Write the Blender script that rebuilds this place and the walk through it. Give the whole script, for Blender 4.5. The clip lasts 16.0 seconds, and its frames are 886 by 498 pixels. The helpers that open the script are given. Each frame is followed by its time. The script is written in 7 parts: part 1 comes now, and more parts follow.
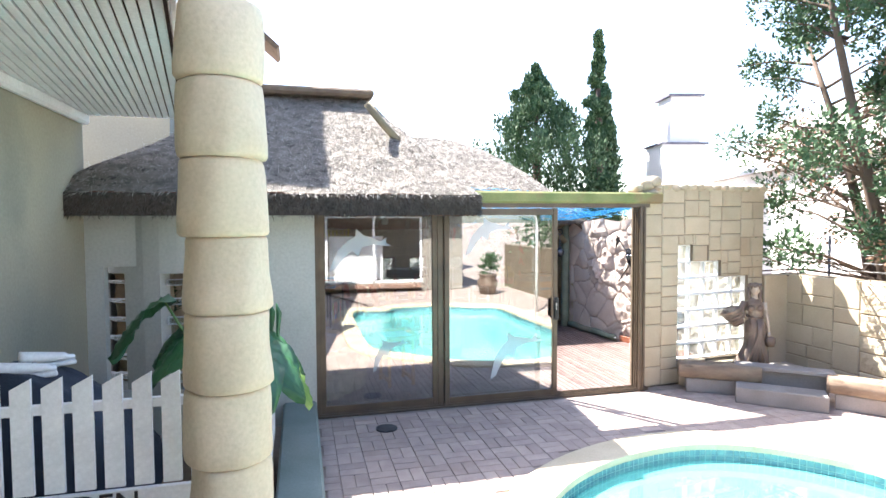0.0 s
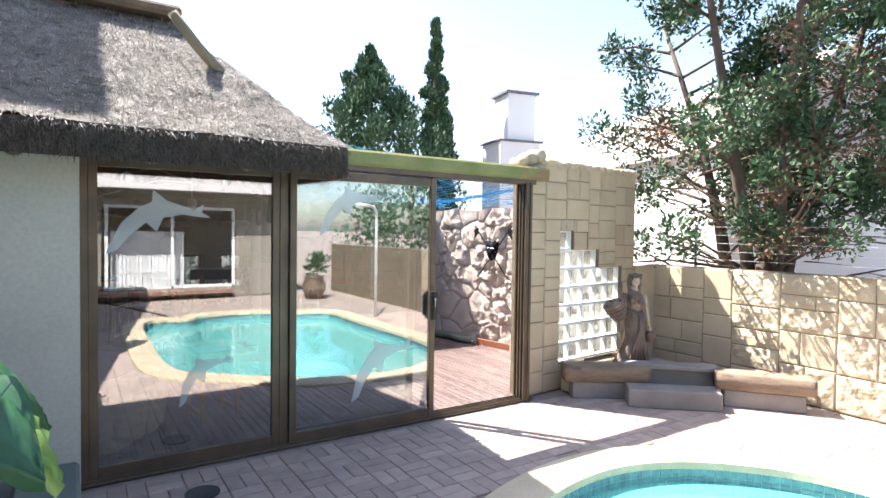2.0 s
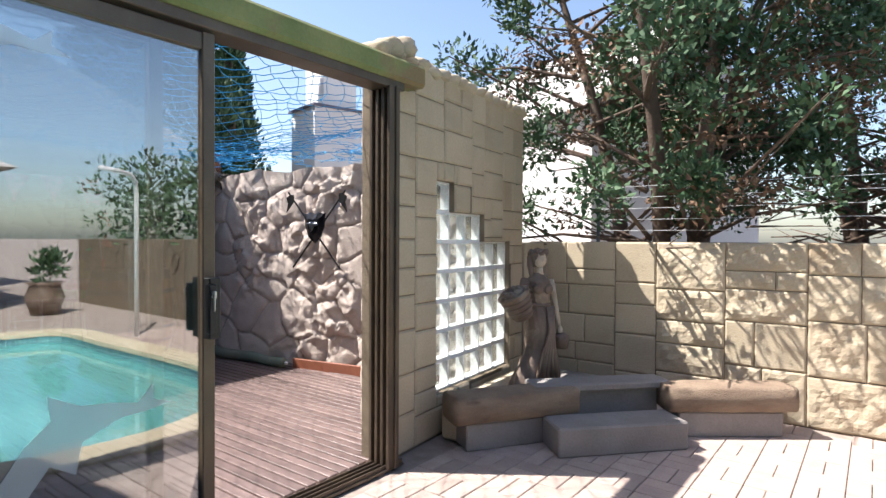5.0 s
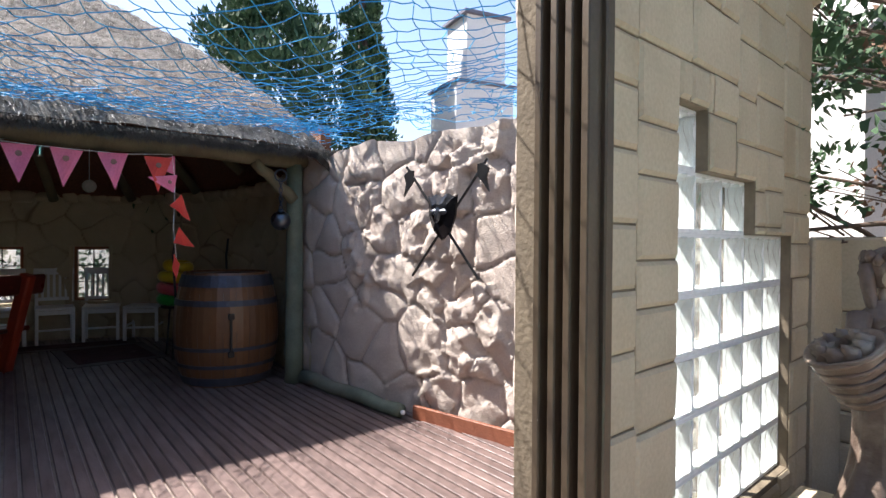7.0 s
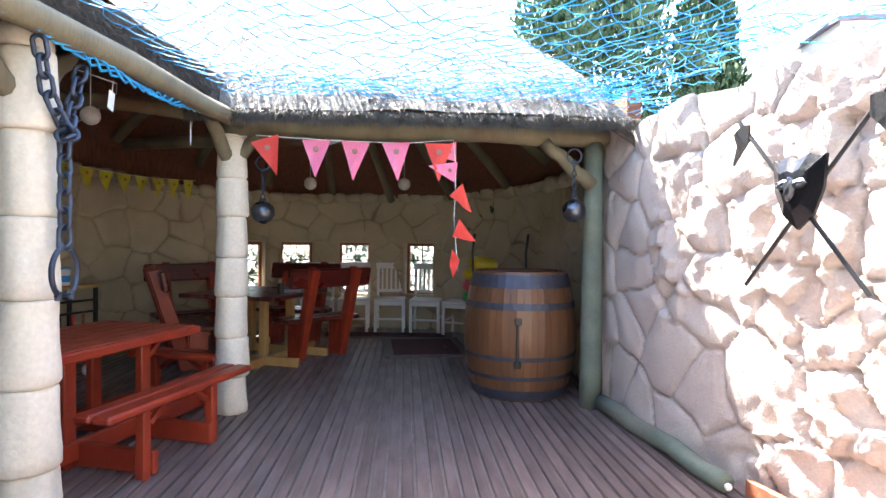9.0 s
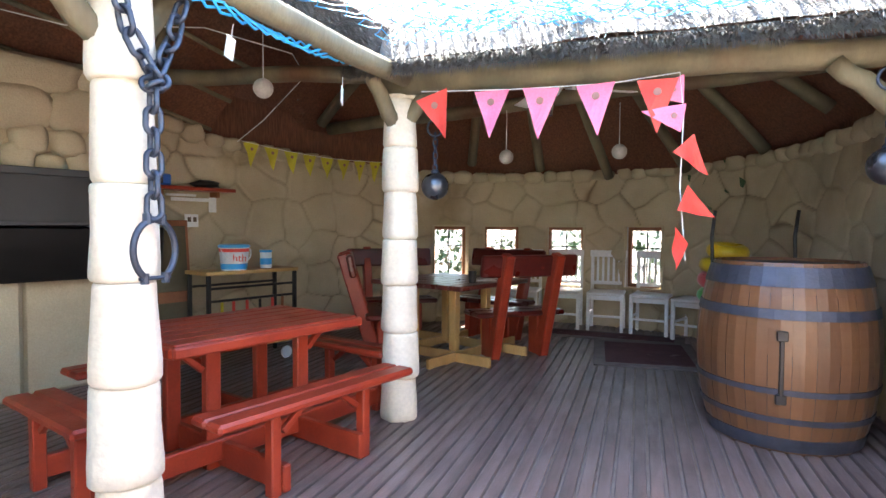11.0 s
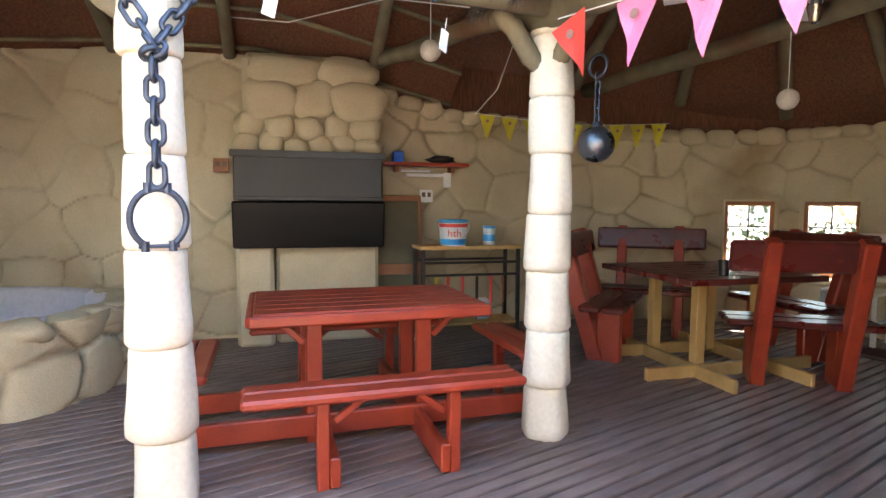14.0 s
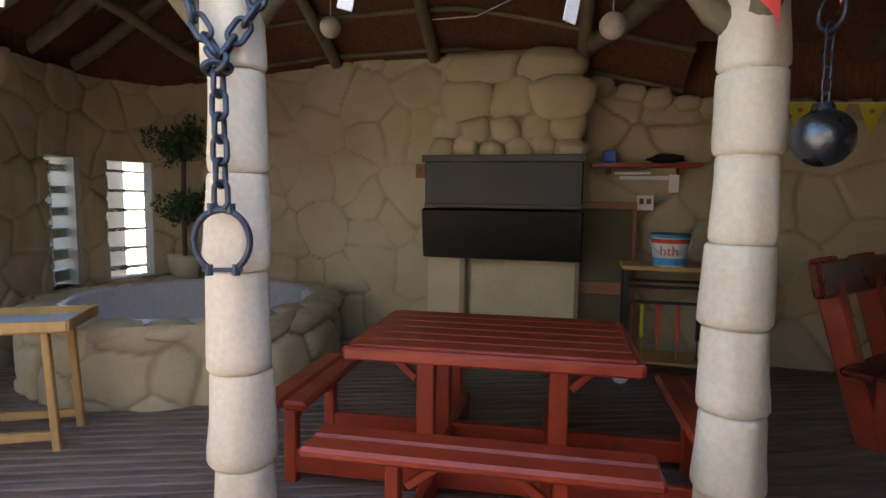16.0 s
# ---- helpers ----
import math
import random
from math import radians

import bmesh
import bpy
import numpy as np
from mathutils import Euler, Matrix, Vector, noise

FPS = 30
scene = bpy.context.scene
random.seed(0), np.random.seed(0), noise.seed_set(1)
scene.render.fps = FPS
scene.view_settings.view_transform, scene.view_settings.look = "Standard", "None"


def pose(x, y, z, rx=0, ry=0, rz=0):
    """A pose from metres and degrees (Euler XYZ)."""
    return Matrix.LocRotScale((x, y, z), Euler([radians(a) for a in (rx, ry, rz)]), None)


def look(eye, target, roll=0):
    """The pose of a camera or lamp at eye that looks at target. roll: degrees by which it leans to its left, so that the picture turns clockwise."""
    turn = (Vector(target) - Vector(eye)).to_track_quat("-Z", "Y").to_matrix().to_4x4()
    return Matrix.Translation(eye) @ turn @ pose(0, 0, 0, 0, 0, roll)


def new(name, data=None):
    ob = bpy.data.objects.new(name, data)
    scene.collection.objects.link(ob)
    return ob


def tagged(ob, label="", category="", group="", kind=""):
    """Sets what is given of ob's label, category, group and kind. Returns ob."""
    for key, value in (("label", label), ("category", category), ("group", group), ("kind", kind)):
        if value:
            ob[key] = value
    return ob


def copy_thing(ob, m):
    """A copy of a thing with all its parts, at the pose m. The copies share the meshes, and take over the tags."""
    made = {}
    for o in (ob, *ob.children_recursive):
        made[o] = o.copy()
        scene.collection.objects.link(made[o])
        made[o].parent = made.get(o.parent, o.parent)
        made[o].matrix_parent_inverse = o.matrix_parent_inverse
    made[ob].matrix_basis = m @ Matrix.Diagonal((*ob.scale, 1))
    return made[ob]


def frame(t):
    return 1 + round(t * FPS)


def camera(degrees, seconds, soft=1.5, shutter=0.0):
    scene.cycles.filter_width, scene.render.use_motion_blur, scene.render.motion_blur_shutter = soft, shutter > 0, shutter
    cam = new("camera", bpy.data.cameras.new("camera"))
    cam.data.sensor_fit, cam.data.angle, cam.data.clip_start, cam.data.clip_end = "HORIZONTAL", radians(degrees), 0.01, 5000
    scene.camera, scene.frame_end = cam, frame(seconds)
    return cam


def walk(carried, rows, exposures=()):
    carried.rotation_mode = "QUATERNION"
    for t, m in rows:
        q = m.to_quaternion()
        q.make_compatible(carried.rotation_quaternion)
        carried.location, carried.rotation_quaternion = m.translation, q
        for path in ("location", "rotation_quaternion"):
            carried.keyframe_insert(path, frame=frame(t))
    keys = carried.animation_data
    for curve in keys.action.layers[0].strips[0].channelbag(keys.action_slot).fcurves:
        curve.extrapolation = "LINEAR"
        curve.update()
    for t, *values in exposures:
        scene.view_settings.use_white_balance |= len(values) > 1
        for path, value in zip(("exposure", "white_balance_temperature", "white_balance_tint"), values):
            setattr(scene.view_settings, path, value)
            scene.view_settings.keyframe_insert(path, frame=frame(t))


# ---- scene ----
cam = camera(76.1, 16.0)
PATH = [
    (0, (0.474, -0.063, 1.998), (0.964, 1.874, 1.904), -0.3),
    (0.5, (0.572, 0.369, 1.921), (1.102, 2.295, 1.836), -0.1),
    (1, (0.57, 0.77, 1.829), (1.224, 2.658, 1.752), 0.3),
    (1.5, (0.569, 1.168, 1.738), (1.441, 2.967, 1.67), 0.5),
    (2, (0.585, 1.539, 1.673), (1.678, 3.213, 1.614), 0.8),
    (2.5, (0.729, 1.862, 1.627), (1.98, 3.422, 1.572), 0.7),
    (3, (0.956, 2.142, 1.563), (2.314, 3.61, 1.518), 0.7),
    (3.5, (1.198, 2.462, 1.392), (2.632, 3.855, 1.357), 0.4),
    (6, (2.66, 4.408, 1.288), (4.281, 5.579, 1.256), 0.5),
    (6.5, (3.035, 4.761, 1.276), (4.558, 6.056, 1.245), 0.4),
    (7, (3.337, 5.0, 1.26), (4.559, 6.584, 1.235), 0.4),
    (7.5, (3.535, 5.168, 1.231), (4.434, 6.954, 1.215), 0.3),
    (8, (3.748, 5.337, 1.239), (4.357, 7.242, 1.221), 0.4),
    (8.5, (3.892, 5.528, 1.233), (4.245, 7.497, 1.215), 0.4),
    (9, (4.003, 5.734, 1.213), (4.134, 7.729, 1.183), 0.6),
    (9.5, (4.044, 5.974, 1.209), (3.987, 7.973, 1.163), 0.6),
    (10, (4.045, 6.206, 1.187), (3.816, 8.192, 1.13), 0.5),
    (12.5, (4.537, 7.217, 1.13), (3.277, 8.765, 1.012), 0.2),
    (13, (4.657, 7.397, 1.141), (3.267, 8.828, 0.996), 0.2),
    (13.5, (4.72, 7.62, 1.134), (3.208, 8.919, 0.976), 0.4),
    (14, (4.742, 7.81, 1.121), (3.097, 8.936, 0.966), 0.3),
    (14.5, (4.714, 7.982, 1.128), (2.943, 8.898, 0.971), 0.3),
    (15, (4.656, 8.158, 1.128), (2.789, 8.856, 0.97), 0.4),
    (15.5, (4.597, 8.363, 1.159), (2.651, 8.794, 0.992), 0.5),
    (16, (4.502, 8.602, 1.214), (2.521, 8.816, 1.036), 0.7),
]
EXPOSURES = [(0, 2.7, 6500, 12), (1, 2.5, 6500, 12), (2, 2.1, 6500, 12), (3, 1.65, 6500, 12), (3.5, 1.45, 6500, 12), (6, 1.3, 6400, 12), (7, 1.55, 6400, 12), (7.5, 2.55, 6500, 12), (8, 3.0, 6500, 11), (9, 3.65, 6500, 11), (10, 4.1, 6500, 11), (12.5, 4.6, 6800, 9), (14, 4.55, 7200, 10), (16, 3.3, 7500, 12)]
walk(cam, [(t, look(eye, target, roll)) for t, eye, target, roll in PATH], EXPOSURES)

# ---- sun and sky ----
SUN = Vector((-0.40, 0.58, 1.0)).normalized()
world = bpy.data.worlds.new("world")
scene.world = world
world.use_nodes = True
wn = world.node_tree.nodes
sky = wn.new("ShaderNodeTexSky")
sky.sky_type = "NISHITA"
sky.sun_disc = False
sky.sun_elevation = math.asin(SUN.z)
sky.sun_rotation = math.atan2(SUN.x, SUN.y)
sky.dust_density = 1.5
wn["Background"].inputs["Strength"].default_value = 0.105
world.node_tree.links.new(sky.outputs[0], wn["Background"].inputs[0])
sun = new("sun", bpy.data.lights.new("sun", "SUN"))
sun.data.energy, sun.data.angle, sun.data.color = 5.0, radians(0.5), (1.0, 0.95, 0.88)
sun.matrix_world = look(SUN * 20, (0, 0, 0))


# ---- geometry helpers ----
class Geo:
    """Collects vertices and faces of one mesh."""

    def __init__(self):
        self.v, self.f = [], []

    def add(self, verts, faces):
        n = len(self.v)
        self.v += [tuple(p) for p in verts]
        self.f += [tuple(i + n for i in f) for f in faces]
        return self

    def box(self, c, s, m=None, bev=0.004):
        """A chamfered box with centre c and size s, turned by m."""
        hx, hy, hz = s[0] / 2, s[1] / 2, s[2] / 2
        b = min(bev, hx * 0.6, hy * 0.6, hz * 0.6)
        vs, idx = [], {}
        for sx in (-1, 1):
            for sy in (-1, 1):
                for sz in (-1, 1):
                    for k in range(3):
                        p = [sx * (hx - b), sy * (hy - b), sz * (hz - b)]
                        p[k] += (sx, sy, sz)[k] * b
                        idx[sx, sy, sz, k] = len(vs)
                        vs.append(Vector(p))
        fs = []
        S = (-1, 1)
        for k in range(3):
            a, c2 = (k + 1) % 3, (k + 2) % 3
            for s1 in S:
                ring = []
                for sa, sc in ((-1, -1), (1, -1), (1, 1), (-1, 1)):
                    key = [0, 0, 0]
                    key[k], key[a], key[c2] = s1, sa, sc
                    ring.append(idx[(*key, k)])
                fs.append(ring if s1 > 0 else ring[::-1])
            for sa in S:
                for sc in S:
                    key0, key1 = [0, 0, 0], [0, 0, 0]
                    key0[k], key1[k] = -1, 1
                    for q in (key0, key1):
                        q[a], q[c2] = sa, sc
                    f = [idx[(*key0, a)], idx[(*key1, a)], idx[(*key1, c2)], idx[(*key0, c2)]]
                    fs.append(f if sa * sc > 0 else f[::-1])
        for sx in S:
            for sy in S:
                for sz in S:
                    f = [idx[sx, sy, sz, 0], idx[sx, sy, sz, 1], idx[sx, sy, sz, 2]]
                    fs.append(f if sx * sy * sz > 0 else f[::-1])
        c = Vector(c)
        if m is not None:
            vs = [m @ p for p in vs]
        return self.add([p + c for p in vs], fs)

    def beam(self, p0, p1, w, h, bev=0.004):
        """A box between two points; w across, h in height."""
        p0, p1 = Vector(p0), Vector(p1)
        d = p1 - p0
        q = d.to_track_quat("Y", "Z").to_matrix()
        return self.box((p0 + p1) / 2, (w, d.length, h), q, bev)

    def tube(self, pts, r, seg=10, closed=False, caps=True, rough=0.0):
        """A round rod through points; r is one radius or one for each point."""
        pts = [Vector(p) for p in pts]
        n = len(pts)
        rs = r if isinstance(r, (list, tuple)) else [r] * n
        base = len(self.v)
        side = None
        for i, p in enumerate(pts):
            a, b = (pts[(i - 1) % n], pts[(i + 1) % n]) if closed else (pts[max(i - 1, 0)], pts[min(i + 1, n - 1)])
            t = (b - a).normalized()
            if side is None:
                side = t.orthogonal().normalized()
            else:
                side = (side - t * side.dot(t)).normalized()
            up = t.cross(side)
            for k in range(seg):
                ang = 2 * math.pi * k / seg
                rr = rs[i] * (1 + (rough * noise.noise(p * 3 + Vector((k, 0, 0))) if rough else 0))
                self.v.append(tuple(p + rr * (math.cos(ang) * side + math.sin(ang) * up)))
        for i in range(n if closed else n - 1):
            for k in range(seg):
                a, b = base + i * seg + k, base + i * seg + (k + 1) % seg
                c, d = base + ((i + 1) % n) * seg + k, base + ((i + 1) % n) * seg + (k + 1) % seg
                self.f.append((a, b, d, c))
        if caps and not closed:
            self.f.append(tuple(base + k for k in reversed(range(seg))))
            self.f.append(tuple(base + (n - 1) * seg + k for k in range(seg)))
        return self

    def lathe(self, prof, seg=24, c=(0, 0, 0), wob=0.0, seed=0.0):
        """Turns (radius, height) rows round the z axis."""
        base = len(self.v)
        for r, z in prof:
            for k in range(seg):
                a = 2 * math.pi * k / seg
                q = 1 + (wob * noise.noise(Vector((math.cos(a) * 1.6 + seed, math.sin(a) * 1.6, z * 4))) if wob else 0)
                self.v.append((c[0] + r * q * math.cos(a), c[1] + r * q * math.sin(a), c[2] + z))
        for i in range(len(prof) - 1):
            for k in range(seg):
                a, b = base + i * seg + k, base + i * seg + (k + 1) % seg
                self.f.append((a, b, b + seg, a + seg))
        if prof[0][0] > 1e-4:
            self.f.append(tuple(base + k for k in reversed(range(seg))))
        if prof[-1][0] > 1e-4:
            self.f.append(tuple(base + (len(prof) - 1) * seg + k for k in range(seg)))
        return self

    def ball(self, c, r, seg=12, rings=8, wob=0.0, sq=(1, 1, 1)):
        base = len(self.v)
        c = Vector(c)
        for i in range(rings + 1):
            th = math.pi * i / rings
            for k in range(seg):
                a = 2 * math.pi * k / seg
                d = Vector((math.sin(th) * math.cos(a), math.sin(th) * math.sin(a), -math.cos(th)))
                q = r * (1 + (wob * noise.noise((d + c) * 2.2) if wob else 0))
                self.v.append((c.x + d.x * q * sq[0], c.y + d.y * q * sq[1], c.z + d.z * q * sq[2]))
        for i in range(rings):
            for k in range(seg):
                a, b = base + i * seg + k, base + i * seg + (k + 1) % seg
                self.f.append((a, b, b + seg, a + seg))
        return self

    def prism(self, outline, z0, z1):
        """Extrudes a plan outline from z0 to z1."""
        n = len(outline)
        vs = [(x, y, z0) for x, y in outline] + [(x, y, z1) for x, y in outline]
        fs = [tuple(reversed(range(n))), tuple(range(n, 2 * n))]
        fs += [(i, (i + 1) % n, (i + 1) % n + n, i + n) for i in range(n)]
        return self.add(vs, fs)

    def mesh(self, name, mat=None, smooth=False):
        me = bpy.data.meshes.new(name)
        me.from_pydata(self.v, [], self.f)
        if mat:
            me.materials.append(mat)
        if smooth:
            me.polygons.foreach_set("use_smooth", [True] * len(me.polygons))
        me.update()
        return me


def part(name, geo, mat, parent=None, label="", smooth=False, kind="", m=None):
    ob = new(name, geo if isinstance(geo, bpy.types.Mesh) else geo.mesh(name, mat, smooth))
    if parent:
        ob.parent = parent
    if m is not None:
        ob.matrix_basis = m
    return tagged(ob, label=label, kind=kind)


def thing(name, label, category, group="", m=None):
    ob = new(name)
    ob.empty_display_size = 0.1
    if m is not None:
        ob.matrix_basis = m
    return tagged(ob, label=label, category=category, group=group)


def solo(name, geo, mat, label, category, group="", m=None, smooth=False, kind=""):
    ob = part(name, geo, mat, None, label, smooth, kind, m)
    return tagged(ob, category=category, group=group)


def structure(name, geo, mat, label, smooth=False):
    return part(name, geo, mat, None, label, smooth, "structure")


# ---- materials ----
def material(name, c1, c2=None, rough=0.7, scale=3.0, fine=60.0, bump=0.3, metal=0.0, dist=0.01, stain=None, stain_scale=0.8, stain_at=0.55, per=0.0, stretch=None, spec=0.5, stain_shade=None):
    """Two-scale coloured surface. stain: a third colour in patches; per: brightness that varies from piece to piece."""
    mt = bpy.data.materials.new(name)
    mt.use_nodes = True
    nt = mt.node_tree
    N, L = nt.nodes, nt.links
    bs = N["Principled BSDF"]
    tc = N.new("ShaderNodeTexCoord")
    src = tc.outputs["Object"]
    if stretch:
        mp = N.new("ShaderNodeMapping")
        mp.inputs["Scale"].default_value = stretch
        L.new(src, mp.inputs[0])
        src = mp.outputs[0]
    if per:
        oi = N.new("ShaderNodeObjectInfo")
        add = N.new("ShaderNodeVectorMath")
        add.operation = "ADD"
        sc = N.new("ShaderNodeVectorMath")
        sc.operation = "SCALE"
        sc.inputs["Scale"].default_value = 40
        cb = N.new("ShaderNodeCombineXYZ")
        L.new(oi.outputs["Random"], cb.inputs[0])
        L.new(cb.outputs[0], sc.inputs[0])
        L.new(src, add.inputs[0])
        L.new(sc.outputs[0], add.inputs[1])
        src = add.outputs[0]
    n1, n2 = N.new("ShaderNodeTexNoise"), N.new("ShaderNodeTexNoise")
    n1.inputs["Scale"].default_value, n1.inputs["Detail"].default_value = scale, 5
    n2.inputs["Scale"].default_value, n2.inputs["Detail"].default_value = fine, 4
    L.new(src, n1.inputs["Vector"])
    L.new(src, n2.inputs["Vector"])
    ramp = N.new("ShaderNodeMapRange")
    ramp.inputs[1].default_value, ramp.inputs[2].default_value = 0.32, 0.68
    L.new(n1.outputs[0], ramp.inputs[0])
    mx = N.new("ShaderNodeMix")
    mx.data_type = "RGBA"
    mx.inputs[6].default_value = (*c1, 1)
    mx.inputs[7].default_value = (*(c2 or [v * 0.8 for v in c1]), 1)
    L.new(ramp.outputs[0], mx.inputs[0])
    col = mx.outputs[2]
    if stain:
        n3 = N.new("ShaderNodeTexNoise")
        n3.inputs["Scale"].default_value, n3.inputs["Detail"].default_value = stain_scale, 8
        L.new(src, n3.inputs["Vector"])
        r3 = N.new("ShaderNodeMapRange")
        r3.inputs[1].default_value, r3.inputs[2].default_value = stain_at, stain_at + 0.12
        L.new(n3.outputs[0], r3.inputs[0])
        m3 = N.new("ShaderNodeMix")
        m3.data_type = "RGBA"
        m3.inputs[7].default_value = (*stain, 1)
        L.new(r3.outputs[0], m3.inputs[0])
        L.new(col, m3.inputs[6])
        col = m3.outputs[2]
    # joint colour: stained lines plus groove shade that soft indoor light barely shows
    if stain_shade:
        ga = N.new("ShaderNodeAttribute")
        ga.attribute_name = "joint_stain_shade"
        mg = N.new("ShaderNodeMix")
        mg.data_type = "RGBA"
        mg.inputs[7].default_value = (*stain_shade, 1)
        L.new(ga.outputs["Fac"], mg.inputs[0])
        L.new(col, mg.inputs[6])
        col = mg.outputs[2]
    hs = N.new("ShaderNodeHueSaturation")
    mr = N.new("ShaderNodeMapRange")
    mr.inputs[3].default_value, mr.inputs[4].default_value = 0.82, 1.18
    L.new(n2.outputs[0], mr.inputs[0])
    if per:
        ad = N.new("ShaderNodeMath")
        ad.operation = "MULTIPLY_ADD"
        ad.inputs[1].default_value, ad.inputs[2].default_value = per, 1 - per / 2
        L.new(oi.outputs["Random"], ad.inputs[0])
        ml = N.new("ShaderNodeMath")
        ml.operation = "MULTIPLY"
        L.new(ad.outputs[0], ml.inputs[0])
        L.new(mr.outputs[0], ml.inputs[1])
        L.new(ml.outputs[0], hs.inputs["Value"])
    else:
        L.new(mr.outputs[0], hs.inputs["Value"])
    L.new(col, hs.inputs["Color"])
    L.new(hs.outputs[0], bs.inputs["Base Color"])
    rr = N.new("ShaderNodeMapRange")
    rr.inputs[3].default_value, rr.inputs[4].default_value = max(rough - 0.12, 0.02), min(rough + 0.12, 1)
    L.new(n1.outputs[0], rr.inputs[0])
    L.new(rr.outputs[0], bs.inputs["Roughness"])
    bs.inputs["Metallic"].default_value = metal
    bs.inputs["Specular IOR Level"].default_value = spec
    if bump:
        bp = N.new("ShaderNodeBump")
        bp.inputs["Strength"].default_value, bp.inputs["Distance"].default_value = bump, dist
        hb = N.new("ShaderNodeMath")
        hb.operation = "ADD"
        L.new(n1.outputs[0], hb.inputs[0])
        L.new(n2.outputs[0], hb.inputs[1])
        L.new(hb.outputs[0], bp.inputs["Height"])
        L.new(bp.outputs[0], bs.inputs["Normal"])
    return mt


def glass(name, color=(0.93, 0.97, 0.96), rough=0.0, gloss=0.12, bump=0.0, scale=20.0):
    """A thin pane: clear, with a mirror share that grows towards grazing angles."""
    mt = bpy.data.materials.new(name)
    mt.use_nodes = True
    N, L = mt.node_tree.nodes, mt.node_tree.links
    out = N["Material Output"]
    N.remove(N["Principled BSDF"])
    tr, gl, mix, fr, mr = (N.new("ShaderNode" + k) for k in ("BsdfTransparent", "BsdfGlossy", "MixShader", "Fresnel", "MapRange"))
    tr.inputs[0].default_value = (*color, 1)
    gl.inputs["Roughness"].default_value = rough
    fr.inputs[0].default_value = 1.5
    mr.inputs[1].default_value, mr.inputs[2].default_value = 0.0, 1.0
    mr.inputs[3].default_value, mr.inputs[4].default_value = gloss, 1.0
    L.new(fr.outputs[0], mr.inputs[0])
    L.new(mr.outputs[0], mix.inputs[0])
    L.new(tr.outputs[0], mix.inputs[1])
    L.new(gl.outputs[0], mix.inputs[2])
    L.new(mix.outputs[0], out.inputs[0])
    if bump:
        n = N.new("ShaderNodeTexNoise")
        n.inputs["Scale"].default_value = scale
        b = N.new("ShaderNodeBump")
        b.inputs["Strength"].default_value, b.inputs["Distance"].default_value = bump, 0.02
        L.new(n.outputs[0], b.inputs["Height"])
        L.new(b.outputs[0], gl.inputs["Normal"])
    return mt


PLASTER = material("rock_plaster", (0.50, 0.425, 0.29), (0.42, 0.35, 0.235), 0.85, 2.2, 90, 0.35, stain=(0.33, 0.26, 0.16), stain_at=0.6, stain_shade=(0.15, 0.11, 0.07))
PINKROCK = material("pale_rock_plaster", (0.56, 0.48, 0.42), (0.47, 0.39, 0.345), 0.85, 3, 80, 0.4, stain=(0.40, 0.30, 0.22), stain_at=0.62, stain_shade=(0.14, 0.11, 0.09))
BLOCK = material("carved_block_plaster", (0.49, 0.415, 0.305), (0.41, 0.34, 0.24), 0.85, 2.5, 70, 0.35, stain=(0.33, 0.24, 0.15), stain_at=0.6, per=0.12)
JOINT = material("sunken_joint", (0.20, 0.16, 0.11), (0.15, 0.12, 0.085), 0.9, 8, 60, 0.3)
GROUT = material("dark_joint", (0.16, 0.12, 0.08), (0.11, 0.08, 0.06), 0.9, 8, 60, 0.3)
COLUMN = material("cream_column_plaster", (0.58, 0.48, 0.36), (0.50, 0.41, 0.29), 0.75, 2.5, 50, 0.2, stain=(0.46, 0.33, 0.19), stain_at=0.62, stain_scale=2)
COLUMN_W = material("white_column_plaster", (0.68, 0.62, 0.52), (0.60, 0.54, 0.44), 0.75, 2.5, 50, 0.2, stain=(0.45, 0.38, 0.28), stain_at=0.66, stain_scale=2)
WALLPAINT = material("painted_wall", (0.47, 0.47, 0.44), (0.40, 0.41, 0.38), 0.8, 0.9, 40, 0.1, stain=(0.36, 0.37, 0.33), stain_at=0.58)
OLIVEWALL = material("weathered_beige_wall", (0.36, 0.33, 0.24), (0.30, 0.29, 0.23), 0.85, 1.2, 40, 0.15, stain=(0.25, 0.25, 0.2), stain_at=0.55)
THATCH = material("thatch", (0.33, 0.30, 0.265), (0.15, 0.135, 0.12), 0.9, 9, 120, 1.0, dist=0.05, stain=(0.08, 0.07, 0.06), stain_scale=14, stain_at=0.56)
THATCH_IN = material("thatch_underside", (0.26, 0.105, 0.055), (0.14, 0.06, 0.034), 0.9, 20, 160, 0.8, dist=0.02, stretch=(3, 3, 0.4))
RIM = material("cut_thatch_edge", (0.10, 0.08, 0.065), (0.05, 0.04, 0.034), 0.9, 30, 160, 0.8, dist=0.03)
POLE = material("weathered_pole", (0.20, 0.17, 0.10), (0.13, 0.11, 0.07), 0.75, 5, 60, 0.3, stain=(0.13, 0.07, 0.035), stain_at=0.6, stretch=(1, 1, 0.3))
GREENPOLE = material("green_stained_pole", (0.17, 0.21, 0.16), (0.11, 0.13, 0.10), 0.7, 5, 60, 0.3, stain=(0.22, 0.2, 0.15), stain_at=0.56)
DECK = material("deck_board", (0.22, 0.158, 0.145), (0.125, 0.088, 0.081), 0.36, 4, 80, 0.25, stain=(0.22, 0.16, 0.14), stain_at=0.62, stain_scale=2.5, per=0.3, stretch=(4, 0.7, 1))
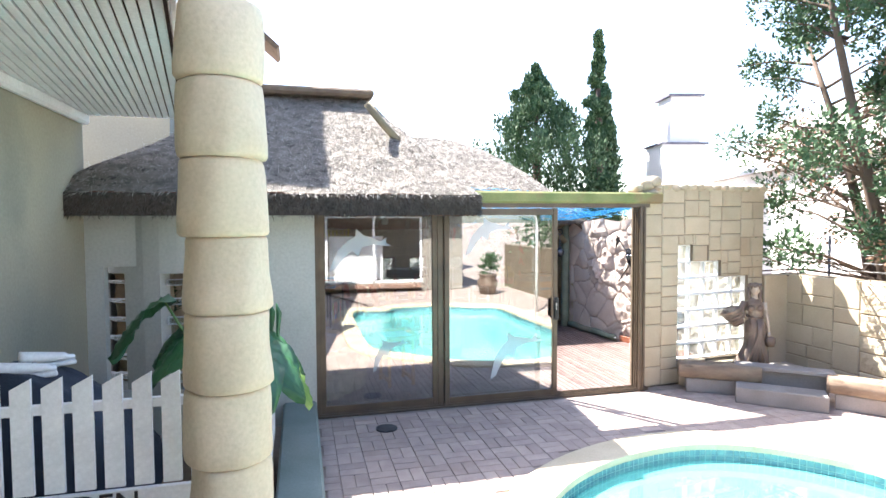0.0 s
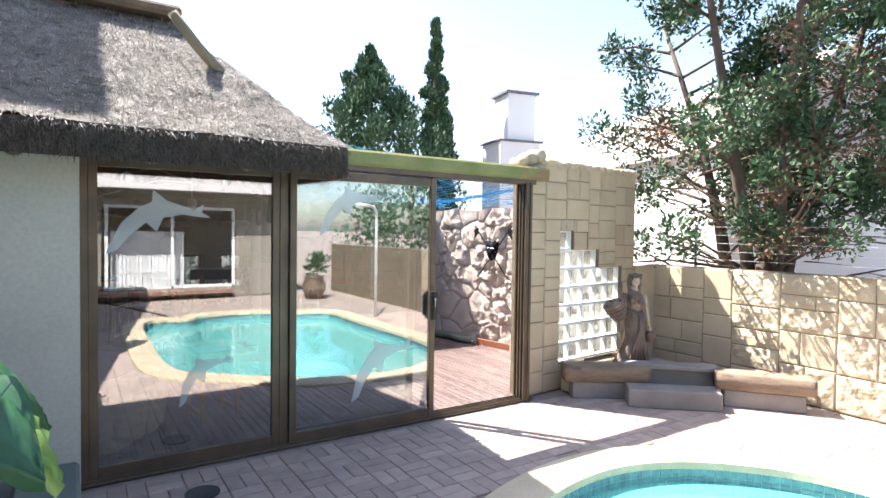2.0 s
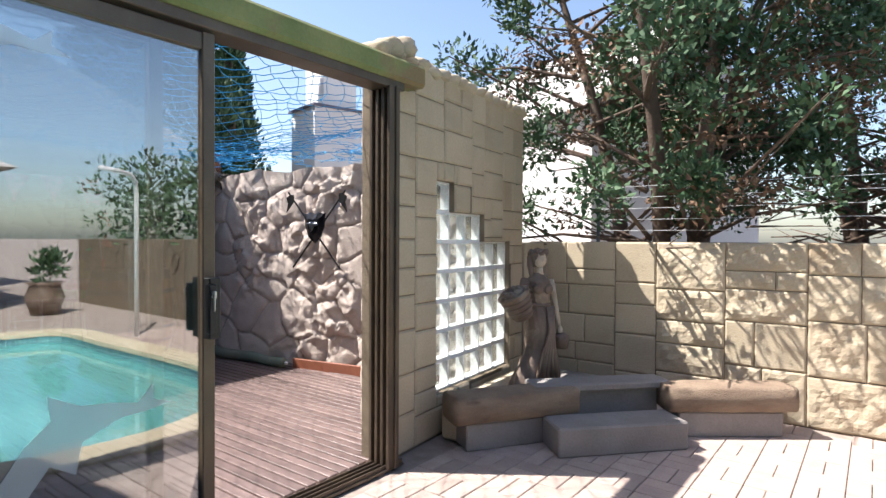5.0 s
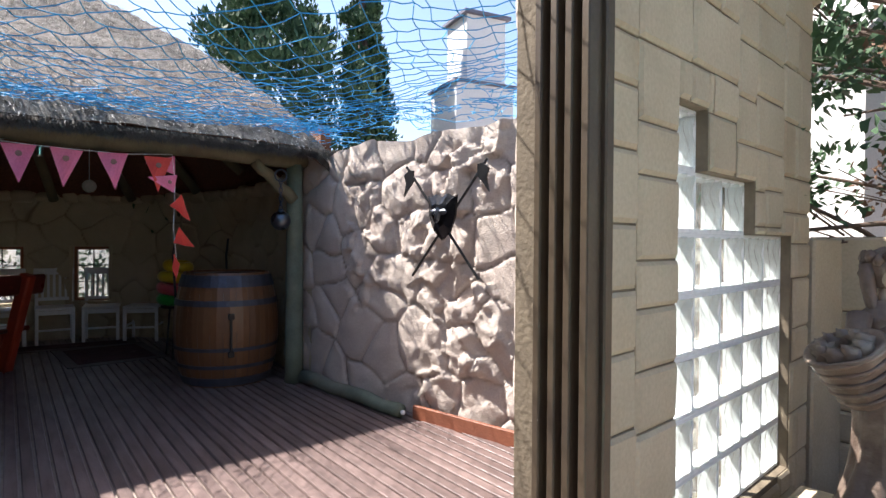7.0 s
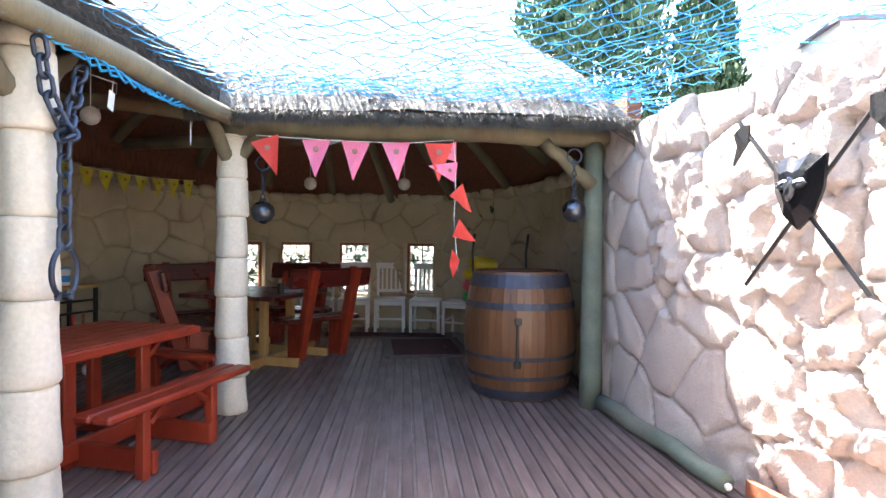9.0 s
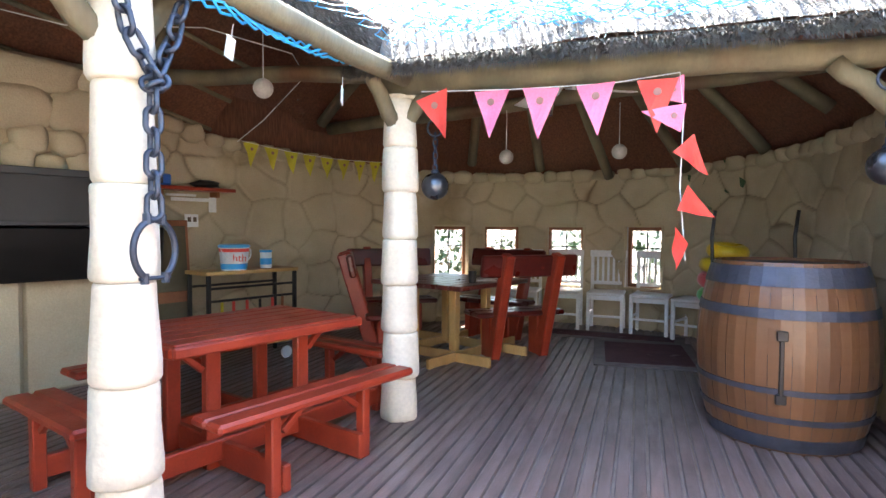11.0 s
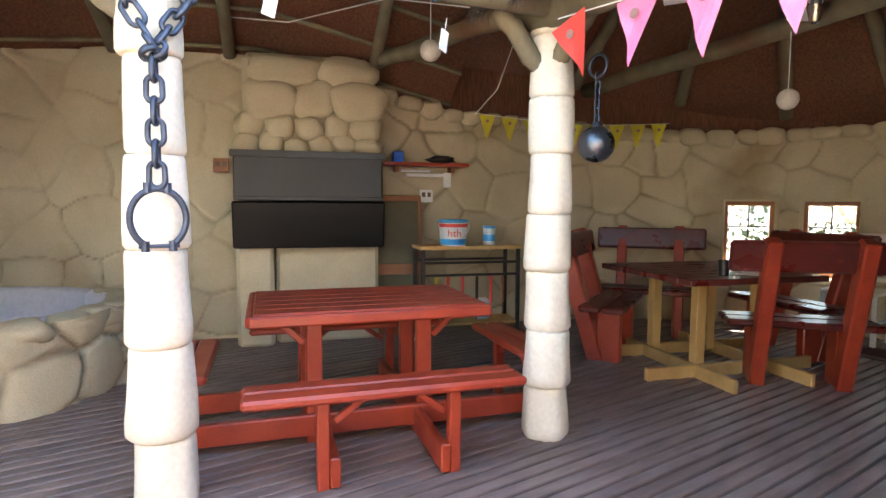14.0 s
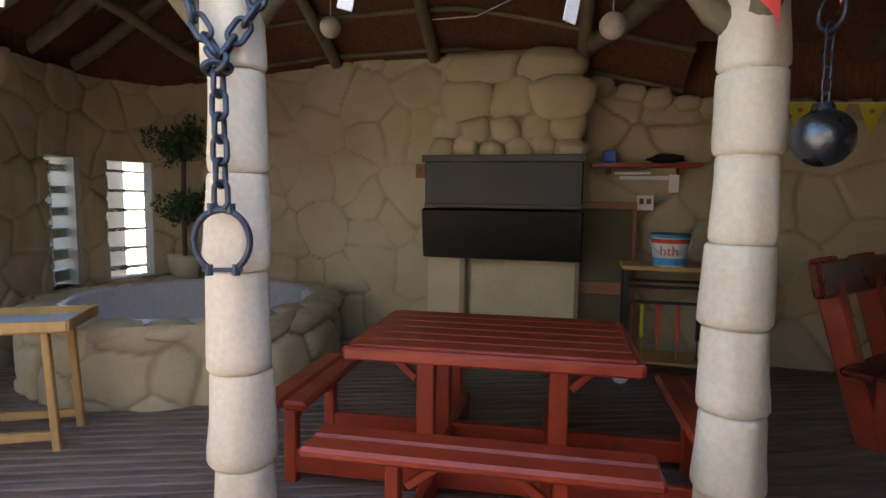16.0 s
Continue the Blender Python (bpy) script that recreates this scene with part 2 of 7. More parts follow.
REDWOOD = material("red_painted_wood", (0.33, 0.042, 0.017), (0.235, 0.026, 0.012), 0.38, 6, 60, 0.15, stain=(0.13, 0.03, 0.02), stain_at=0.68, stain_scale=5, stretch=(1, 1, 1))
DARKRED = material("dark_red_wood", (0.115, 0.015, 0.011), (0.065, 0.012, 0.010), 0.3, 6, 60, 0.15, stain=(0.22, 0.04, 0.02), stain_at=0.66, stain_scale=4)
BAREWOOD = material("bare_yellow_wood", (0.50, 0.31, 0.12), (0.40, 0.23, 0.08), 0.5, 6, 60, 0.15, stretch=(1, 1, 0.3))
WHITEPAINT = material("white_paint", (0.78, 0.79, 0.80), (0.70, 0.71, 0.72), 0.45, 4, 50, 0.08)
FRAMEBRONZE = material("bronze_frame", (0.12, 0.09, 0.06), (0.08, 0.06, 0.045), 0.4, 5, 80, 0.08, metal=0.3)
BEAMWOOD = material("mossy_beam", (0.24, 0.25, 0.10), (0.16, 0.19, 0.07), 0.8, 4, 60, 0.3, stain=(0.22, 0.16, 0.08), stain_at=0.55, stain_scale=3)
PAVER = material("brick_paver", (0.42, 0.335, 0.29), (0.34, 0.265, 0.235), 0.8, 6, 90, 0.3, stain=(0.19, 0.13, 0.12), stain_at=0.64, per=0.28)
SAND = material("paver_sand", (0.34, 0.28, 0.24), (0.26, 0.21, 0.185), 0.95, 12, 120, 0.2)
COPING = material("pale_coping", (0.58, 0.50, 0.36), (0.50, 0.42, 0.29), 0.7, 3, 60, 0.2, stain=(0.40, 0.32, 0.2), stain_at=0.63)
POOLPLASTER = material("pool_plaster", (0.40, 0.62, 0.61), (0.32, 0.54, 0.54), 0.6, 1.2, 30, 0.05)
BRONZE = material("weathered_bronze", (0.21, 0.155, 0.12), (0.13, 0.09, 0.07), 0.55, 6, 50, 0.4, metal=0.15, stain=(0.30, 0.25, 0.20), stain_at=0.56, stain_scale=5)
TIMBER = material("grey_sleeper", (0.30, 0.225, 0.16), (0.20, 0.14, 0.10), 0.85, 5, 70, 0.7, dist=0.02, stain=(0.10, 0.065, 0.045), stain_at=0.6, stain_scale=3, stretch=(1, 1, 3))
CONCRETE = material("grey_concrete", (0.27, 0.25, 0.24), (0.21, 0.19, 0.18), 0.85, 3, 70, 0.3)
BLACKMETAL = material("black_metal", (0.018, 0.018, 0.019), (0.012, 0.012, 0.013), 0.4, 5, 60, 0.1, metal=0.2)
CHAINMETAL = material("blue_grey_iron", (0.075, 0.095, 0.135), (0.045, 0.055, 0.08), 0.42, 12, 90, 0.35, metal=0.75)
STEELBALL = material("dark_steel", (0.16, 0.17, 0.19), (0.09, 0.10, 0.12), 0.28, 8, 60, 0.15, metal=0.9)
NETBLUE = material("blue_net_cord", (0.03, 0.36, 0.66), (0.02, 0.24, 0.52), 0.6, 8, 60, 0.0)
CLEAR = glass("clear_pane", (0.80, 0.85, 0.86), gloss=0.26)
GLASSBLOCK = glass("glass_block_face", (0.88, 0.95, 0.92), 0.12, 0.18, 0.9, 9)
FOLIAGE = material("cypress_leaf", (0.055, 0.115, 0.045), (0.03, 0.07, 0.03), 0.7, 3, 30, 0.0)
DRYLEAF = material("dry_leaf", (0.19, 0.105, 0.06), (0.12, 0.075, 0.045), 0.8, 3, 30, 0.0)
BARK = material("bark", (0.13, 0.09, 0.065), (0.085, 0.06, 0.045), 0.9, 5, 50, 0.6)
WHITEWALL = material("white_render_wall", (0.72, 0.71, 0.70), (0.66, 0.65, 0.64), 0.8, 1, 40, 0.1)
ROOFGREY = material("grey_roof", (0.42, 0.40, 0.38), (0.36, 0.34, 0.33), 0.8, 2, 40, 0.2)


# ---- ground ----
g = Geo()
POOL = [(1.62, -1.0), (1.5, 1.0), (1.55, 2.85), (2.0, 3.4), (2.5, 3.85), (3.1, 4.12), (3.75, 4.2), (4.3, 4.02), (4.75, 3.6), (4.98, 3.1), (5.05, 2.2), (5.0, 0.5), (4.95, -0.8), (4.4, -1.05), (3.9, -1.35), (3.2, -1.5), (2.6, -1.35), (2.35, -1.05)]


def offset(poly, d):
    """The outline moved outwards by d."""
    n, outp = len(poly), []
    for i in range(n):
        a, b, c = Vector(poly[i - 1]), Vector(poly[i]), Vector(poly[(i + 1) % n])
        n1, n2 = (b - a).orthogonal().normalized(), (c - b).orthogonal().normalized()
        m = (n1 + n2).normalized()
        outp.append(tuple(b + m * (d / max(m.dot(n1), 0.5))))
    return outp


def smooth_loop(poly, k=4):
    """Rounds an outline with a closed Catmull-Rom curve."""
    n, outp = len(poly), []
    for i in range(n):
        p0, p1, p2, p3 = (Vector(poly[(i + j) % n]) for j in (-1, 0, 1, 2))
        for s in range(k):
            t = s / k
            outp.append(tuple(0.5 * (2 * p1 + (p2 - p0) * t + (2 * p0 - 5 * p1 + 4 * p2 - p3) * t * t + (3 * p1 - p0 - 3 * p2 + p3) * t ** 3)))
    return outp


POOLS = smooth_loop(POOL)
area = sum(a[0] * b[1] - b[0] * a[1] for a, b in zip(POOLS, POOLS[1:] + POOLS[:1]))
OUT = 1 if Vector(offset(POOLS, 0.1)[0]).x < POOLS[0][0] else -1
COP = offset(POOLS, 0.30 * OUT)
# ground with the pool cut out: rings from the coping's edge to the horizon
far = [(1500 * math.cos(math.atan2(y - 1.5, x - 3.2)), 1500 * math.sin(math.atan2(y - 1.5, x - 3.2))) for x, y in COP]
n = len(COP)
g.add([(x, y, -0.012) for x, y in COP] + [(x, y, -0.012) for x, y in far], [(i, (i + 1) % n, (i + 1) % n + n, i + n) for i in range(n)])
structure("ground", g, SAND, "sandy ground under the paving")


def inside(x, y, poly):
    c, j = False, len(poly) - 1
    for i in range(len(poly)):
        if (poly[i][1] > y) != (poly[j][1] > y) and x < (poly[j][0] - poly[i][0]) * (y - poly[i][1]) / (poly[j][1] - poly[i][1]) + poly[i][0]:
            c = not c
        j = i
    return c


# ---- pool ----
pool = thing("swimming_pool", "sunlit swimming pool with turquoise water, tiled waterline and pale coping", "swimming pool")
g = Geo()
outer, inner = COP, offset(POOLS, -0.02 * OUT)
rings = [(outer, -0.02), (outer, 0.022), (offset(POOLS, 0.28 * OUT), 0.03), (offset(POOLS, 0.01 * OUT), 0.03), (inner, 0.022), (inner, -0.03), (POOLS, -0.03)]
for k, (ring, z) in enumerate(rings):
    g.v += [(x, y, z) for x, y in ring]
    if k:
        g.f += [((k - 1) * n + i, (k - 1) * n + (i + 1) % n, k * n + (i + 1) % n, k * n + i) for i in range(n)]
part("coping", g, COPING, pool, "pale cast coping")
g = Geo()
deep = offset(POOLS, -0.35 * OUT)
for k, (ring, z) in enumerate([(POOLS, -0.02), (POOLS, -1.0), (deep, -1.35)]):
    g.v += [(x, y, z) for x, y in ring]
    if k:
        g.f += [((k - 1) * n + i, (k - 1) * n + (i + 1) % n, k * n + (i + 1) % n, k * n + i) for i in range(n)]
g.f.append(tuple(2 * n + i for i in range(n)))
part("basin", g, POOLPLASTER, pool, "turquoise plastered basin")
TILE = material("waterline_tile", (0.16, 0.36, 0.37), (0.09, 0.22, 0.27), 0.2, 12, 60, 0.0)
g = Geo()
for i in range(n):
    a, b = Vector(POOLS[i]), Vector(POOLS[(i + 1) % n])
    d = (b - a)
    m = max(int(round(d.length / 0.058)), 1)
    for k in range(m):
        for row in range(2):
            p0, p1 = a + d * ((k + 0.06) / m), a + d * ((k + 0.94) / m)
            nn = Vector((-d.y, d.x)).normalized() * (-OUT) * 0.006
            z1 = -0.034 - row * 0.058
            z0 = z1 - 0.052
            g.add([(*(p0 + nn), z0), (*(p1 + nn), z0), (*(p1 + nn), z1), (*(p0 + nn), z1)], [(0, 1, 2, 3)])
part("waterline_tiles", g, TILE, pool, "small blue-green mosaic tiles", kind="stuff")
WATER = bpy.data.materials.new("water")
WATER.use_nodes = True
N, L = WATER.node_tree.nodes, WATER.node_tree.links
N.remove(N["Principled BSDF"])
tr, gl, mix, fr = (N.new("ShaderNode" + k) for k in ("BsdfTransparent", "BsdfGlossy", "MixShader", "Fresnel"))
tr.inputs[0].default_value = (0.62, 0.95, 0.95, 1)
scat, body = N.new("ShaderNodeBsdfDiffuse"), N.new("ShaderNodeMixShader")
scat.inputs[0].default_value = (0.16, 0.50, 0.48, 1)
body.inputs[0].default_value = 0.55
L.new(tr.outputs[0], body.inputs[1])
L.new(scat.outputs[0], body.inputs[2])
gl.inputs["Roughness"].default_value = 0.02
fr.inputs[0].default_value = 1.33
wnz, wb = N.new("ShaderNodeTexNoise"), N.new("ShaderNodeBump")
wnz.inputs["Scale"].default_value = 3.5
wb.inputs["Strength"].default_value, wb.inputs["Distance"].default_value = 0.25, 0.02
L.new(wnz.outputs[0], wb.inputs["Height"])
L.new(wb.outputs[0], gl.inputs["Normal"])
dim = N.new("ShaderNodeMath")
dim.operation = "MULTIPLY"
dim.inputs[1].default_value = 0.4
L.new(fr.outputs[0], dim.inputs[0])
L.new(dim.outputs[0], mix.inputs[0])
L.new(body.outputs[0], mix.inputs[1])
L.new(gl.outputs[0], mix.inputs[2])
L.new(mix.outputs[0], N["Material Output"].inputs[0])
g = Geo().add([(x, y, -0.125) for x, y in POOLS], [tuple(range(n))])
part("water", g, WATER, pool, "clear turquoise water").visible_shadow = False

# ---- walls of the entertainment area ----
WALLPATH = [(0.62, 5.93), (0.1, 5.94), (-0.35, 5.95), (-0.9, 6.02), (-1.42, 6.45), (-1.1, 7.1), (-0.65, 7.8), (-0.3, 8.5), (0.0, 9.3), (0.25, 10.1), (0.45, 10.8), (0.8, 11.8), (1.2, 12.5), (1.75, 13.1), (2.4, 13.45), (3.3, 13.62), (4.2, 13.45), (4.9, 13.0), (5.4, 12.2), (5.58, 11.2), (5.55, 10.3), (5.52, 9.7)]


class Run:
    """A plan line that can be walked by its length."""

    def __init__(self, pts, k=6):
        pts = [Vector(p) for p in pts]
        out = []
        for i in range(len(pts) - 1):
            p0, p1, p2, p3 = pts[max(i - 1, 0)], pts[i], pts[i + 1], pts[min(i + 2, len(pts) - 1)]
            for s in range(k):
                t = s / k
                out.append(0.5 * (2 * p1 + (p2 - p0) * t + (2 * p0 - 5 * p1 + 4 * p2 - p3) * t * t + (3 * p1 - p0 - 3 * p2 + p3) * t ** 3))
        out.append(pts[-1])
        self.p = out
        self.s = [0.0]
        for a, b in zip(out, out[1:]):
            self.s.append(self.s[-1] + (b - a).length)
        self.len = self.s[-1]

    def at(self, s):
        """Point and normal (to the right of the way) at length s."""
        s = min(max(s, 0.0), self.len)
        i = min(max(int(np.searchsorted(self.s, s)) - 1, 0), len(self.p) - 2)
        t = (s - self.s[i]) / max(self.s[i + 1] - self.s[i], 1e-6)
        a, b = self.p[i], self.p[i + 1]
        d = (b - a).normalized()
        return a.lerp(b, t), Vector((d.y, -d.x))

    def near(self, x, y):
        return min(range(len(self.p)), key=lambda i: (self.p[i] - Vector((x, y))).length)

    def length_at(self, x, y):
        return self.s[self.near(x, y)]


def rock_skin(name, run, s0, s1, bottom, top, mat, label, seed=1, cell=0.42, groove=0.03, bulge=0.05, step=0.035, holes=(), rough=0.0, offs=0.0, gw=0.035, flat=None):
    """A wall face carved into irregular stones: a relief with sunken joints."""
    rng = np.random.default_rng(seed)
    ns, nz = int((s1 - s0) / step) + 1, 0
    zt = max(top(s) for s in np.linspace(s0, s1, 30))
    nz = int((zt - bottom) / step) + 1
    S = np.linspace(s0, s1, ns)
    pts = []
    for i in range(int((s1 - s0) / cell) + 3):
        for j in range(int(zt / cell) + 3):
            pts.append((s0 + (i - 0.5 + 0.5 * (j % 2)) * cell + rng.uniform(-0.42, 0.42) * cell, bottom + (j - 0.5) * cell + rng.uniform(-0.42, 0.42) * cell))
    pts = np.array(pts)
    small = np.array([(s0 + (i + rng.uniform()) * 0.13, bottom + (j + rng.uniform()) * 0.17) for i in range(int((s1 - s0) / 0.13) + 1) for j in range(int(zt / 0.17) + 1)]) if rough else None
    facet = rng.uniform(-1, 1, (len(small), 3)) if rough else None
    lift = rng.uniform(0.2, 1.0, len(pts))
    tilt = rng.uniform(-1, 1, (len(pts), 2))
    verts, faces, dark = [], [], []
    for i, s in enumerate(S):
        tz = top(s)
        p, nn = run.at(s)
        for j in range(nz + 1):
            z = bottom + (tz - bottom) * j / nz
            q = Vector((s * 2.6, z * 2.6, seed))
            ws, wz = s + 0.09 * noise.noise(q), z + 0.09 * noise.noise(q + Vector((7, 3, 1)))
            d = np.hypot(pts[:, 0] - ws, (pts[:, 1] - wz) * 1.1)
            a, b = np.argpartition(d, 1)[:2]
            if d[a] > d[b]:
                a, b = b, a
            e = d[b] - d[a]
            edge = min(e / gw, 1.0)
            edge = edge * edge * (3 - 2 * edge)
            # tint along the joints, part stain, part shade of the groove put into colour
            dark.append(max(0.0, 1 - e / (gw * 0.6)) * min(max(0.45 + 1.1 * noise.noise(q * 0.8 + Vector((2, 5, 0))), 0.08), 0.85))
            h = -groove * (1 - edge) + bulge * lift[a] * min(e / (cell * 0.5), 1.0) ** 0.6 + 0.25 * bulge * (tilt[a] @ np.array([ws - pts[a, 0], wz - pts[a, 1]])) / cell
            h += 0.008 * noise.noise(q * 3)
            if rough:
                k = min(max(0.25 + 1.6 * noise.noise(Vector((s * 1.2, z * 1.2, seed + 9))) + 0.28 * s / run.len, 0), 1)
                u2 = s + 0.05 * noise.noise(q * 1.8)
                z2 = z + 0.05 * noise.noise(q * 1.8 + Vector((4, 1, 0)))
                f = int(np.argmin(np.hypot(small[:, 0] - u2, small[:, 1] - z2)))
                h += rough * k * (0.6 * facet[f, 2] + 6.0 * facet[f, 0] * (u2 - small[f, 0]) + 5.0 * facet[f, 1] * (z2 - small[f, 1]) + 0.25 * noise.noise(q * 7) + 0.2)
            h += offs + 0.02
            verts.append((p.x + nn.x * h, p.y + nn.y * h, z + (0.03 * lift[a] if j == nz else 0)))
    for i in range(ns - 1):
        sm = (S[i] + S[i + 1]) / 2
        for j in range(nz):
            zm = bottom + (top(sm) - bottom) * (j + 0.5) / nz
            if any(a < sm < b and c < zm < d for a, b, c, d in holes):
                continue
            k = i * (nz + 1) + j
            faces.append((k, k + nz + 1, k + nz + 2, k + 1))
    g = Geo()
    g.v, g.f = verts, faces
    ob = structure(name, g, mat, label, smooth=True)
    at = ob.data.attributes.new("joint_stain_shade", "FLOAT", "POINT")
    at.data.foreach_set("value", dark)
    return ob


def slab_wall(name, run, s0, s1, bottom, top, thick, mat, label, holes=(), step=0.25, gap=0.0):
    """The plain body of a wall behind its face, with openings cut through."""
    cuts = sorted({s0, s1, *[v for h in holes for v in h[:2] if s0 < v < s1], *np.arange(s0, s1, step).tolist()})
    g = Geo()
    for a, b in zip(cuts, cuts[1:]):
        m = (a + b) / 2
        spans, z = [], bottom
        for h in sorted([h for h in holes if h[0] < m < h[1]], key=lambda h: h[2]):
            spans.append((z, h[2]))
            z = h[3]
        spans.append((z, None))
        (pa, na), (pb, nb) = run.at(a), run.at(b)
        for z0, z1 in spans:
            ta, tb = (z1, z1) if z1 is not None else (top(a), top(b))
            ring = [pa + na * -gap, pb + nb * -gap, pb - nb * (thick + gap), pa - na * (thick + gap)]
            g.add([(*ring[0], z0), (*ring[1], z0), (*ring[2], z0), (*ring[3], z0), (*ring[0], ta), (*ring[1], tb), (*ring[2], tb), (*ring[3], ta)],
                  [(3, 2, 1, 0), (4, 5, 6, 7), (0, 1, 5, 4), (1, 2, 6, 5), (2, 3, 7, 6), (3, 0, 4, 7)])
    return structure(name, g, mat, label)


ROOM = Run(WALLPATH)


def room_top(s):
    p, _ = ROOM.at(s)
    return float(np.interp(s, [0, 4.3, ROOM.length_at(0, 9.3), ROOM.length_at(0.45, 10.8), ROOM.length_at(1.75, 13.1), ROOM.len], [2.2, 2.3, 2.3, 1.95, 1.78, 1.85]))


def hole_at(x, y, w, z0, z1):
    s = ROOM.length_at(x, y)
    return (s - w / 2, s + w / 2, z0, z1)


WINDOWS = [(1.93, 13.17), (2.56, 13.49), (3.26, 13.62), (4.15, 13.45)]
BLOCKWIN = [(-0.54, 5.966, 0.46), (-1.18, 6.24, 0.46)]
room_holes = [hole_at(x, y, 0.42, 0.48, 1.17) for x, y in WINDOWS] + [hole_at(x, y, w, 0.42, 1.53) for x, y, w in BLOCKWIN]
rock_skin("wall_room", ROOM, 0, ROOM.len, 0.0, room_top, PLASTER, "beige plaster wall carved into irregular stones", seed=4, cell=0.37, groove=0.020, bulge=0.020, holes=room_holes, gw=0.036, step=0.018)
slab_wall("wall_room_body", ROOM, 0, ROOM.len, -0.1, lambda s: room_top(s) - 0.03, 0.22, WALLPAINT, "plain outer wall of the thatched room", holes=room_holes, gap=0.035)
slab_wall("ceiling_skirt", ROOM, 0, ROOM.len, 1.7, lambda s: room_top(s) + (0.45 if s > 4.3 else 0.2), 0.1, THATCH_IN, "reddish thatch closing the gap above the wall", gap=0.05)

STONE = Run([(5.5, 9.95), (5.56, 9.2), (5.72, 8.4), (5.92, 7.5), (6.07, 6.8), (6.15, 6.26)])
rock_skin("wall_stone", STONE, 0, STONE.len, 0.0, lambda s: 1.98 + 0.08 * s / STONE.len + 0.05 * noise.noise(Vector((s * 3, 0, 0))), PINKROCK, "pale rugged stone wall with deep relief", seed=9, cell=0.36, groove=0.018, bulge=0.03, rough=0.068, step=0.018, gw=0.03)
slab_wall("wall_stone_body", STONE, 0, STONE.len, -0.1, lambda s: 1.95 + 0.08 * s / STONE.len, 0.25, PINKROCK, "body of the rugged stone wall", gap=0.05)

# front wall left of the glass, in plaster
FRONT = Run([(-1.75, 5.80), (0.62, 5.80)], 1)
fh = [(0.45, 1.98, 0.42, 1.6)]
slab_wall("wall_front", FRONT, 0, FRONT.len, -0.1, lambda s: 2.2, 0.12, WALLPAINT, "painted front wall of the thatched room", holes=fh)


# ---- thatched roof ----
def roof_a(x, y):
    e = 2.25 + 0.13 * (y - 5.4)
    if not (-1.65 <= x <= e and 5.35 <= y <= 12.0):
        return None
    return 2.07 + min(0.65 * (y - 5.35), 1.15 * (e - x), 0.78 * (x + 1.65), 1.36, 0.8 * (12.0 - y))


def roof_b(x, y):
    d = math.hypot(x - 3.0, y - 10.75)
    if y < 9.42 or d > 3.3 or x > 6.0:
        return None
    return min(1.97 + 0.72 * (y - 9.42), 1.75 + 0.95 * (2.95 - d) if d < 2.95 else 1.75 + 0.6 * (2.95 - d), 3.6)


def thatch_sheet(fa, fb, xs, ys, lift, name, mat, label, warp):
    g = Geo()
    idx = {}
    for i, x in enumerate(xs):
        for j, y in enumerate(ys):
            px, py = warp(x, y)
            z = fa(px, py)
            if z is None:
                continue
            idx[i, j] = len(g.v)
            edge = min(1.0, 0.35 + (py - 9.42) / 0.35) if fa is roof_b else 1.0
            wob = 0.035 * noise.noise(Vector((px * 2.2, py * 2.2, 0))) + 0.012 * noise.noise(Vector((px * 14, py * 14, 3)))
            g.v.append((px, py, z + (lift * edge + wob if lift else wob * 0.5)))
    for i in range(len(xs) - 1):
        for j in range(len(ys) - 1):
            q = [(i, j), (i + 1, j), (i + 1, j + 1), (i, j + 1)]
            if not all(k in idx for k in q):
                continue
            cx, cy = sum(g.v[idx[k]][0] for k in q) / 4, sum(g.v[idx[k]][1] for k in q) / 4
            o, s = fb(cx, cy), fa(cx, cy)
            if o is not None and s is not None and o > s + 0.02:
                continue
            f = tuple(idx[k] for k in q)
            g.f.append(f if lift else f[::-1])
    return g


def warp_a(x, y):
    e = 2.25 + 0.13 * (y - 5.4)
    return (-1.65 + (x + 1.65) * (e + 1.65) / 3.9 * 0.9999, y)


def warp_b(x, y):
    """x from 0 to 1 across, y from 0 to 1 to the back, on the rounded plan."""
    yy = 9.42 + (14.04 - 9.42) * y
    w = math.sqrt(max(3.3 ** 2 - (yy - 10.75) ** 2, 0.0)) * 0.9995
    return (max(3.0 - w, -9) + (min(3.0 + w, 6.0) - (3.0 - w)) * x, yy)


def plain(x, y):
    return (x, y)


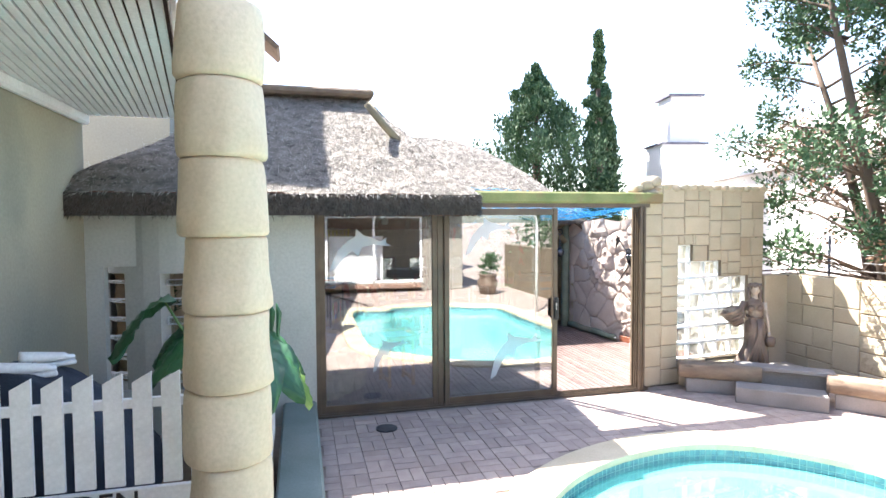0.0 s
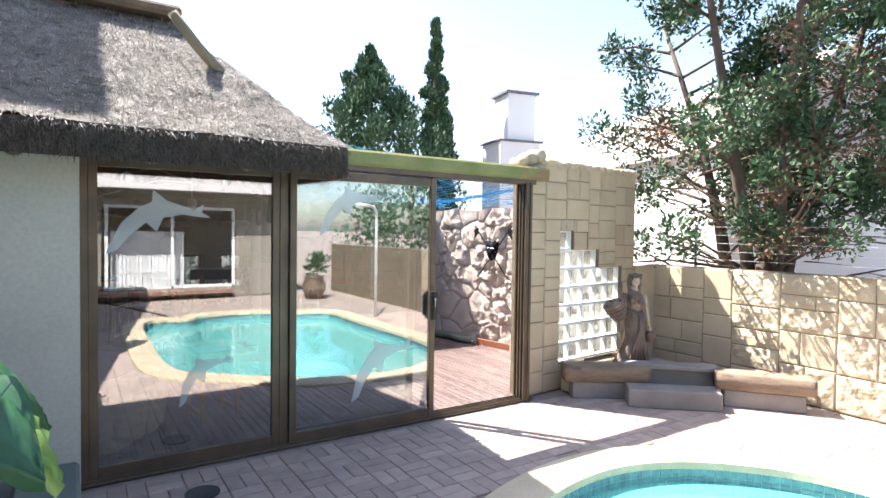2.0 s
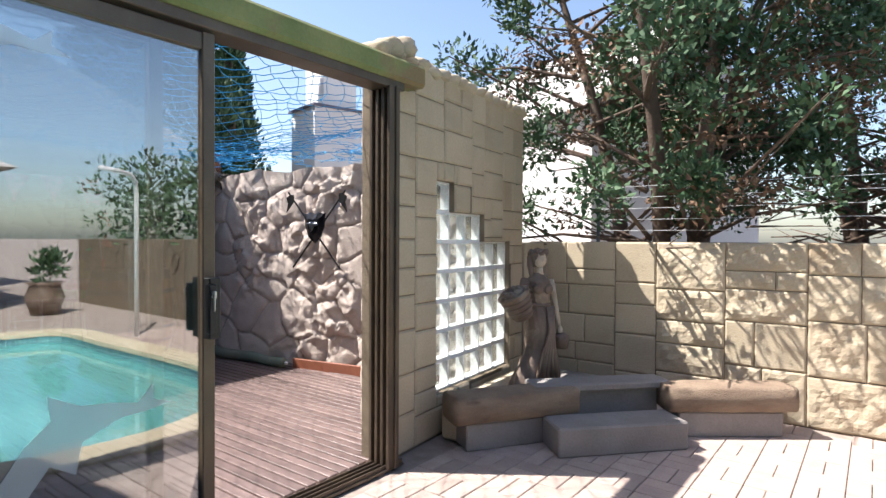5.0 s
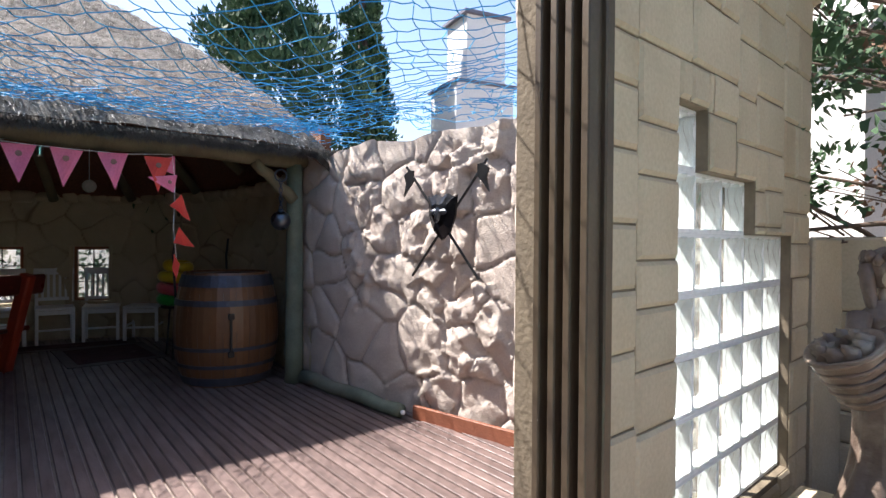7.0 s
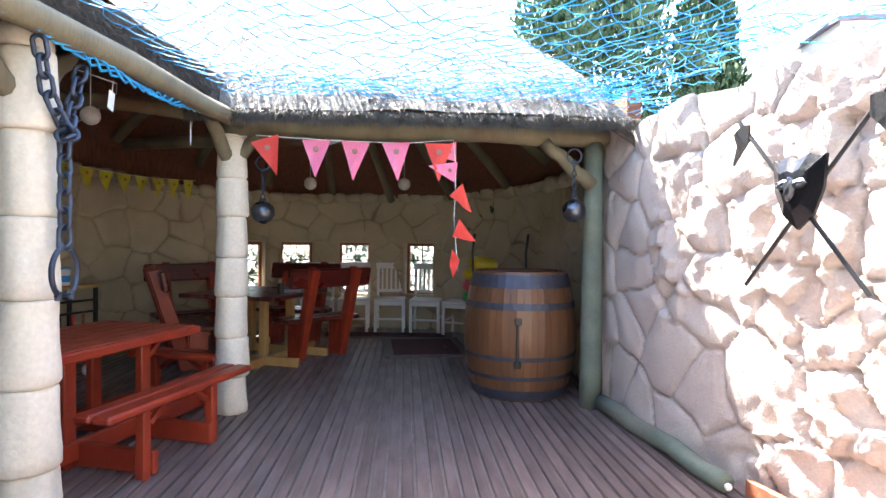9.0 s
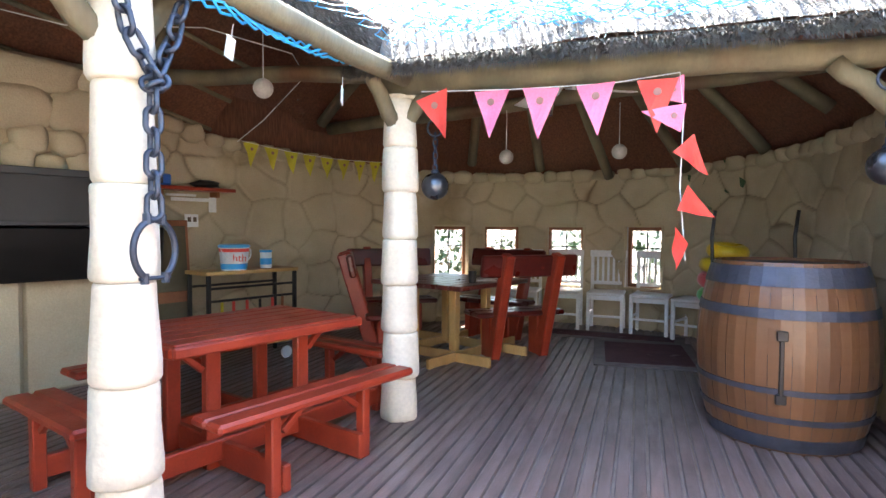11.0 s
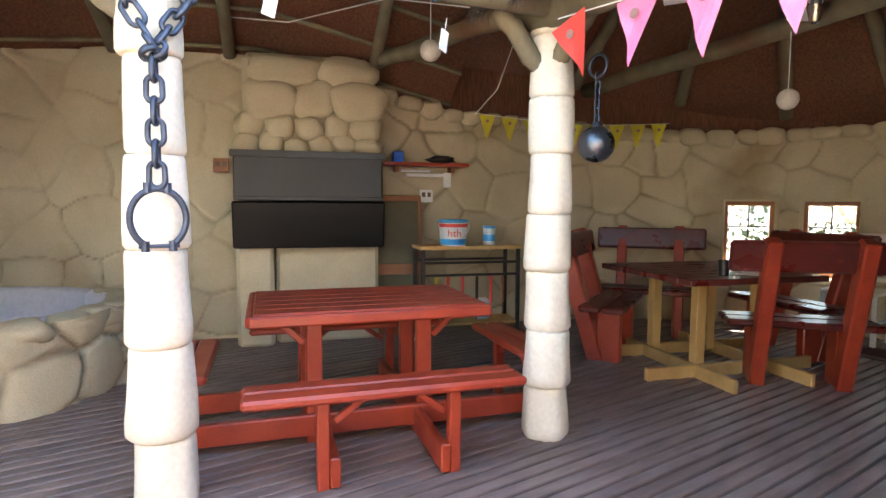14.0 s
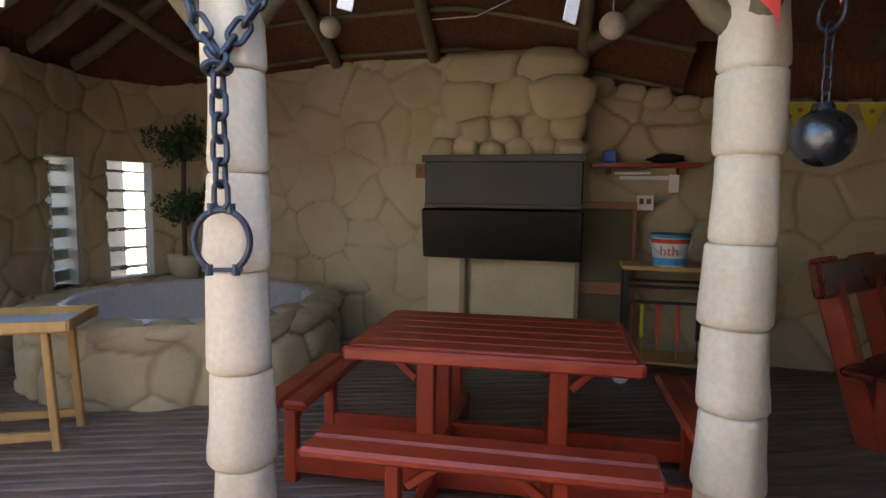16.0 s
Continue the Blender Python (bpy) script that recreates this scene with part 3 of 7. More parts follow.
xa, ya = np.linspace(-1.65, 2.25, 64), np.linspace(5.35, 12.0, 90)
xb, yb = np.linspace(0, 1, 84), np.linspace(0, 1, 66)
TH = 0.20
for nm, fa, fb, xs, ys, wp in (("roof_front", roof_a, roof_b, xa, ya, warp_a), ("roof_back", roof_b, roof_a, xb, yb, warp_b)):
    g = thatch_sheet(fa, fb, xs, ys, TH, nm, THATCH, "", wp)
    # the cut edge of the thatch
    rim = Geo()
    loop = [(x, ys[0]) for x in xs] + [(xs[-1], y) for y in ys[1:]] + [(x, ys[-1]) for x in xs[::-1][1:]] + [(xs[0], y) for y in ys[::-1][1:]]
    pts = [wp(*p) for p in loop]
    for a, b in zip(pts, pts[1:]):
        m = ((a[0] + b[0]) / 2, (a[1] + b[1]) / 2)
        if fb(*m) is not None and fb(*m) > (fa(*a) or 0) + 0.05:
            continue
        za, zb = (fa(*a) or fa(a[0] - 1e-6, a[1]) or 2.0), (fa(*b) or fa(b[0] - 1e-6, b[1]) or 2.0)
        rim.add([(*a, za), (*b, zb), (*b, zb + TH * (0.35 if fa is roof_b else 1)), (*a, za + TH * (0.35 if fa is roof_b else 1))], [(0, 1, 2, 3)])
    top = structure(nm, g, THATCH, "thick weathered grey thatch roof", smooth=False)
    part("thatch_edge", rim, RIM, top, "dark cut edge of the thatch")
    structure("ceiling" if nm == "roof_front" else "ceiling_back", thatch_sheet(fa, fb, xs, ys, 0.0, nm, THATCH_IN, "", wp), THATCH_IN, "reddish brown underside of the thatch roof")
rc = Geo().beam((-0.1, 7.4, 3.64), (1.42, 7.4, 3.64), 0.42, 0.1, 0.03)
structure("roof_ridge", rc, GROUT, "dark cement ridge cap on the thatch")

# poles under the thatch
rng = random.Random(3)


def pole(name, a, b, r, mat, label, group, cat="roof pole"):
    a, b = Vector(a), Vector(b)
    g = Geo().tube([(b - a) * (k / 6) + Vector((0, 0, 0.012 * math.sin(k * 2.1))) for k in range(7)], [r * (1.1 - 0.03 * k) for k in range(7)], 10)
    return solo(name, g, mat, label, cat, group, Matrix.Translation(a), True)


def under(f, x, y, d):
    return f(x, y) - d


C0, C1 = ROOM.length_at(-1.2, 6.9), ROOM.length_at(0.45, 10.8)


def inner(sv, q):
    """A point of the sloping ceiling: sv along the wall, q inwards from it."""
    p, nn = ROOM.at(sv)
    x, y = p.x + nn.x * q, p.y + nn.y * q
    z = room_top(sv) + 0.06 + 0.68 * q
    low = max(roof_a(x, y) or 0, roof_b(x, y) or 0)
    return Vector((x, y, min(z, low - 0.03) if low else z))


g = Geo()
CN, CM = 60, 14
for i in range(CN + 1):
    for k in range(CM + 1):
        p = inner(C0 + (C1 - C0) * i / CN, -0.05 + 1.6 * k / CM)
        g.v.append((p.x, p.y, p.z + 0.012 * noise.noise(p * 9)))
g.f = [(i * (CM + 1) + k, i * (CM + 1) + k + 1, (i + 1) * (CM + 1) + k + 1, (i + 1) * (CM + 1) + k) for i in range(CN) for k in range(CM)]
structure("ceiling_slope", g, THATCH_IN, "reddish brown thatch sloping up from the stone wall")
for y in (7.2, 8.25, 9.05, 10.1):
    sv = ROOM.length_at(*min([(p.x, p.y) for p in ROOM.p if p.x < 1.0], key=lambda q: abs(q[1] - y)))
    a, b = inner(sv, 0.06), inner(sv, 1.5)
    pole("rafter", a - Vector((0, 0, 0.10)), b - Vector((0, 0, 0.05)), 0.045, POLE, "round weathered rafter pole under the thatch", "rafters")
for y in (6.4, 7.4, 8.2, 9.0):
    e = 2.25 + 0.13 * (y - 5.4)
    pole("rafter", (e - 0.1, y, roof_a(e - 0.1, y) - 0.07), (e - 1.15, y, 3.34), 0.045, POLE, "round weathered rafter pole under the thatch", "rafters")
for x in (-1.0, -0.4, 0.3, 1.0, 1.6):
    pole("rafter", (x, 5.55, roof_a(x, 5.55) - 0.08), (x * 0.6 + 0.3, 7.3, min(3.34, roof_a(x * 0.6 + 0.3, 7.3) - 0.08)), 0.05, POLE, "round weathered rafter pole under the thatch", "rafters")
for k, (x, y) in enumerate([(0.95, 11.9), (1.5, 12.75), (2.2, 13.3), (3.0, 13.5), (3.8, 13.5), (4.6, 13.1), (5.2, 12.4), (5.45, 11.5)]):
    tx, ty = 3.0 + (x - 3) * 0.3, 11.3 + (y - 11.3) * 0.3
    pole("rafter", (x, y, roof_b(x, y) - 0.08), (tx, ty, roof_b(tx, ty) - 0.08), 0.05, POLE, "round weathered rafter pole under the thatch", "rafters")
for x in (3.4, 4.3, 5.1):
    pole("rafter", (x, 9.75, roof_b(x, 9.75) - 0.07), (2.9 + (x - 3) * 0.4, 11.8, roof_b(2.9 + (x - 3) * 0.4, 11.8) - 0.08), 0.05, POLE, "round weathered rafter pole under the thatch", "rafters")
for q in (0.05, 0.36, 0.68, 1.0, 1.3):
    g = Geo().tube([inner(C0 + (C1 - C0) * i / 24, q) - Vector((0, 0, 0.025)) for i in range(25)], 0.019, 7)
    solo("batten", g, POLE, "thin batten pole bent round under the thatch", "roof pole", "battens", smooth=True)
pole("tie_beam", (1.0, 12.0, 2.2), (5.5, 11.0, 2.25), 0.06, POLE, "round tie beam across the thatched room", "tie beams", "beam")
pole("tie_beam", (0.3, 10.1, 2.32), (2.9, 9.72, 2.05), 0.055, POLE, "round tie beam across the thatched room", "tie beams", "beam")
# edge beams and posts round the courtyard
pole("eave_beam", (2.75, 9.68, 1.99), (5.5, 9.78, 1.97), 0.075, POLE, "round eave beam carrying the thatch", "eave beams", "beam")
pole("eave_beam", (2.3, 5.9, 2.06), (2.9, 9.75, 2.0), 0.06, POLE, "round eave beam carrying the thatch", "eave beams", "beam")
pole("wall_post", (5.36, 9.78, 0.0), (5.36, 9.78, 1.93), 0.075, GREENPOLE, "green-stained round post at the end of the stone wall", "posts", "post")
pole("brace", (5.34, 9.75, 1.62), (4.98, 9.72, 1.92), 0.05, POLE, "short round brace under the eave beam", "braces", "brace")
pole("floor_log", (5.42, 9.7, 0.06), (5.55, 8.35, 0.06), 0.055, GREENPOLE, "green-stained log lying along the stone wall", "", "log")


# ---- columns ----
def ringed_column(name, x, y, r, hs, mat, label, seed, group, taper=0.0):
    col = thing(name, label, "column", group, Matrix.Translation((x, y, 0)))
    rg = random.Random(seed)
    z, z1 = 0, sum(hs)
    for k, h in enumerate(hs):
        rr = r * (1 + rg.uniform(-0.03, 0.03) + (0.055 if taper and k % 2 else 0)) * (1 - taper * z / z1)
        b = rg.uniform(0.02, 0.06) if taper else rg.uniform(0.0, 0.03)
        prof = [(rr * 0.94, z + 0.001), (rr * 1.0, z + 0.005), (rr * (1.04 + b), z + 0.018), (rr * (1.045 + b), z + h * 0.2), (rr * (1.02 + b / 2), z + h * 0.5), (rr * 1.0, z + h * 0.8), (rr * 0.985, z + h - 0.02), (rr * 0.96, z + h - 0.006), (rr * 0.92, z + h - 0.001)]
        c = (rg.uniform(-0.006, 0.006), rg.uniform(-0.006, 0.006), 0)
        part("ring", Geo().lathe(prof, 36, c, 0.09, seed + k * 1.7), mat, col, smooth=True)
        z += h
    part("core", Geo().lathe([(r * 0.86 * (1 - taper / 2), 0.0), (r * 0.86 * (1 - taper / 2), z1)], 20), mat, col)
    return col


ringed_column("veranda_column", 0.15, 2.64, 0.182, [0.25, 0.335, 0.35, 0.33, 0.34, 0.335, 0.34, 0.335, 0.335], COLUMN, "cream plastered column of stacked rounded rings on the veranda", 1, "")
ringed_column("room_column", 2.49, 8.11, 0.103, [0.27, 0.34, 0.35, 0.33, 0.34, 0.32, 0.1], COLUMN_W, "white plastered column of stacked rings under the thatch eave", 5, "thatch columns", 0.1)
ringed_column("room_column", 2.80, 9.75, 0.105, [0.26, 0.27, 0.28, 0.27, 0.28, 0.26, 0.28, 0.12], COLUMN_W, "white plastered column of stacked rings under the thatch eave", 8, "thatch columns", 0.1)


# ---- block walls (pillar wall and garden wall) ----
def tiling(w, h, seed, lo=0.17, hi=0.5):
    """Splits a wall face into uneven rectangles."""
    rg = random.Random(seed)
    out, todo = [], [(0.0, 0.0, w, h)]
    while todo:
        x, y, a, b = todo.pop()
        if a > hi * 1.25 or (a > 2.0 * lo and a >= b * 1.15 and rg.random() < 0.8 and a > hi * 0.8):
            c = min(max(a * rg.uniform(0.36, 0.64), lo), a - lo)
            todo += [(x, y, c, b), (x + c, y, a - c, b)]
        elif b > hi * 0.62 or (b > 2 * lo and rg.random() < 0.35):
            c = min(max(b * rg.uniform(0.36, 0.64), lo * 0.8), b - lo * 0.8)
            todo += [(x, y, a, c), (x, y + c, a, b - c)]
        else:
            out.append((x, y, a, b))
    return out


def block_piece(w, h, d, rg, rugged):
    """One block face with worn edges and an uneven front, in the xz plane, front towards -y."""
    g = Geo()
    cs = 0.028 if rugged else 0.09

    def stops(t):
        b = min(0.012, t * 0.25)
        return [0.0, b, *np.linspace(b * 2.2, t - b * 2.2, max(int(t / cs), 2)).tolist(), t - b, t]

    us, vz = stops(w), stops(h)
    nx, nz = len(us) - 1, len(vz) - 1
    o = Vector((rg.uniform(0, 50), rg.uniform(0, 50), 0))
    vs = []
    for i in range(nx + 1):
        for j in range(nz + 1):
            u, v = us[i] / w, vz[j] / h
            e = min(min(u, 1 - u) * w, min(v, 1 - v) * h)
            y = -d * (0.30 + 0.70 * min(e / 0.012, 1)) + 0.006 * noise.noise(o + Vector((u * w * 6, v * h * 6, 0)))
            if rugged:
                y -= min(e / 0.05, 1) * rugged * (0.35 + noise.noise(o + Vector((u * w * 9, v * h * 9, 0))) + 0.5 * noise.noise(o + Vector((u * w * 22, v * h * 22, 3))))
            j1 = 0.004
            vs.append((u * w + j1 * noise.noise(o + Vector((u * 9, v * 9, 5))), y, v * h))
    fs = [(i * (nz + 1) + j, (i + 1) * (nz + 1) + j, (i + 1) * (nz + 1) + j + 1, i * (nz + 1) + j + 1) for i in range(nx) for j in range(nz)]
    g.add(vs, fs)
    k = len(g.v)
    edge = [i * (nz + 1) for i in range(nx + 1)] + [nx * (nz + 1) + j for j in range(1, nz + 1)] + [i * (nz + 1) + nz for i in range(nx - 1, -1, -1)] + [j for j in range(nz - 1, 0, -1)]
    g.v += [(g.v[i][0], 0.0, g.v[i][2]) for i in edge]
    m = len(edge)
    g.f += [(edge[i], k + i, k + (i + 1) % m, edge[(i + 1) % m]) for i in range(m)]
    return g


def block_wall(parent, m, w, h, seed, rugged=lambda x, z: 0.0, skip=(), lo=0.17, hi=0.5):
    """Blocks laid on a face; skip: rectangles left open. Blocks that cross them are cut."""
    rg = random.Random(seed)
    for x, z, a, b in tiling(w, h, seed, lo, hi):
        rects = [(x, z, a, b)]
        for sx, sz, sa, sb in skip:
            nxt = []
            for rx, rz, ra, rb in rects:
                if rx >= sx + sa or rx + ra <= sx or rz >= sz + sb or rz + rb <= sz:
                    nxt.append((rx, rz, ra, rb))
                    continue
                if rx < sx:
                    nxt.append((rx, rz, sx - rx, rb))
                if rx + ra > sx + sa:
                    nxt.append((sx + sa, rz, rx + ra - sx - sa, rb))
                cx0, cx1 = max(rx, sx), min(rx + ra, sx + sa)
                if rz < sz:
                    nxt.append((cx0, rz, cx1 - cx0, sz - rz))
                if rz + rb > sz + sb:
                    nxt.append((cx0, sz + sb, cx1 - cx0, rz + rb - sz - sb))
            rects = nxt
        for rx, rz, ra, rb in rects:
            if ra < 0.03 or rb < 0.03:
                continue
            gp = block_piece(ra - 0.007, rb - 0.007, 0.013, rg, rugged(rx + ra / 2, rz + rb / 2))
            part("stone", gp, BLOCK, parent, m=m @ Matrix.Translation((rx + 0.0035, 0, rz + 0.0035)))


# pillar wall beside the glass door, with the stepped glass-block window
PW = pose(4.40, 5.86, 0, 0, 0, 5.5)
PLEN, PTH = 1.94, 0.17
GX, GZ, BW, BH = 0.56, 0.27, 0.226, 0.205
STEPS = [(0, 7), (1, 6), (2, 6), (3, 5), (4, 5)]
glass_holes = [(GX + i * BW, GZ, BW, k * BH) for i, k in STEPS]
g = Geo()
top_z = 2.40
g.box((GX / 2, 0.02 + PTH / 2, top_z / 2 - 0.05), (GX, PTH, top_z + 0.1), bev=0.003)
for i, k in STEPS:
    z = GZ + k * BH
    g.box((GX + (i + 0.5) * BW, 0.02 + PTH / 2, (z + top_z) / 2), (BW, PTH, top_z - z), bev=0.002)
    g.box((GX + (i + 0.5) * BW, 0.02 + PTH / 2, GZ / 2 - 0.05), (BW, PTH, GZ + 0.1), bev=0.002)
xe = GX + len(STEPS) * BW
g.box(((PLEN + xe) / 2, 0.02 + PTH / 2, top_z / 2 - 0.05), (PLEN - xe, PTH, top_z + 0.1), bev=0.003)
pillar_wall = structure("wall_pillar", g, JOINT, "cream carved-block pillar wall beside the sliding door")
pillar_wall.matrix_basis = PW
# the garden wall
GWX = 6.72
g = Geo().box((GWX + 0.12, 0.55, 0.6), (0.24, 11.3, 1.4), bev=0.01)
garden_wall = structure("wall_garden", g, JOINT, "cream carved-block garden wall behind the pool")
g = Geo().box((6.60, 6.12, 0.6), (0.50, 0.16, 1.38), bev=0.01)
structure("wall_garden_return", g, BLOCK, "short return of the garden wall")


def glass_block(m):
    blk = thing("glass_block", "clear wavy glass block set in the wall", "glass block", "glass blocks", m)
    g = Geo()
    n = 14
    for y, s in ((-0.035, -1), (0.035, 1)):
        base = len(g.v)
        for i in range(n + 1):
            for j in range(n + 1):
                u, v = (i / n - 0.5) * 0.178, (j / n - 0.5) * 0.178
                g.v.append((u, y + s * (0.0055 * math.sin(u * 95 + 1.8 * math.sin(v * 42)) + 0.002 * math.cos(v * 60 + u * 30)), v))
        g.f += [(base + i * (n + 1) + j, base + (i + 1) * (n + 1) + j, base + (i + 1) * (n + 1) + j + 1, base + i * (n + 1) + j + 1) for i in range(n) for j in range(n)]
    part("pane", g, GLASSBLOCK, blk, smooth=True).visible_shadow = False
    fr = Geo()
    for a, b, c, d in ((0, -0.0925, 0.2, 0.015), (0, 0.0925, 0.2, 0.015), (-0.0972, 0, 0.0056, 0.17), (0.0972, 0, 0.0056, 0.17)):
        fr.box((a, 0, b), (c, 0.072, d), bev=0.002)
    part("joint", fr, WHITEPAINT, blk, "pale mortar joint")
    return blk


first_block = None
spots = [PW @ pose(GX + (i + 0.5) * BW, 0.095, GZ + (j + 0.5) * BH) for i, k in STEPS for j in range(k)]
for (wx, wy, ww), rot in zip(BLOCKWIN, (-8, -40)):
    s = ROOM.length_at(wx, wy)
    p, nn = ROOM.at(s)
    rot = math.degrees(math.atan2(nn.y, nn.x)) - 90
    for i in range(2):
        for j in range(6):
            u = (i - 0.5) * 0.228
            q = p - nn * 0.12 + Vector((-nn.y, nn.x)) * u
            spots.append(pose(q.x, q.y, 0.51 + j * 0.185, 0, 0, rot) @ Matrix.Diagonal((1.01, 1, 0.90, 1)))
for m in spots:
    first_block = glass_block(m @ Matrix.Diagonal((BW / 0.2, 1, BH / 0.2, 1))) if first_block is None else copy_thing(first_block, m)

# ---- glass front with the sliding door ----
front = thing("sliding_door", "tall bronze-framed sliding glass door standing half open", "sliding door", m=Matrix.Translation((0, 0, 0)))
FY = 5.85
H = 2.13


def leaf(name, x0, x1, y, lab, w=0.055, h=H):
    p = part(name, Geo().box((x0 + w / 2, y, h / 2 + 0.02), (w, 0.045, h)).box((x1 - w / 2, y, h / 2 + 0.02), (w, 0.045, h))
             .box(((x0 + x1) / 2, y, 0.06), (x1 - x0 - 2 * w, 0.04, 0.08)).box(((x0 + x1) / 2, y, h - 0.02), (x1 - x0 - 2 * w, 0.04, 0.07)), FRAMEBRONZE, front, lab)
    pane = part("pane", Geo().box(((x0 + x1) / 2, y, h / 2 + 0.02), (x1 - x0 - 2 * w, 0.006, h - 0.12), bev=0.001), CLEAR, p, "clear glass pane")
    pane.visible_shadow = False
    return p


leaf("fixed_leaf", 0.66, 1.90, FY, "fixed bronze-framed glass leaf")
leaf("sliding_leaf", 1.97, 3.29, FY - 0.03, "sliding bronze-framed glass leaf")
leaf("rear_leaf", 2.0, 3.12, FY + 0.06, "second bronze-framed glass leaf behind")
part("centre_post", Geo().box((1.935, FY + 0.03, 1.09), (0.07, 0.11, 2.16)), FRAMEBRONZE, front, "bronze centre post")
part("side_jamb", Geo().box((0.635, FY, 1.09), (0.05, 0.1, 2.16)), FRAMEBRONZE, front, "bronze side jamb")
jb = Geo()
for k in range(4):
    jb.box((4.345 + 0.008 * (k % 2), FY - 0.07 + k * 0.045, 1.09), (0.05 + 0.02 * (k % 2), 0.022, 2.16), bev=0.003)
jb.box((4.378, FY, 1.09), (0.03, 0.19, 2.16))
part("track_jamb", jb, FRAMEBRONZE, front, "ribbed dark bronze jamb")
part("head_rail", Geo().box((2.53, FY, 2.185), (3.86, 0.14, 0.05)), FRAMEBRONZE, front, "bronze head rail")
sl = Geo().box((2.53, FY, 0.006), (3.86, 0.15, 0.014))
for k in range(4):
    sl.box((2.53, FY - 0.055 + k * 0.036, 0.022), (3.86, 0.008, 0.022), bev=0.002)
part("floor_track", sl, FRAMEBRONZE, front, "ribbed bronze floor track")
hd = part("lock_handle", Geo().box((3.262, FY - 0.075, 1.02), (0.05, 0.05, 0.25)).box((3.24, FY - 0.11, 1.02), (0.035, 0.03, 0.2)), BLACKMETAL, front, "black lock and handle")
part("key", Geo().box((3.235, FY - 0.135, 1.08), (0.012, 0.03, 0.03), bev=0.003).box((3.235, FY - 0.14, 1.04), (0.006, 0.01, 0.05), bev=0.002), material("key_steel", (0.6, 0.6, 0.6), None, 0.3, metal=0.9, bump=0), hd, "steel key in the lock")
# fascia beam over the glass
solo("fascia_beam", Geo().box((3.45, FY - 0.02, 2.27), (2.35, 0.16, 0.13), bev=0.02), BEAMWOOD, "mossy green-stained beam over the sliding door", "beam")
solo("fascia_beam", Geo().box((1.44, FY - 0.02, 2.245), (1.66, 0.13, 0.07), bev=0.01), BAREWOOD, "weathered timber lintel under the thatch eave", "beam")
g = Geo()
rg = random.Random(2)
for k in range(26):
    x = 2.3 + k * 0.085
    g.ball((x, FY - 0.02 + rg.uniform(-0.05, 0.05), 2.345), rg.uniform(0.02, 0.035), 8, 5, 0.3, (1.5, 1, 0.5))

# ---- ceiling, wall and fence of the veranda ----
CZ = 3.0
edge_x = lambda y: 0.35 - 0.16 * y
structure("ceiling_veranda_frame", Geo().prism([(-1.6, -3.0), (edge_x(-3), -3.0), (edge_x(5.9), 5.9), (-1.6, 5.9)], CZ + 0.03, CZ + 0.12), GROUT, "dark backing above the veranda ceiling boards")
g = Geo()
for k in range(44):
    o = 0.04 + k * 0.058
    y1 = 5.88 if edge_x(5.88) - o > -1.45 else (0.35 - o + 1.45) / 0.16
    if y1 < -2.9:
        continue
    g.beam((edge_x(-3) - o, -3, CZ + 0.015), (edge_x(y1) - o, y1, CZ + 0.015), 0.045, 0.02, 0.003)
structure("ceiling_veranda", g, WHITEPAINT, "white narrow-board veranda ceiling")
structure("trim_veranda", Geo().box((-1.42, 1.4, CZ - 0.04), (0.07, 8.9, 0.10), bev=0.02).beam((edge_x(-3) + 0.03, -3, CZ + 0.03), (edge_x(5.9) + 0.03, 5.9, CZ + 0.03), 0.03, 0.14), WHITEPAINT, "white cornice along the veranda ceiling")
structure("wall_house", Geo().box((-1.6, 1.4, 2.6), (0.3, 8.9, 5.4)), OLIVEWALL, "weathered beige wall of the house")
# assumed upper floor, added and sloped so its shadow falls on the front roof
g = Geo()
xs = (-5.5, -1.2)
prof = [(8.3, -0.1), (13.5, -0.1), (13.5, 9.5), (11.4, 9.3), (8.3, 7.25)]
g.add([(xs[0], y, z) for y, z in prof] + [(xs[1] - 0.35 * 0, y, z) for y, z in prof], [(4, 3, 2, 1, 0), (5, 6, 7, 8, 9), (0, 1, 6, 5), (1, 2, 7, 6), (2, 3, 8, 7), (3, 4, 9, 8), (4, 0, 5, 9)])
BRICK = material("brown_brick_wall", (0.32, 0.17, 0.12), (0.24, 0.12, 0.09), 0.9, 4, 40, 0.3)
structure("wall_upper", g, OLIVEWALL, "weathered beige block added as upper storey to shade the front roof")
structure("wall_brick", Geo().box((-1.5, 14.5, 3.1), (1.76, 0.3, 6.2)), BRICK, "brick wall standing behind the thatch roof")
structure("roof_brick", Geo().beam((0.05, 14.5, 6.1), (-2.2, 14.5, 8.1), 1.2, 0.12).box((-1.5, 14.5, 6.9), (1.7, 0.5, 1.4)), GROUT, "dark pitched roof edge above the brick wall")


def picket(parent, m, h=0.86):
    w = 0.088
    vs = [(-w / 2, -0.01, 0), (w / 2, -0.01, 0), (w / 2, -0.01, h), (-w / 2, -0.01, h - 0.05), (-w / 2, 0.01, 0), (w / 2, 0.01, 0), (w / 2, 0.01, h), (-w / 2, 0.01, h - 0.05)]
    fs = [(0, 1, 2, 3), (7, 6, 5, 4), (0, 4, 5, 1), (1, 5, 6, 2), (2, 6, 7, 3), (3, 7, 4, 0)]
    return part("picket", Geo().add(vs, fs), WHITEPAINT, parent, m=m)


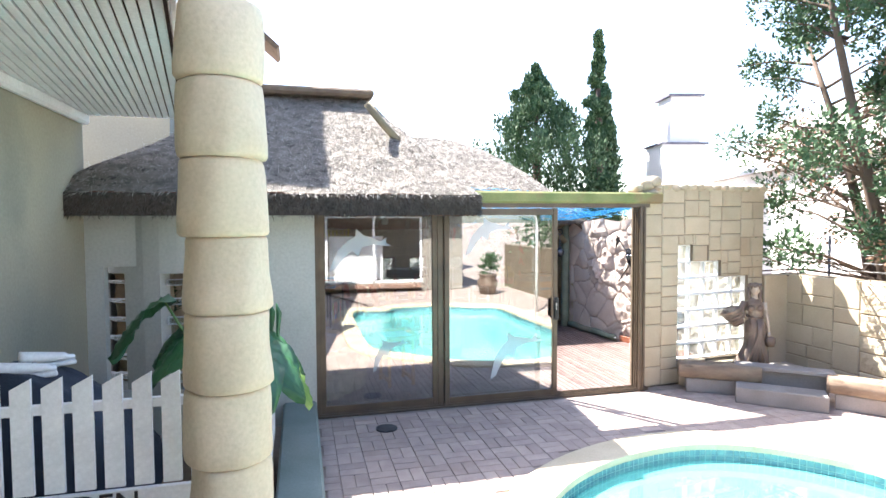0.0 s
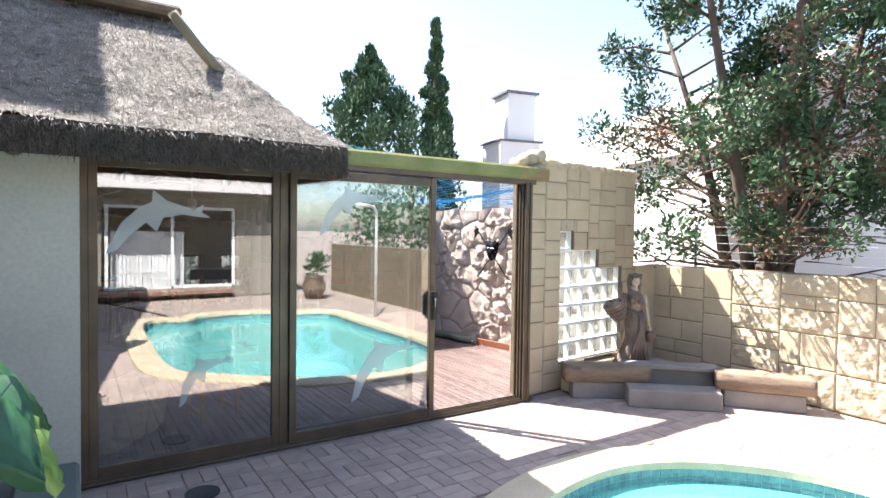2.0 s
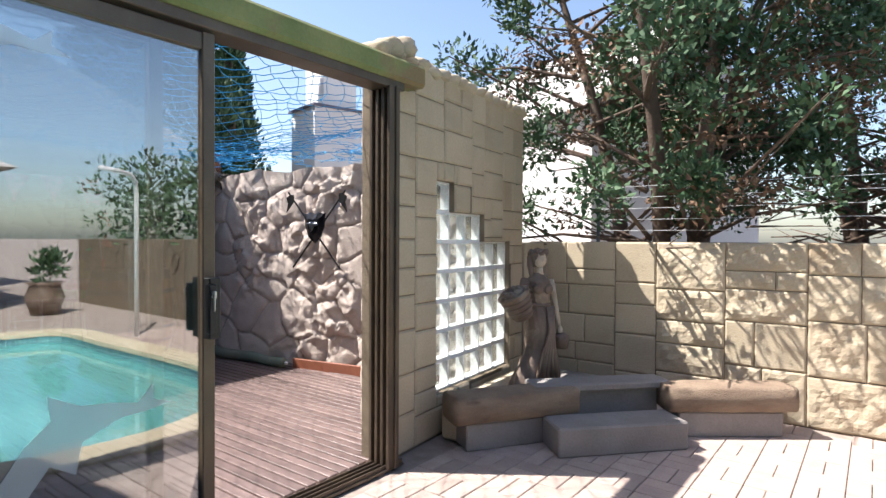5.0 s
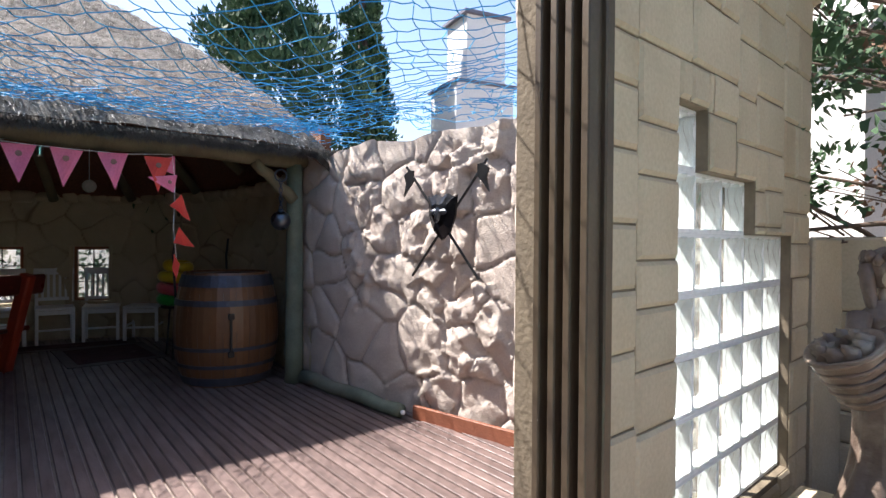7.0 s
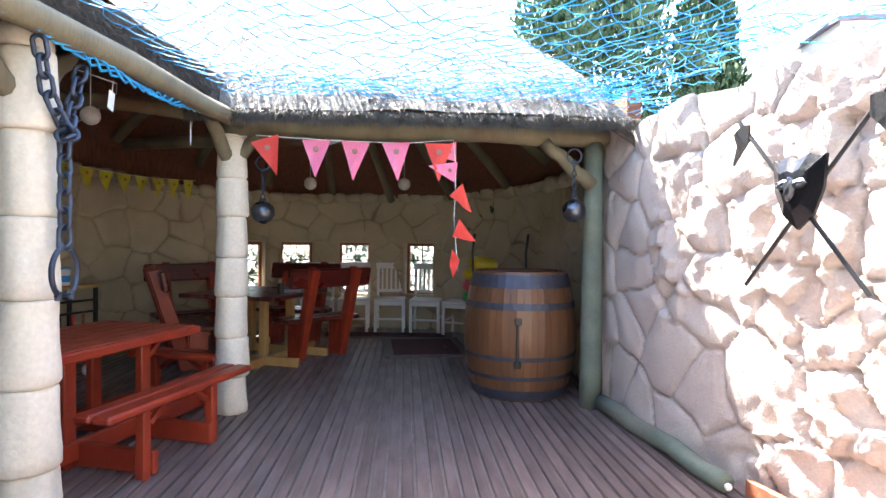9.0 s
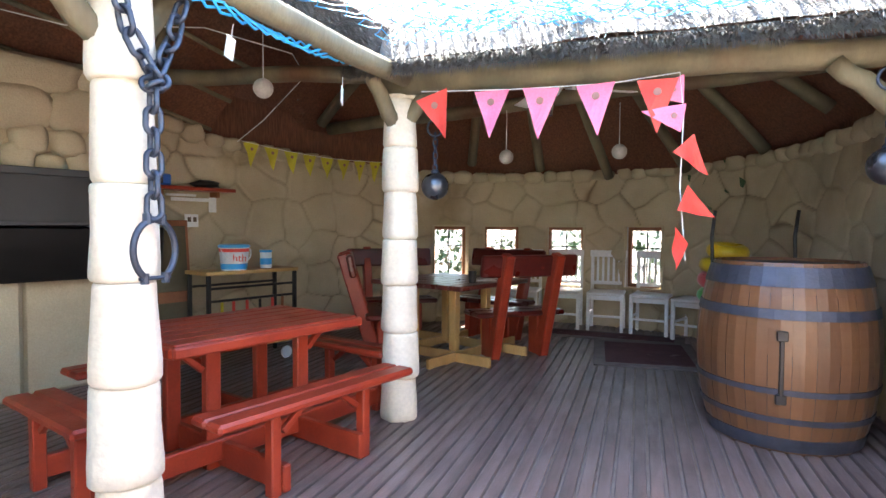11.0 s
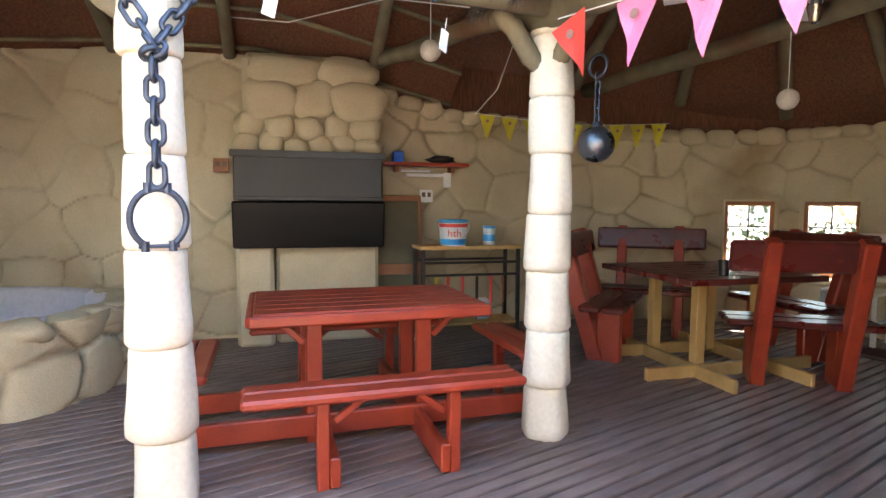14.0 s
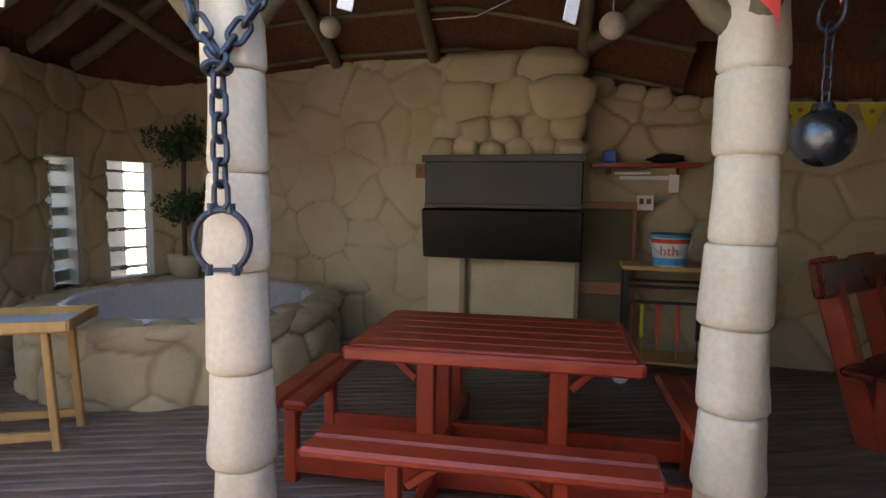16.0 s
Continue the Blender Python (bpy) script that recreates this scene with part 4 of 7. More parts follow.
fence = thing("picket_fence", "white-painted picket fence round the planting bed", "fence")
for k in range(12):
    picket(fence, pose(-1.36 + k * 0.132, 3.02, 0.69), 0.57)
for k in range(14):
    picket(fence, pose(0.24, 3.12 + k * 0.125, 0.26, 0, 0, 90), 0.8)
part("rail", Geo().box((-0.6, 3.04, 1.10), (1.7, 0.03, 0.05)).box((-0.6, 3.04, 0.62), (1.7, 0.03, 0.09)).box((-0.6, 3.06, 0.29), (1.7, 0.05, 0.55)), WHITEPAINT, fence, "white rails")
part("rail", Geo().box((0.22, 3.95, 0.92), (0.03, 1.8, 0.05)).box((0.22, 3.95, 0.40), (0.03, 1.8, 0.05)), WHITEPAINT, fence, "white rails")
structure("planter_ledge", Geo().box((0.45, 4.5, 0.11), (0.32, 2.5, 0.22), bev=0.02), material("green_concrete", (0.20, 0.24, 0.22), (0.15, 0.19, 0.17), 0.8, 2, 50, 0.3), "low green-grey concrete ledge beside the fence")

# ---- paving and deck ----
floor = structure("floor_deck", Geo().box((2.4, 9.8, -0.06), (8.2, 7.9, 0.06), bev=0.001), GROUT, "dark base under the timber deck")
deck_edges = [-1.6 + 0.0745 * k for k in range(105)]
for x in deck_edges:
    ys = [5.90, 8.6 + 0.9 * math.sin(x * 7), 13.7]
    y1 = 13.7
    part("board", Geo().box((x + 0.035, (5.97 + y1) / 2, -0.004), (0.060, y1 - 5.97, 0.024), bev=0.004), DECK, floor)

# ---- net over the courtyard ----
def net_z(x, y):
    u = min(max((x - 2.4) / 3.3, 0), 1)
    v = min(max((y - 5.9) / 3.7, 0), 1)
    edge = 2.36 * (1 - v) + 2.17 * v
    return edge - 0.22 * math.sin(math.pi * u) * math.sin(math.pi * v) + 0.05 * noise.noise(Vector((x * 1.5, y * 1.5, 2)))


g = Geo()
rg = random.Random(11)
NX, NY = 44, 50
P = {}
for i in range(NX + 1):
    for j in range(NY + 1):
        v = j / NY
        xl = 2.3 + 0.5 * v
        xr = 6.1 - 0.6 * v
        x = xl + (xr - xl) * i / NX + rg.uniform(-0.022, 0.022) + 0.12 * noise.noise(Vector((i * 0.12, j * 0.12, 0)))
        y = 5.88 + 0.34 * i / NX + (3.64 - 0.34 * i / NX) * v + rg.uniform(-0.02, 0.02) + 0.12 * noise.noise(Vector((i * 0.12, j * 0.12, 9)))
        P[i, j] = Vector((x, y, net_z(x, y) + rg.uniform(-0.008, 0.008)))


def cord(g, a, b, r):
    d = (b - a)
    s = d.cross(Vector((0, 0, 1))).normalized() * r
    u = d.cross(s).normalized() * r
    g.add([a + s, a - s * 0.5 + u, a - s * 0.5 - u, b + s, b - s * 0.5 + u, b - s * 0.5 - u], [(0, 1, 4, 3), (1, 2, 5, 4), (2, 0, 3, 5)])


for i in range(NX + 1):
    for j in range(NY + 1):
        if (i + j) % 2:
            continue
        for di, dj in ((1, 1), (-1, 1)):
            q = P.get((i + di, j + dj))
            if q is not None:
                mid = (P[i, j] + q) / 2 - Vector((0, 0, rg.uniform(0, 0.012)))
                cord(g, P[i, j], mid, 0.0024)
                cord(g, mid, q, 0.0024)
for k in range(150):
    v = rg.random()
    if k % 2:
        p = Vector((6.02 - 0.57 * v, 6.4 + 3.1 * v, 2.13 + rg.uniform(-0.03, 0.06)))
    else:
        p = Vector((2.9 + 2.6 * v, 9.40 + rg.uniform(-0.05, 0.08), 2.20 + rg.uniform(-0.03, 0.04)))
    for _ in range(6):
        q = p + Vector((rg.uniform(-0.13, 0.13), rg.uniform(-0.13, 0.13), rg.uniform(-0.03, 0.03)))
        cord(g, p, q, 0.0026)
        p = q
solo("courtyard_net", g, NETBLUE, "blue knotted net stretched over the courtyard", "net", kind="stuff")
rope = thing("net_rope", "bunched blue edge rope of the net", "rope")
for k in range(3):
    pts = []
    for i in range(70):
        v = i / 69
        y = 5.9 + 3.7 * v
        pts.append((2.35 + 0.5 * v + 0.015 * math.sin(i * 1.3 + k * 2), y, 2.0 - 0.06 * math.sin(v * math.pi * 2) ** 2 + 0.02 * math.cos(i * 1.7 + k * 2)))
    part("strand", Geo().tube(pts, 0.006, 5), NETBLUE, rope)
g = None


# ---- furniture ----
def picnic_table(m):
    t = thing("picnic_table", "red-painted slatted picnic table with four attached benches", "table", m=m)
    for k in range(6):
        part("top_board", Geo().box((-0.29 + k * 0.116, 0, 0.635), (0.110, 1.06, 0.035), bev=0.006), REDWOOD, t)
    part("top_edge", Geo().box((-0.362, 0, 0.62), (0.03, 1.10, 0.05), bev=0.012).box((0.362, 0, 0.62), (0.03, 1.10, 0.05), bev=0.012).box((0, 0.545, 0.62), (0.72, 0.03, 0.05), bev=0.012).box((0, -0.545, 0.62), (0.72, 0.03, 0.05), bev=0.012), REDWOOD, t, "rounded table edge")
    for sx in (-1, 1):
        for sy in (-1, 1):
            part("leg", Geo().box((sx * 0.18, sy * 0.265, 0.31), (0.05, 0.075, 0.61), bev=0.006), REDWOOD, t)
            part("leg_brace", Geo().beam((sx * 0.18, sy * 0.31, 0.48), (sx * 0.18, sy * 0.44, 0.6), 0.03, 0.03), REDWOOD, t)
    for s in (-1, 1):
        part("base_rail", Geo().box((0.0, s * 0.225, 0.075), (1.38, 0.04, 0.12), bev=0.006), REDWOOD, t)
        part("base_rail", Geo().box((s * 0.215, 0, 0.099), (0.04, 1.74, 0.10), bev=0.006), REDWOOD, t)
    for a, ln in ((0, 1.14), (90, 0.72), (180, 1.14), (270, 0.72)):
        q = Matrix.Rotation(radians(a), 4, "Z")
        d = 0.63 if a % 180 == 0 else 0.82
        bench = part("bench", Geo().box((d - 0.055, 0, 0.385), (0.098, ln, 0.04), bev=0.012), REDWOOD, t, "red slatted bench seat", m=q)
        part("seat_board", Geo().box((d + 0.052, 0, 0.385), (0.105, ln, 0.04), bev=0.012), REDWOOD, bench)
        for s in (-1, 1):
            y = s * (0.225 if a % 180 == 0 else 0.17)
            part("leg", Geo().box((d + 0.02, y + s * 0.045, 0.18), (0.055, 0.05, 0.365), bev=0.006), REDWOOD, bench)
            part("brace", Geo().beam((d + 0.02, y - s * 0.0, 0.27), (d + 0.02, y - s * 0.12, 0.36), 0.028, 0.028), REDWOOD, bench)
    return t


picnic_table(pose(2.158, 9.09, 0, 0, 0, -17))


def bar_set():
    t = thing("dark_table", "dark glossy red table on yellow crossed timber legs", "table", m=pose(2.50, 11.60, 0, 0, 0, -20))
    for k in range(8):
        part("top_board", Geo().box((-0.455 + 0.13 * k, 0, 0.66), (0.126, 1.04, 0.04), bev=0.006), DARKRED, t, "dark glossy board")
    for sx in (-1, 1):
        for sy in (-1, 1):
            part("leg", Geo().box((sx * 0.235, sy * 0.235, 0.34), (0.07, 0.07, 0.60), bev=0.005), BAREWOOD, t, "yellow timber leg")
        part("foot", Geo().box((sx * 0.285, 0, 0.045), (0.035, 1.30, 0.085), bev=0.005), BAREWOOD, t, "yellow timber foot")
        part("foot", Geo().box((0, sx * 0.285, 0.046), (1.30, 0.035, 0.088), bev=0.005), BAREWOOD, t, "yellow timber foot")
    return t


def log_bench(m):
    b = thing("high_back_bench", "dark red slab bench with a thick raked back", "bench", "high-back benches", m)
    for k in range(2):
        part("seat_board", Geo().box((0, -0.04 + 0.165 * k, 0.40), (0.86, 0.155, 0.045), bev=0.015), DARKRED, b, "thick dark seat board")
    q = Matrix.Rotation(radians(12), 3, "X")
    part("backrest", Geo().box((0, -0.235, 0.83), (0.92, 0.055, 0.19), q, bev=0.035), DARKRED, b, "thick dark slab backrest")
    for s in (-1, 1):
        part("back_post", Geo().beam((s * 0.24, -0.02, 0.0), (s * 0.24, -0.30, 0.93), 0.085, 0.12, 0.012), REDWOOD, b, "red raked end post")
        part("leg", Geo().box((s * 0.24, 0.07, 0.185), (0.07, 0.17, 0.37), bev=0.01), REDWOOD, b)
    return b


bar_set()
b0 = log_bench(pose(3.12, 11.62, 0, 0, 0, 40))
copy_thing(b0, pose(1.93, 11.25, 0, 0, 0, -62))
copy_thing(b0, pose(1.72, 12.05, 0, 0, 0, 215))
copy_thing(b0, pose(2.72, 12.40, 0, 0, 0, 160))


def white_chair(m):
    c = thing("white_chair", "white-painted wooden slat-back chair against the stone wall", "chair", "white chairs", m)
    part("seat", Geo().box((0, 0, 0.43), (0.40, 0.40, 0.03), bev=0.01), WHITEPAINT, c)
    for sx in (-1, 1):
        part("leg", Geo().box((sx * 0.18, 0.175, 0.21), (0.036, 0.036, 0.42), bev=0.004), WHITEPAINT, c)
        part("back_leg", Geo().beam((sx * 0.18, -0.18, 0.0), (sx * 0.18, -0.25, 0.86), 0.034, 0.036), WHITEPAINT, c)
        part("stretcher", Geo().box((sx * 0.18, 0, 0.2), (0.02, 0.33, 0.025)), WHITEPAINT, c)
    part("top_rail", Geo().box((0, -0.25, 0.86), (0.42, 0.028, 0.08), bev=0.012), WHITEPAINT, c)
    part("lower_rail", Geo().box((0, -0.215, 0.52), (0.34, 0.022, 0.04)), WHITEPAINT, c)
    part("front_apron", Geo().box((0, 0.175, 0.385), (0.33, 0.02, 0.05)), WHITEPAINT, c)
    part("front_stretcher", Geo().box((0, 0.175, 0.18), (0.33, 0.02, 0.025)), WHITEPAINT, c)
    for k in range(5):
        part("slat", Geo().beam((-0.12 + k * 0.06, -0.217, 0.52), (-0.12 + k * 0.06, -0.245, 0.84), 0.026, 0.012), WHITEPAINT, c)
    return c


w0 = white_chair(pose(2.85, 13.25, 0, 0, 0, 182))
for x, y, r in ((3.32, 13.33, 180), (3.80, 13.30, 178), (4.28, 13.2, 170), (4.72, 12.95, 155)):
    copy_thing(w0, pose(x, y, 0, 0, 0, r))


def barrel(m):
    b = thing("wine_barrel", "large varnished oak wine barrel with dark iron hoops", "barrel", m=m)
    H, n = 0.98, 26
    OAK = material("oak_stave", (0.175, 0.08, 0.035), (0.115, 0.052, 0.024), 0.33, 3, 50, 0.12, stain=(0.12, 0.06, 0.03), stain_at=0.6, per=0.12, stretch=(1, 1, 0.25))
    HOOP = material("hoop_iron", (0.075, 0.085, 0.12), (0.05, 0.055, 0.075), 0.5, 8, 60, 0.15, metal=0.5)
    rad = lambda z: 0.365 + 0.085 * math.sin(math.pi * min(max(z / H, 0), 1)) ** 0.8
    for k in range(n):
        g = Geo()
        a0, a1 = 2 * math.pi * (k + 0.008) / n, 2 * math.pi * (k + 0.992) / n
        vs = []
        for i in range(13):
            z = H * i / 12
            for a, off in ((a0, -0.004), ((a0 + a1) / 2, 0.0), (a1, -0.004)):
                vs.append(((rad(z) + off) * math.cos(a), (rad(z) + off) * math.sin(a), z))
        part("stave", g.add(vs, [(i * 3 + j, i * 3 + j + 1, i * 3 + j + 4, i * 3 + j + 3) for i in range(12) for j in range(2)]), OAK, b)
    for z0, z1 in ((0.02, 0.09), (0.17, 0.20), (0.32, 0.35), (0.70, 0.75), (0.86, 0.96)):
        part("hoop", Geo().lathe([(rad(z0) - 0.002, z0), (rad(z0) + 0.006, z0), (rad(z1) + 0.006, z1), (rad(z1) - 0.002, z1)], 40), HOOP, b, "dark iron hoop")
    part("lid", Geo().lathe([(0.0, 0.93), (0.355, 0.93), (0.362, 0.945), (0.35, 0.95), (0.0, 0.95)], 40), OAK, b, "oak lid")
    part("latch", Geo().box((-0.10, -0.445, 0.62), (0.05, 0.02, 0.05)).box((-0.10, -0.44, 0.46), (0.02, 0.02, 0.3)).box((-0.10, -0.44, 0.30), (0.05, 0.02, 0.05)), BLACKMETAL, b, "black latch and hinge of the small door")
    return b


barrel(pose(4.93, 10.28, 0))


# braai (built-in grill) and its rocks on the wall
def rock(c, s, seed, mat=PLASTER):
    g = Geo().ball((0, 0, 0), 1.0, 16, 10)
    o = Vector((seed * 3.1, seed, 0))
    out = []
    for v in g.v:
        d = Vector(v)
        q = 0.94 + 0.26 * noise.noise(d * 1.2 + o) + 0.08 * noise.noise(d * 3.5 + o)
        d = Vector([math.copysign(abs(k) ** 0.72, k) for k in d]) * q * (1 + 0.035 * noise.noise(d * 9 + o))
        out.append((c[0] + d.x * s[0], c[1] + d.y * s[1], c[2] + d.z * s[2]))
    g.v = out
    return g


BR = pose(0.16, 9.58, 0, 0, 0, -20)
braai = thing("braai_grill", "built-in black steel grill with a deep hood and a drop-down flap", "grill", m=BR)
part("hood", Geo().box((0.17, 0, 1.33), (0.5, 1.12, 0.36), bev=0.01), material("hood_grey", (0.012, 0.012, 0.011), (0.009, 0.009, 0.009), 0.5, 3, 50, 0.1), braai, "dark grey steel hood")
part("hood_lip", Geo().box((0.42, 0, 1.50), (0.03, 1.16, 0.05)).box((0.42, 0, 1.165), (0.03, 1.12, 0.03)), BLACKMETAL, braai)
part("flap", Geo().box((0.43, 0, 0.965), (0.045, 1.14, 0.36), Matrix.Rotation(radians(8), 3, "Y"), bev=0.012), material("gloss_flap", (0.003, 0.003, 0.003), None, 0.35, 4, 40, 0.02, spec=0.25), braai, "glossy black flap")
part("back_box", Geo().box((-0.02, 0, 1.2), (0.4, 1.08, 0.62)), BLACKMETAL, braai)
part("side_wall", Geo().box((0.16, -0.42, 0.42), (0.36, 0.28, 0.84), bev=0.03), PLASTER, braai, "plastered pier under the grill")
part("back_panel", Geo().box((0.1, 0.14, 0.42), (0.3, 0.82, 0.84), bev=0.03), PLASTER, braai, "pale panel under the grill")
rg = random.Random(21)
k = 0
chim = structure("wall_chimney_body", Geo().box((0.05, 0, 1.9), (0.42, 1.0, 0.78), bev=0.05), PLASTER, "plaster body behind the chimney rocks")
chim.matrix_basis = BR
for z, n, h in ((1.575, 6, 0.095), (1.72, 5, 0.10), (1.93, 3, 0.16), (2.13, 2, 0.13)):
    for i in range(n):
        w = 1.14 / n * (1 - (z - 1.6) * 0.22) * rg.uniform(0.9, 1.15)
        y = (-0.5 + (i + 0.5) / n) * 1.12 * (1 - (z - 1.6) * 0.25) + (0.05 if z > 1.9 else 0)
        part("stone", rock((0.22 + rg.uniform(-0.03, 0.04), y, z + rg.uniform(-0.02, 0.02)), (0.12, w * 0.58, h * rg.uniform(0.95, 1.15)), k), PLASTER, chim, smooth=True)
        k += 1

# ---- jacuzzi ----
tub = thing("hot_tub", "round white hot tub set in a rough rock surround", "hot tub", m=pose(0.22, 7.22, 0))
TUBWHITE = material("tub_acrylic", (0.62, 0.63, 0.72), (0.56, 0.57, 0.66), 0.25, 1, 30, 0.02)
part("shell", Geo().lathe([(0.0, 0.10), (0.6, 0.11), (0.74, 0.20), (0.80, 0.46), (0.86, 0.49), (0.92, 0.48), (0.92, 0.43), (0.82, 0.41), (0.72, 0.14), (0.0, 0.07)], 40), TUBWHITE, tub, "white acrylic shell", smooth=True)
part("core", Geo().lathe([(1.00, 0.0), (1.00, 0.40), (0.88, 0.41), (0.84, 0.36), (0.76, 0.08), (0.0, 0.03)], 40), PLASTER, tub)
TUBRUN = Run([(0.22 + 1.05 * math.cos(radians(a)), 7.22 + 1.05 * math.sin(radians(a))) for a in range(-150, 132, 10)], 2)
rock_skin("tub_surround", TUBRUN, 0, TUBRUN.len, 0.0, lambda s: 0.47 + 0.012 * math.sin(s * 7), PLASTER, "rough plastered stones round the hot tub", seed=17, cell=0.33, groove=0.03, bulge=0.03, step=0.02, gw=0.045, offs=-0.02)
rg = random.Random(8)
a, k = -150.0, 50
while a < 132:
    w = rg.uniform(0.13, 0.20)
    part("rock", rock((0, 0, 0), (0.13, w, rg.uniform(0.05, 0.065)), k), PLASTER, tub, smooth=True, m=pose(0.955 * math.cos(radians(a)), 0.955 * math.sin(radians(a)), 0.445, 0, 6, a))
    a += math.degrees(w * 1.75 / 0.96)
    k += 1
structure("tub_ledge", Geo().prism([(-1.36, 6.5), (-0.95, 6.1), (-0.3, 5.98), (-0.1, 6.3), (-0.65, 6.8), (-0.72, 7.5), (-1.05, 7.1)], 0.0, 0.36), PLASTER, "low plastered ledge behind the hot tub")

# ---- trees behind the wall ----
def leaf_cloud(centers, n, size, seed, up=0.6):
    """Small pointed leaf sprays round many centres."""
    rg = np.random.default_rng(seed)
    cc = np.repeat(np.array(centers, float), n, axis=0)
    unit = lambda v: v / np.linalg.norm(v, axis=1, keepdims=True)
    m = len(cc)
    d = unit(rg.normal(size=(m, 3)))
    p = cc[:, :3] + d * cc[:, 3:] * rg.uniform(0.35, 1.05, (m, 1)) * np.array([1, 1, 1.25])
    ax = unit(d * 0.7 + np.array([0, 0, up]) + rg.normal(size=(m, 3)) * 0.35)
    sd = unit(np.cross(ax, rg.normal(size=(m, 3))))
    s = size * rg.uniform(0.6, 1.4, (m, 1))
    quad = np.stack([p - sd * s * 0.28, p + ax * s * 0.5 + sd * s * 0.34, p + ax * s * 1.3, p + ax * s * 0.4 - sd * s * 0.38], 1)
    g = Geo()
    g.v = quad.reshape(-1, 3).tolist()
    g.f = np.arange(4 * m).reshape(-1, 4).tolist()
    return g


def cypress(x, y, h, r, seed, label):
    t = thing("cypress_tree", label, "tree", "cypress trees", pose(x, y, 0))
    rg = random.Random(seed)
    part("trunk", Geo().tube([(0, 0, 0), (0.05, 0, h * 0.5), (0, 0.04, h * 0.95)], [0.18, 0.12, 0.03], 10), BARK, t, smooth=True)
    cs = []
    for k in range(int(h * (16 + 22 * (r > 1)))):
        u = (k + rg.random()) / (h * (16 + 22 * (r > 1)))
        rr = r * (math.sin(math.pi * min(u * 0.9 + 0.12, 1)) ** 0.7) * (1.1 - 0.75 * u)
        a = rg.uniform(0, 6.28)
        q = rr * rg.uniform(0.3, 1.0)
        cs.append((q * math.cos(a), q * math.sin(a), h * (0.1 + 0.88 * u), 0.07 + 0.16 * rr))
    part("crown", leaf_cloud(cs, 150, 0.078, seed, 1.2), FOLIAGE, t, "dense dark green foliage")
    return t


cypress(6.75, 14.4, 6.3, 2.8, 1, "broad dark green conifer with a ragged outline")
cypress(8.35, 13.9, 7.2, 0.72, 2, "slender tall dark green cypress")
cypress(8.8, 14.3, 5.9, 0.6, 3, "slender dark green cypress")


def big_tree(x, y, seed, h, spread, label, lean=(0, 0), full=1.0):
    t = thing("conifer_tree", label, "tree", "garden trees", pose(x, y, 0))
    rg = random.Random(seed)
    g = Geo()
    cs, dry = [], []
    for s in range(5):
        a = s * 1.26 + rg.random()
        tip = Vector((math.cos(a) * spread * 0.45 + lean[0], math.sin(a) * spread * 0.45 + lean[1], h * rg.uniform(0.8, 1.0)))
        p0 = Vector((0.12 * math.cos(a), 0.12 * math.sin(a), 0))
        pts = [p0.lerp(tip, u) + Vector((0.1 * math.sin(3 * u + s), 0.1 * math.cos(4 * u + s), 0)) for u in (0, 0.2, 0.4, 0.6, 0.8, 1)]
        g.tube(pts, [0.10, 0.085, 0.07, 0.05, 0.035, 0.02], 8, rough=0.2)
        for b in range(26):
            u = rg.uniform(0.18, 1.0)
            q = p0.lerp(tip, u)
            a2 = rg.uniform(0, 6.28)
            ln = spread * rg.uniform(0.35, 0.75) * (1.15 - 0.6 * u)
            e = q + Vector((math.cos(a2) * ln, math.sin(a2) * ln, rg.uniform(-0.1, 0.45) * ln + 0.15))
            m = q.lerp(e, 0.5) + Vector((0, 0, 0.08))
            g.tube([q, m, e], [0.025, 0.014, 0.006], 5, caps=False)
            for w in range(4):
                f = rg.uniform(0.4, 1.0)
                c = q.lerp(e, f) + Vector((rg.uniform(-0.2, 0.2), rg.uniform(-0.2, 0.2), rg.uniform(-0.12, 0.15)))
                g.tube([q.lerp(e, f * 0.6), c], [0.007, 0.003], 4, caps=False)
                inner = f < 0.72 and u < 0.75
                if c.z < 1.55 or rg.random() > full or inner and rg.random() < 0.25:
                    continue
                (dry if inner and rg.random() < 0.6 else cs).append((c.x, c.y, c.z, rg.uniform(0.13, 0.24)))
    part("trunk", g, BARK, t, "several bare brown stems and branches", smooth=True)
    part("crown", leaf_cloud(cs, 105, 0.05, seed, 0.3), FOLIAGE, t, "green feathery foliage in clumps")
    part("dry_foliage", leaf_cloud(dry, 85, 0.042, seed + 5, -0.1), DRYLEAF, t, "dry brown inner foliage")
    return t


big_tree(7.55, 5.25, 4, 5.6, 2.7, "large ragged conifer with bare inner branches behind the wall")
big_tree(9.4, 3.4, 6, 4.5, 2.6, "large open conifer with hanging branches behind the wall", full=0.55)

# neighbour's buildings
nb = thing("neighbour_house", "white neighbouring house with grey tiled roofs", "house", m=pose(12.6, 9.5, 0, 0, 0, -20))
part("wall", Geo().box((0, 0, 1.6), (4.2, 7.5, 3.2)), WHITEWALL, nb, "white rendered wall")
g = Geo().add([(-2.3, -3.9, 3.1), (2.3, -3.9, 3.1), (0, -3.9, 4.9), (-2.3, 3.9, 3.1), (2.3, 3.9, 3.1), (0, 3.9, 4.9)], [(0, 1, 2), (5, 4, 3), (0, 2, 5, 3), (2, 1, 4, 5), (1, 0, 3, 4)])
part("roof", g, ROOFGREY, nb, "pitched grey roof")
ch = thing("chimney", "white rendered chimney stack with dark capping slabs", "chimney", m=pose(9.9, 12.6, 0, 0, 0, -12))
part("shaft", Geo().box((0, 0, 2.55), (0.75, 0.75, 5.1)), WHITEWALL, ch, "white rendered stack")
